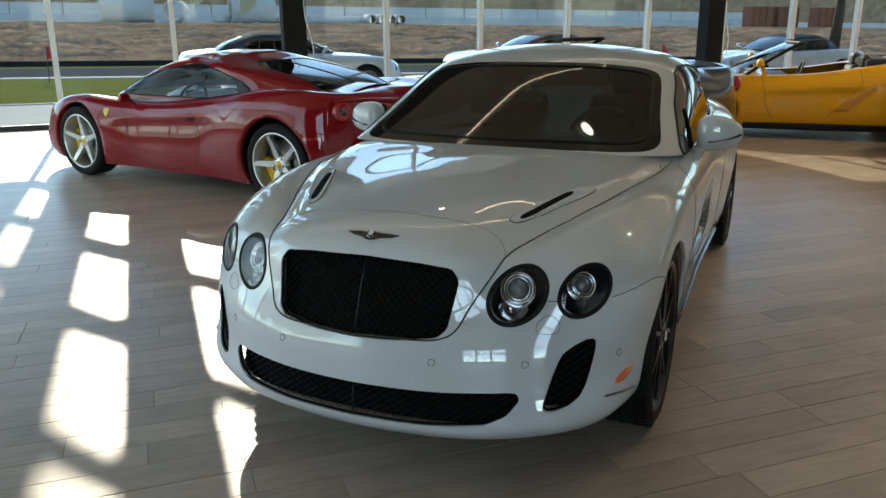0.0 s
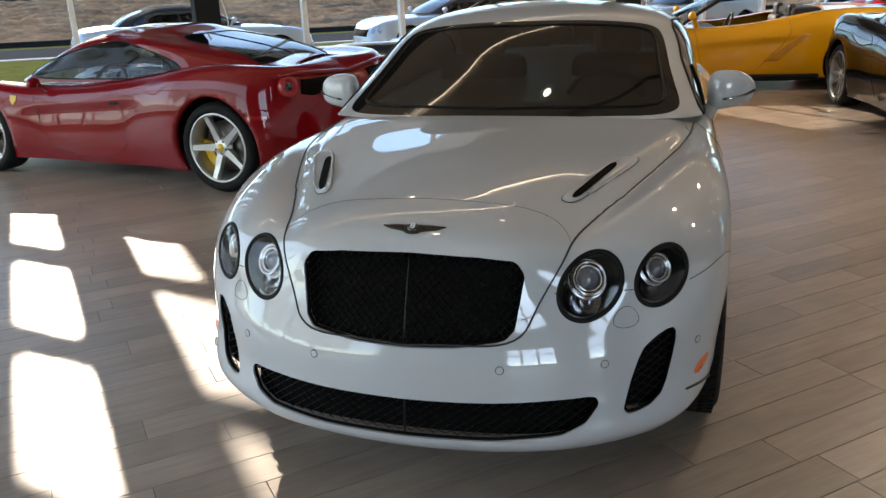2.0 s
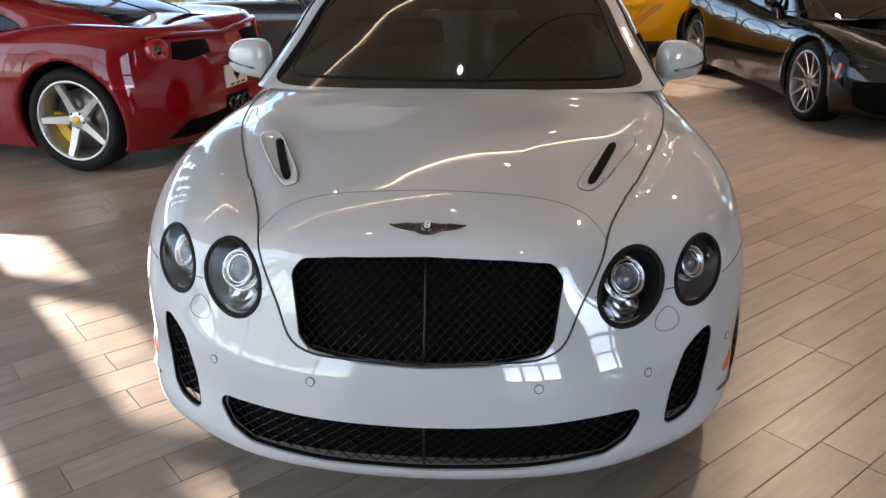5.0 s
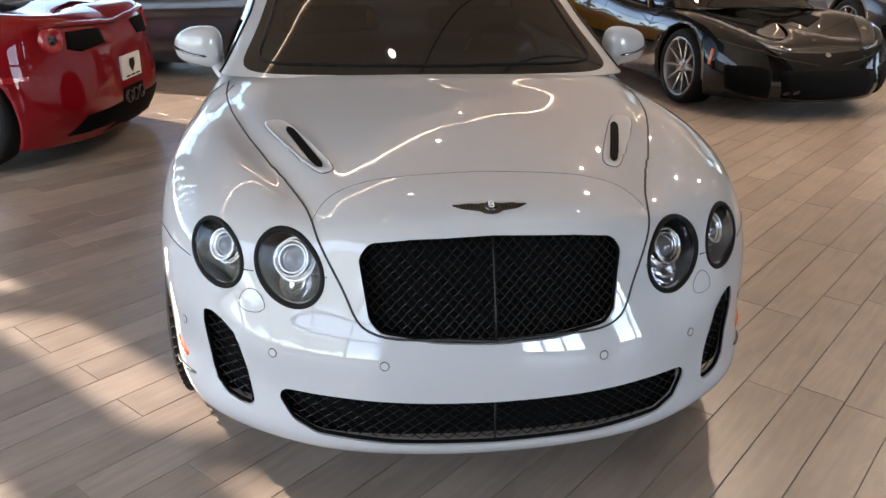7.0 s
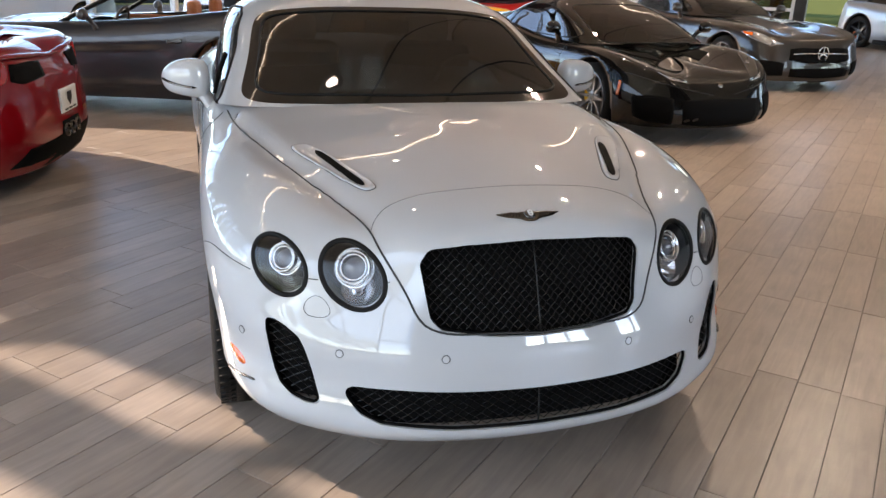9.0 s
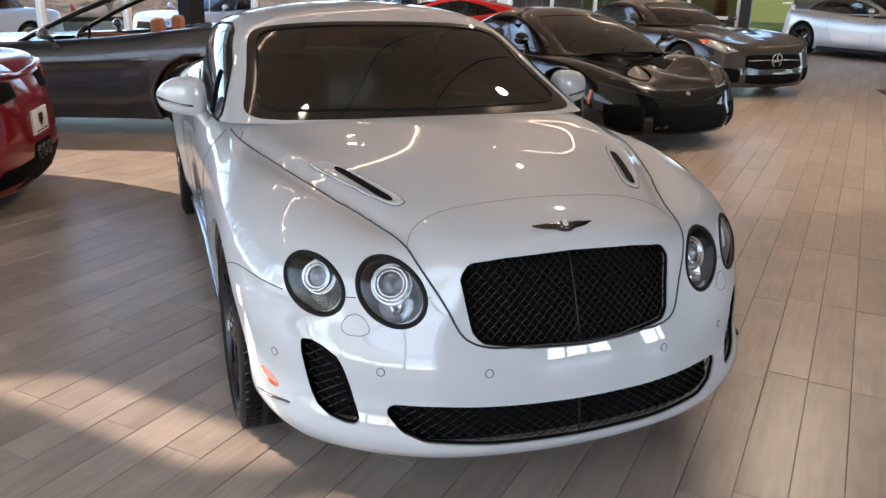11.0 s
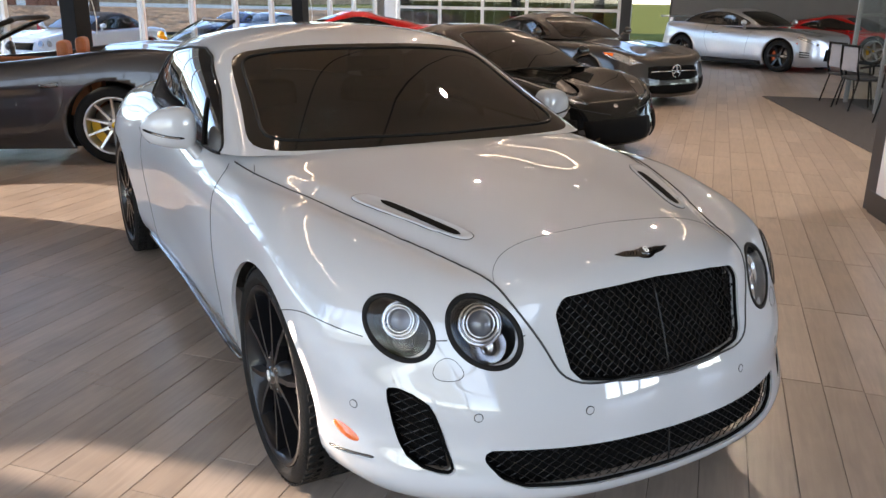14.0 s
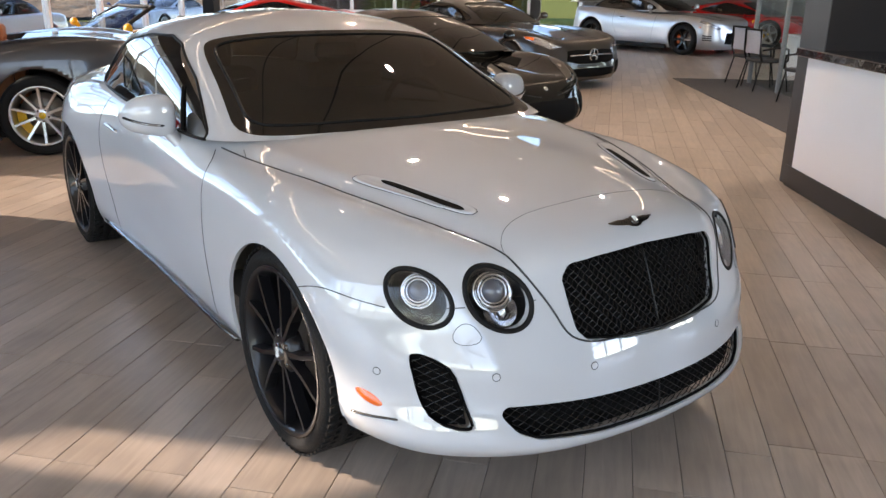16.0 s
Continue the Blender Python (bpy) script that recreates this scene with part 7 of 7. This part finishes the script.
def silver_boxy_coupe():
    crest = [(-1.05, 0.62), (-0.8, 0.74), (-0.3, 0.85), (0.1, 0.88), (0.9, 0.88), (1.7, 0.92), (2.3, 0.96), (2.8, 0.99), (3.3, 0.99), (3.65, 0.97)]
    spine = [(-1.05, 0.62), (-0.6, 0.78), (0, 0.88), (0.6, 0.94), (1.2, 0.96), (2.2, 1.02), (2.9, 1.04), (3.65, 1.02)]
    car, sk, _ = shell_car("silver_coupe", place(14.95, 10.5, 4.6), "silver four-seat sports coupe with black six-spoke wheels", SILVER_PAINT, 0.95, -0.88, 3.65, 2.78, crest, spine, ((0.55, 3.3), (0.95, 2.95), (1.42, 2.45), 0.74, 0.56, 0.95, 1.30, 1.365), COUPE_WINDOWS, 0.355, 0.265, "six", BLACK_RIM, ORANGE_CALIPER, None, round_nose=0.7)
    mirror(car, 0.98, 0.95, 1.05, SILVER_PAINT, 0.85)
    cabin(car, 1.1, 2.7, 0.98, DARK_LEATHER, 0.6)
    decal(car, sk, [(0.60, -0.92, 0.66), (0.74, -0.78, 0.72), (0.85, -0.42, 0.80), (0.89, -0.40, 0.76), (0.80, -0.72, 0.66), (0.68, -0.86, 0.62)], LAMP_LENS, "headlamp", "tall swept headlamp")
    decal(car, sk, [(0.45, -1.0, 0.56), (-0.45, -1.0, 0.56), (-0.52, -1.0, 0.24), (0.52, -1.0, 0.24)], MATT_BLACK, "front_intake", "black front intake", 0.006, mirrored=False)
    for k in range(3):
        decal(car, sk, [(0.83, -0.74, 0.47 - 0.05 * k), (0.91, -0.52, 0.48 - 0.05 * k), (0.91, -0.52, 0.455 - 0.05 * k), (0.83, -0.74, 0.445 - 0.05 * k)], MATT_BLACK, "bumper_slot")
    decal(car, sk, [(0.92, -0.46, 0.66), (0.935, -0.42, 0.67), (0.935, -0.42, 0.64), (0.92, -0.46, 0.63)], AMBER, "side_marker")
    for sd in (-1, 1):
        box("side_skirt", sd * 0.90 - 0.05, sd * 0.90 + 0.05, 0.45, 2.3, 0.12, 0.22, TRIM_BLACK, car, 0.02)
        box("spoiler_strut", sd * 0.6 - 0.03, sd * 0.6 + 0.03, 3.36, 3.5, 0.98, 1.13, SILVER_PAINT, car, 0.01)
    box("rear_wing", -0.82, 0.82, 3.32, 3.62, 1.12, 1.155, SILVER_PAINT, car, 0.012)
    gaps(car, sk, [[(0.8, 0.8, 0.9), (0.93, 0.85, 0.7), (0.92, 0.9, 0.3)], [(0.8, 2.1, 0.95), (0.93, 2.1, 0.7), (0.91, 1.95, 0.35)]])
    decal(car, sk, [(0.925, 1.72, 0.82), (0.925, 1.9, 0.825), (0.925, 1.9, 0.795), (0.925, 1.72, 0.79)], CHROME, "door_handle", "", 0.01)
    return car


silver_boxy_coupe()


def yellow_open_car():
    crest = [(-0.95, 0.46), (-0.7, 0.58), (-0.3, 0.72), (0.1, 0.76), (0.8, 0.76), (1.6, 0.83), (2.2, 0.92), (2.6, 0.94), (3.0, 0.92), (3.4, 0.86)]
    spine = [(-0.95, 0.44), (-0.5, 0.58), (0, 0.68), (0.5, 0.76), (1.4, 0.82), (2.0, 0.93), (2.7, 0.96), (3.4, 0.90)]
    car, sk, _ = shell_car("yellow_convertible", place(0.15, 8.95, -84), "bright yellow open sports car with black windscreen frame", YELLOW_PAINT, 0.95, -0.95, 3.42, 2.56, crest, spine, None, None, 0.335, 0.255, "ten", DARK_RIM, YELLOW_CALIPER, None, holes=[cockpit_hole(0.7, 1.85, 0.64, 0.68)], shape=scalloped(0.5, 2.0, 0.18, 0.58, 0.06, 0.03))
    cabin(car, 0.8, 1.9, 0.82, DARK_LEATHER, 0.64)
    open_screen(car, 0.2, 0.98, 0.79, 1.17, 0.70, 0.55)
    mirror(car, 0.97, 0.6, 0.93, YELLOW_PAINT, 0.8)
    box("folded_roof", -0.6, 0.6, 1.85, 2.2, 0.86, 0.98, CLOTH, car, 0.05)
    # the scoop isn't hollow: a darker yellow paints in its shade
    decal(car, sk, [(0.93, 1.48, 0.36), (0.94, 1.95, 0.70), (0.94, 2.02, 0.68), (0.94, 1.82, 0.52), (0.93, 1.66, 0.36)], YELLOW_SHADE, "side_scoop", "yellow side scoop with its shade put into the colour", -0.004 + 0.008)
    gaps(car, sk, [[(0.76, 0.62, 0.77), (0.92, 0.66, 0.68), (0.92, 0.72, 0.4), (0.91, 0.8, 0.25)], [(0.78, 1.75, 0.84), (0.92, 1.78, 0.72), (0.92, 1.5, 0.36), (0.91, 1.4, 0.25)]])
    decal(car, sk, [(0.925, 1.45, 0.665), (0.93, 1.68, 0.675), (0.93, 1.68, 0.64), (0.925, 1.45, 0.635)], YELLOW_PAINT, "door_handle", "", 0.01)
    for sd in (-1, 1):
        box("side_skirt", sd * 0.88 - 0.05, sd * 0.88 + 0.05, 0.45, 2.15, 0.12, 0.2, TRIM_BLACK, car, 0.02)
    return car


# the car's yellow darkened, as shade painted into the scoop
YELLOW_SHADE = mat("yellow_scoop_shade", (0.5, 0.2, 0.003), 0.5, coat=0.4)
yellow_open_car()


def parked_soft_top(m, name, label, paint_mat, cloth):
    crest = [(-0.95, 0.66), (-0.6, 0.80), (0, 0.88), (0.7, 0.90), (1.5, 0.93), (2.3, 0.96), (2.8, 0.98), (3.4, 0.95), (3.85, 0.88)]
    spine = [(-0.95, 0.70), (-0.5, 0.84), (0, 0.92), (0.6, 0.96), (1.4, 0.98), (2.2, 1.0), (3.0, 1.02), (3.85, 0.95)]
    car, sk, made = shell_car(name, m, label, paint_mat, 0.96, -0.95, 3.86, 2.745, crest, spine, ((0.55, 3.1), (0.95, 2.85), (1.38, 2.45), 0.76, 0.58, 0.96, 1.31, 1.385), COUPE_WINDOWS, 0.35, 0.262, "multi", SILVER_RIM, None, None, roof_mat=cloth, group="cars parked outside")
    mirror(car, 0.98, 0.9, 1.05, paint_mat, 0.85)
    cabin(car, 1.0, 2.6, 0.98, DARK_LEATHER, 0.62)
    decal(car, sk, [(0.42, -0.90, 0.70), (-0.42, -0.90, 0.70), (-0.40, -0.92, 0.5), (0.40, -0.92, 0.5)], MATT_BLACK, "radiator_grille", "", 0.006, mirrored=False)
    for cx in (0.58, 0.74):
        decal(car, sk, [(cx + 0.08 * math.cos(a), -0.9 + (cx - 0.5) * 0.8, 0.66 + 0.08 * math.sin(a)) for a in (2 * math.pi * q / 12 for q in range(12))], LAMP_LENS, "headlamp", "round headlamp")
    gaps(car, sk, [[(0.8, 0.75, 0.93), (0.93, 0.8, 0.75), (0.92, 0.82, 0.3)], [(0.8, 2.05, 0.95), (0.93, 2.05, 0.75), (0.91, 1.95, 0.3)]])
    return car


def parked(s, m, turn):
    return SITE @ Matrix.Translation((s, -m, 0.01)) @ pose(0, 0, 0, 0, 0, turn)


parked_soft_top(parked(4.45, -5.1, 90), "silver_soft_top_car", "pale silver convertible with raised black cloth roof", PALE_SILVER, CLOTH)
parked_soft_top(parked(7.9, -6.2, -90), "brown_top_car", "pale silver convertible with raised brown cloth roof", PALE_SILVER, BROWN_CLOTH)
parked_soft_top(parked(14.9, -5.3, -90), "white_soft_top_car", "white convertible with raised black cloth roof", WHITE_PAINT, CLOTH)
parked_soft_top(parked(29.5, -10.0, -90), "blue_car", "dark navy blue car parked beyond the glass", BLUE_PAINT, BLUE_PAINT)
parked_soft_top(parked(30.0, -9.0, -100), "white_far_car", "white car parked far beyond the glass", WHITE_PAINT, WHITE_PAINT)


# ---- floor planks ----
def planks():
    """Each plank of the tile floor, laid along the glass front; the nearest are pieces of their own."""
    W, L, G = 0.155, 0.93, 0.0025

    def plank_mesh(length):
        x, y, z, b = length / 2 - G / 2, W / 2 - G / 2, 0.0, 0.0012
        me = bpy.data.meshes.new("plank")
        lo, hi = [(-x, -y), (x, -y), (x, y), (-x, y)], [(-x + b, -y + b), (x - b, -y + b), (x - b, y - b), (-x + b, y - b)]
        vs = [(p[0], p[1], -0.006) for p in lo] + [(p[0], p[1], -0.0012) for p in lo] + [(p[0], p[1], z) for p in hi]
        fs = [(8, 9, 10, 11)] + [(4 + i, 4 + (i + 1) % 4, 8 + (i + 1) % 4, 8 + i) for i in range(4)] + [(i, (i + 1) % 4, 4 + (i + 1) % 4, 4 + i) for i in range(4)]
        me.from_pydata(vs, [], fs)
        me.materials.append(TILE)
        return me, vs, fs
    one, pv, pf = plank_mesh(L)
    rnd = random.Random(11)
    vs, fs = [], []
    rows = int(DEPTH / W)
    count = 0
    for r in range(rows):
        m = 0.04 + W * (r + 0.5)
        off = rnd.choice((0.0, 0.31, 0.62)) + rnd.uniform(-0.05, 0.05)
        n = int((S1 - S0) / L) - 1
        for k in range(-1, n + 3):
            s = S0 + 0.5 * L + off * 0.98 + k * L + 0.01
            dz = rnd.uniform(-0.0004, 0.0004)
            lo, hi = max(s - L / 2, S0 + 0.01), min(s + L / 2, S1 - 0.01)
            if hi - lo < 0.04:
                continue
            fit = (hi - lo) / L
            if 7.4 < m < 11.9 and -0.6 < s < 4.6 and count < 300 and not (8.6 < m < 10.0 and 2.0 < s < 4.6):
                ob = new("plank", one)
                ob.parent = FLOOR
                ob.matrix_basis = Matrix.Translation((s, -m, dz))
                count += 1
            else:
                b = len(vs)
                vs += [(x * fit + (lo + hi) / 2, y - m, z + dz) for x, y, z in pv]
                fs += [tuple(i + b for i in f) for f in pf]
    rest = mesh_object("plank_field", vs, fs, TILE, FLOOR, smooth=False)
    tagged(rest, "wood-look planks further off", kind="stuff")


planks()
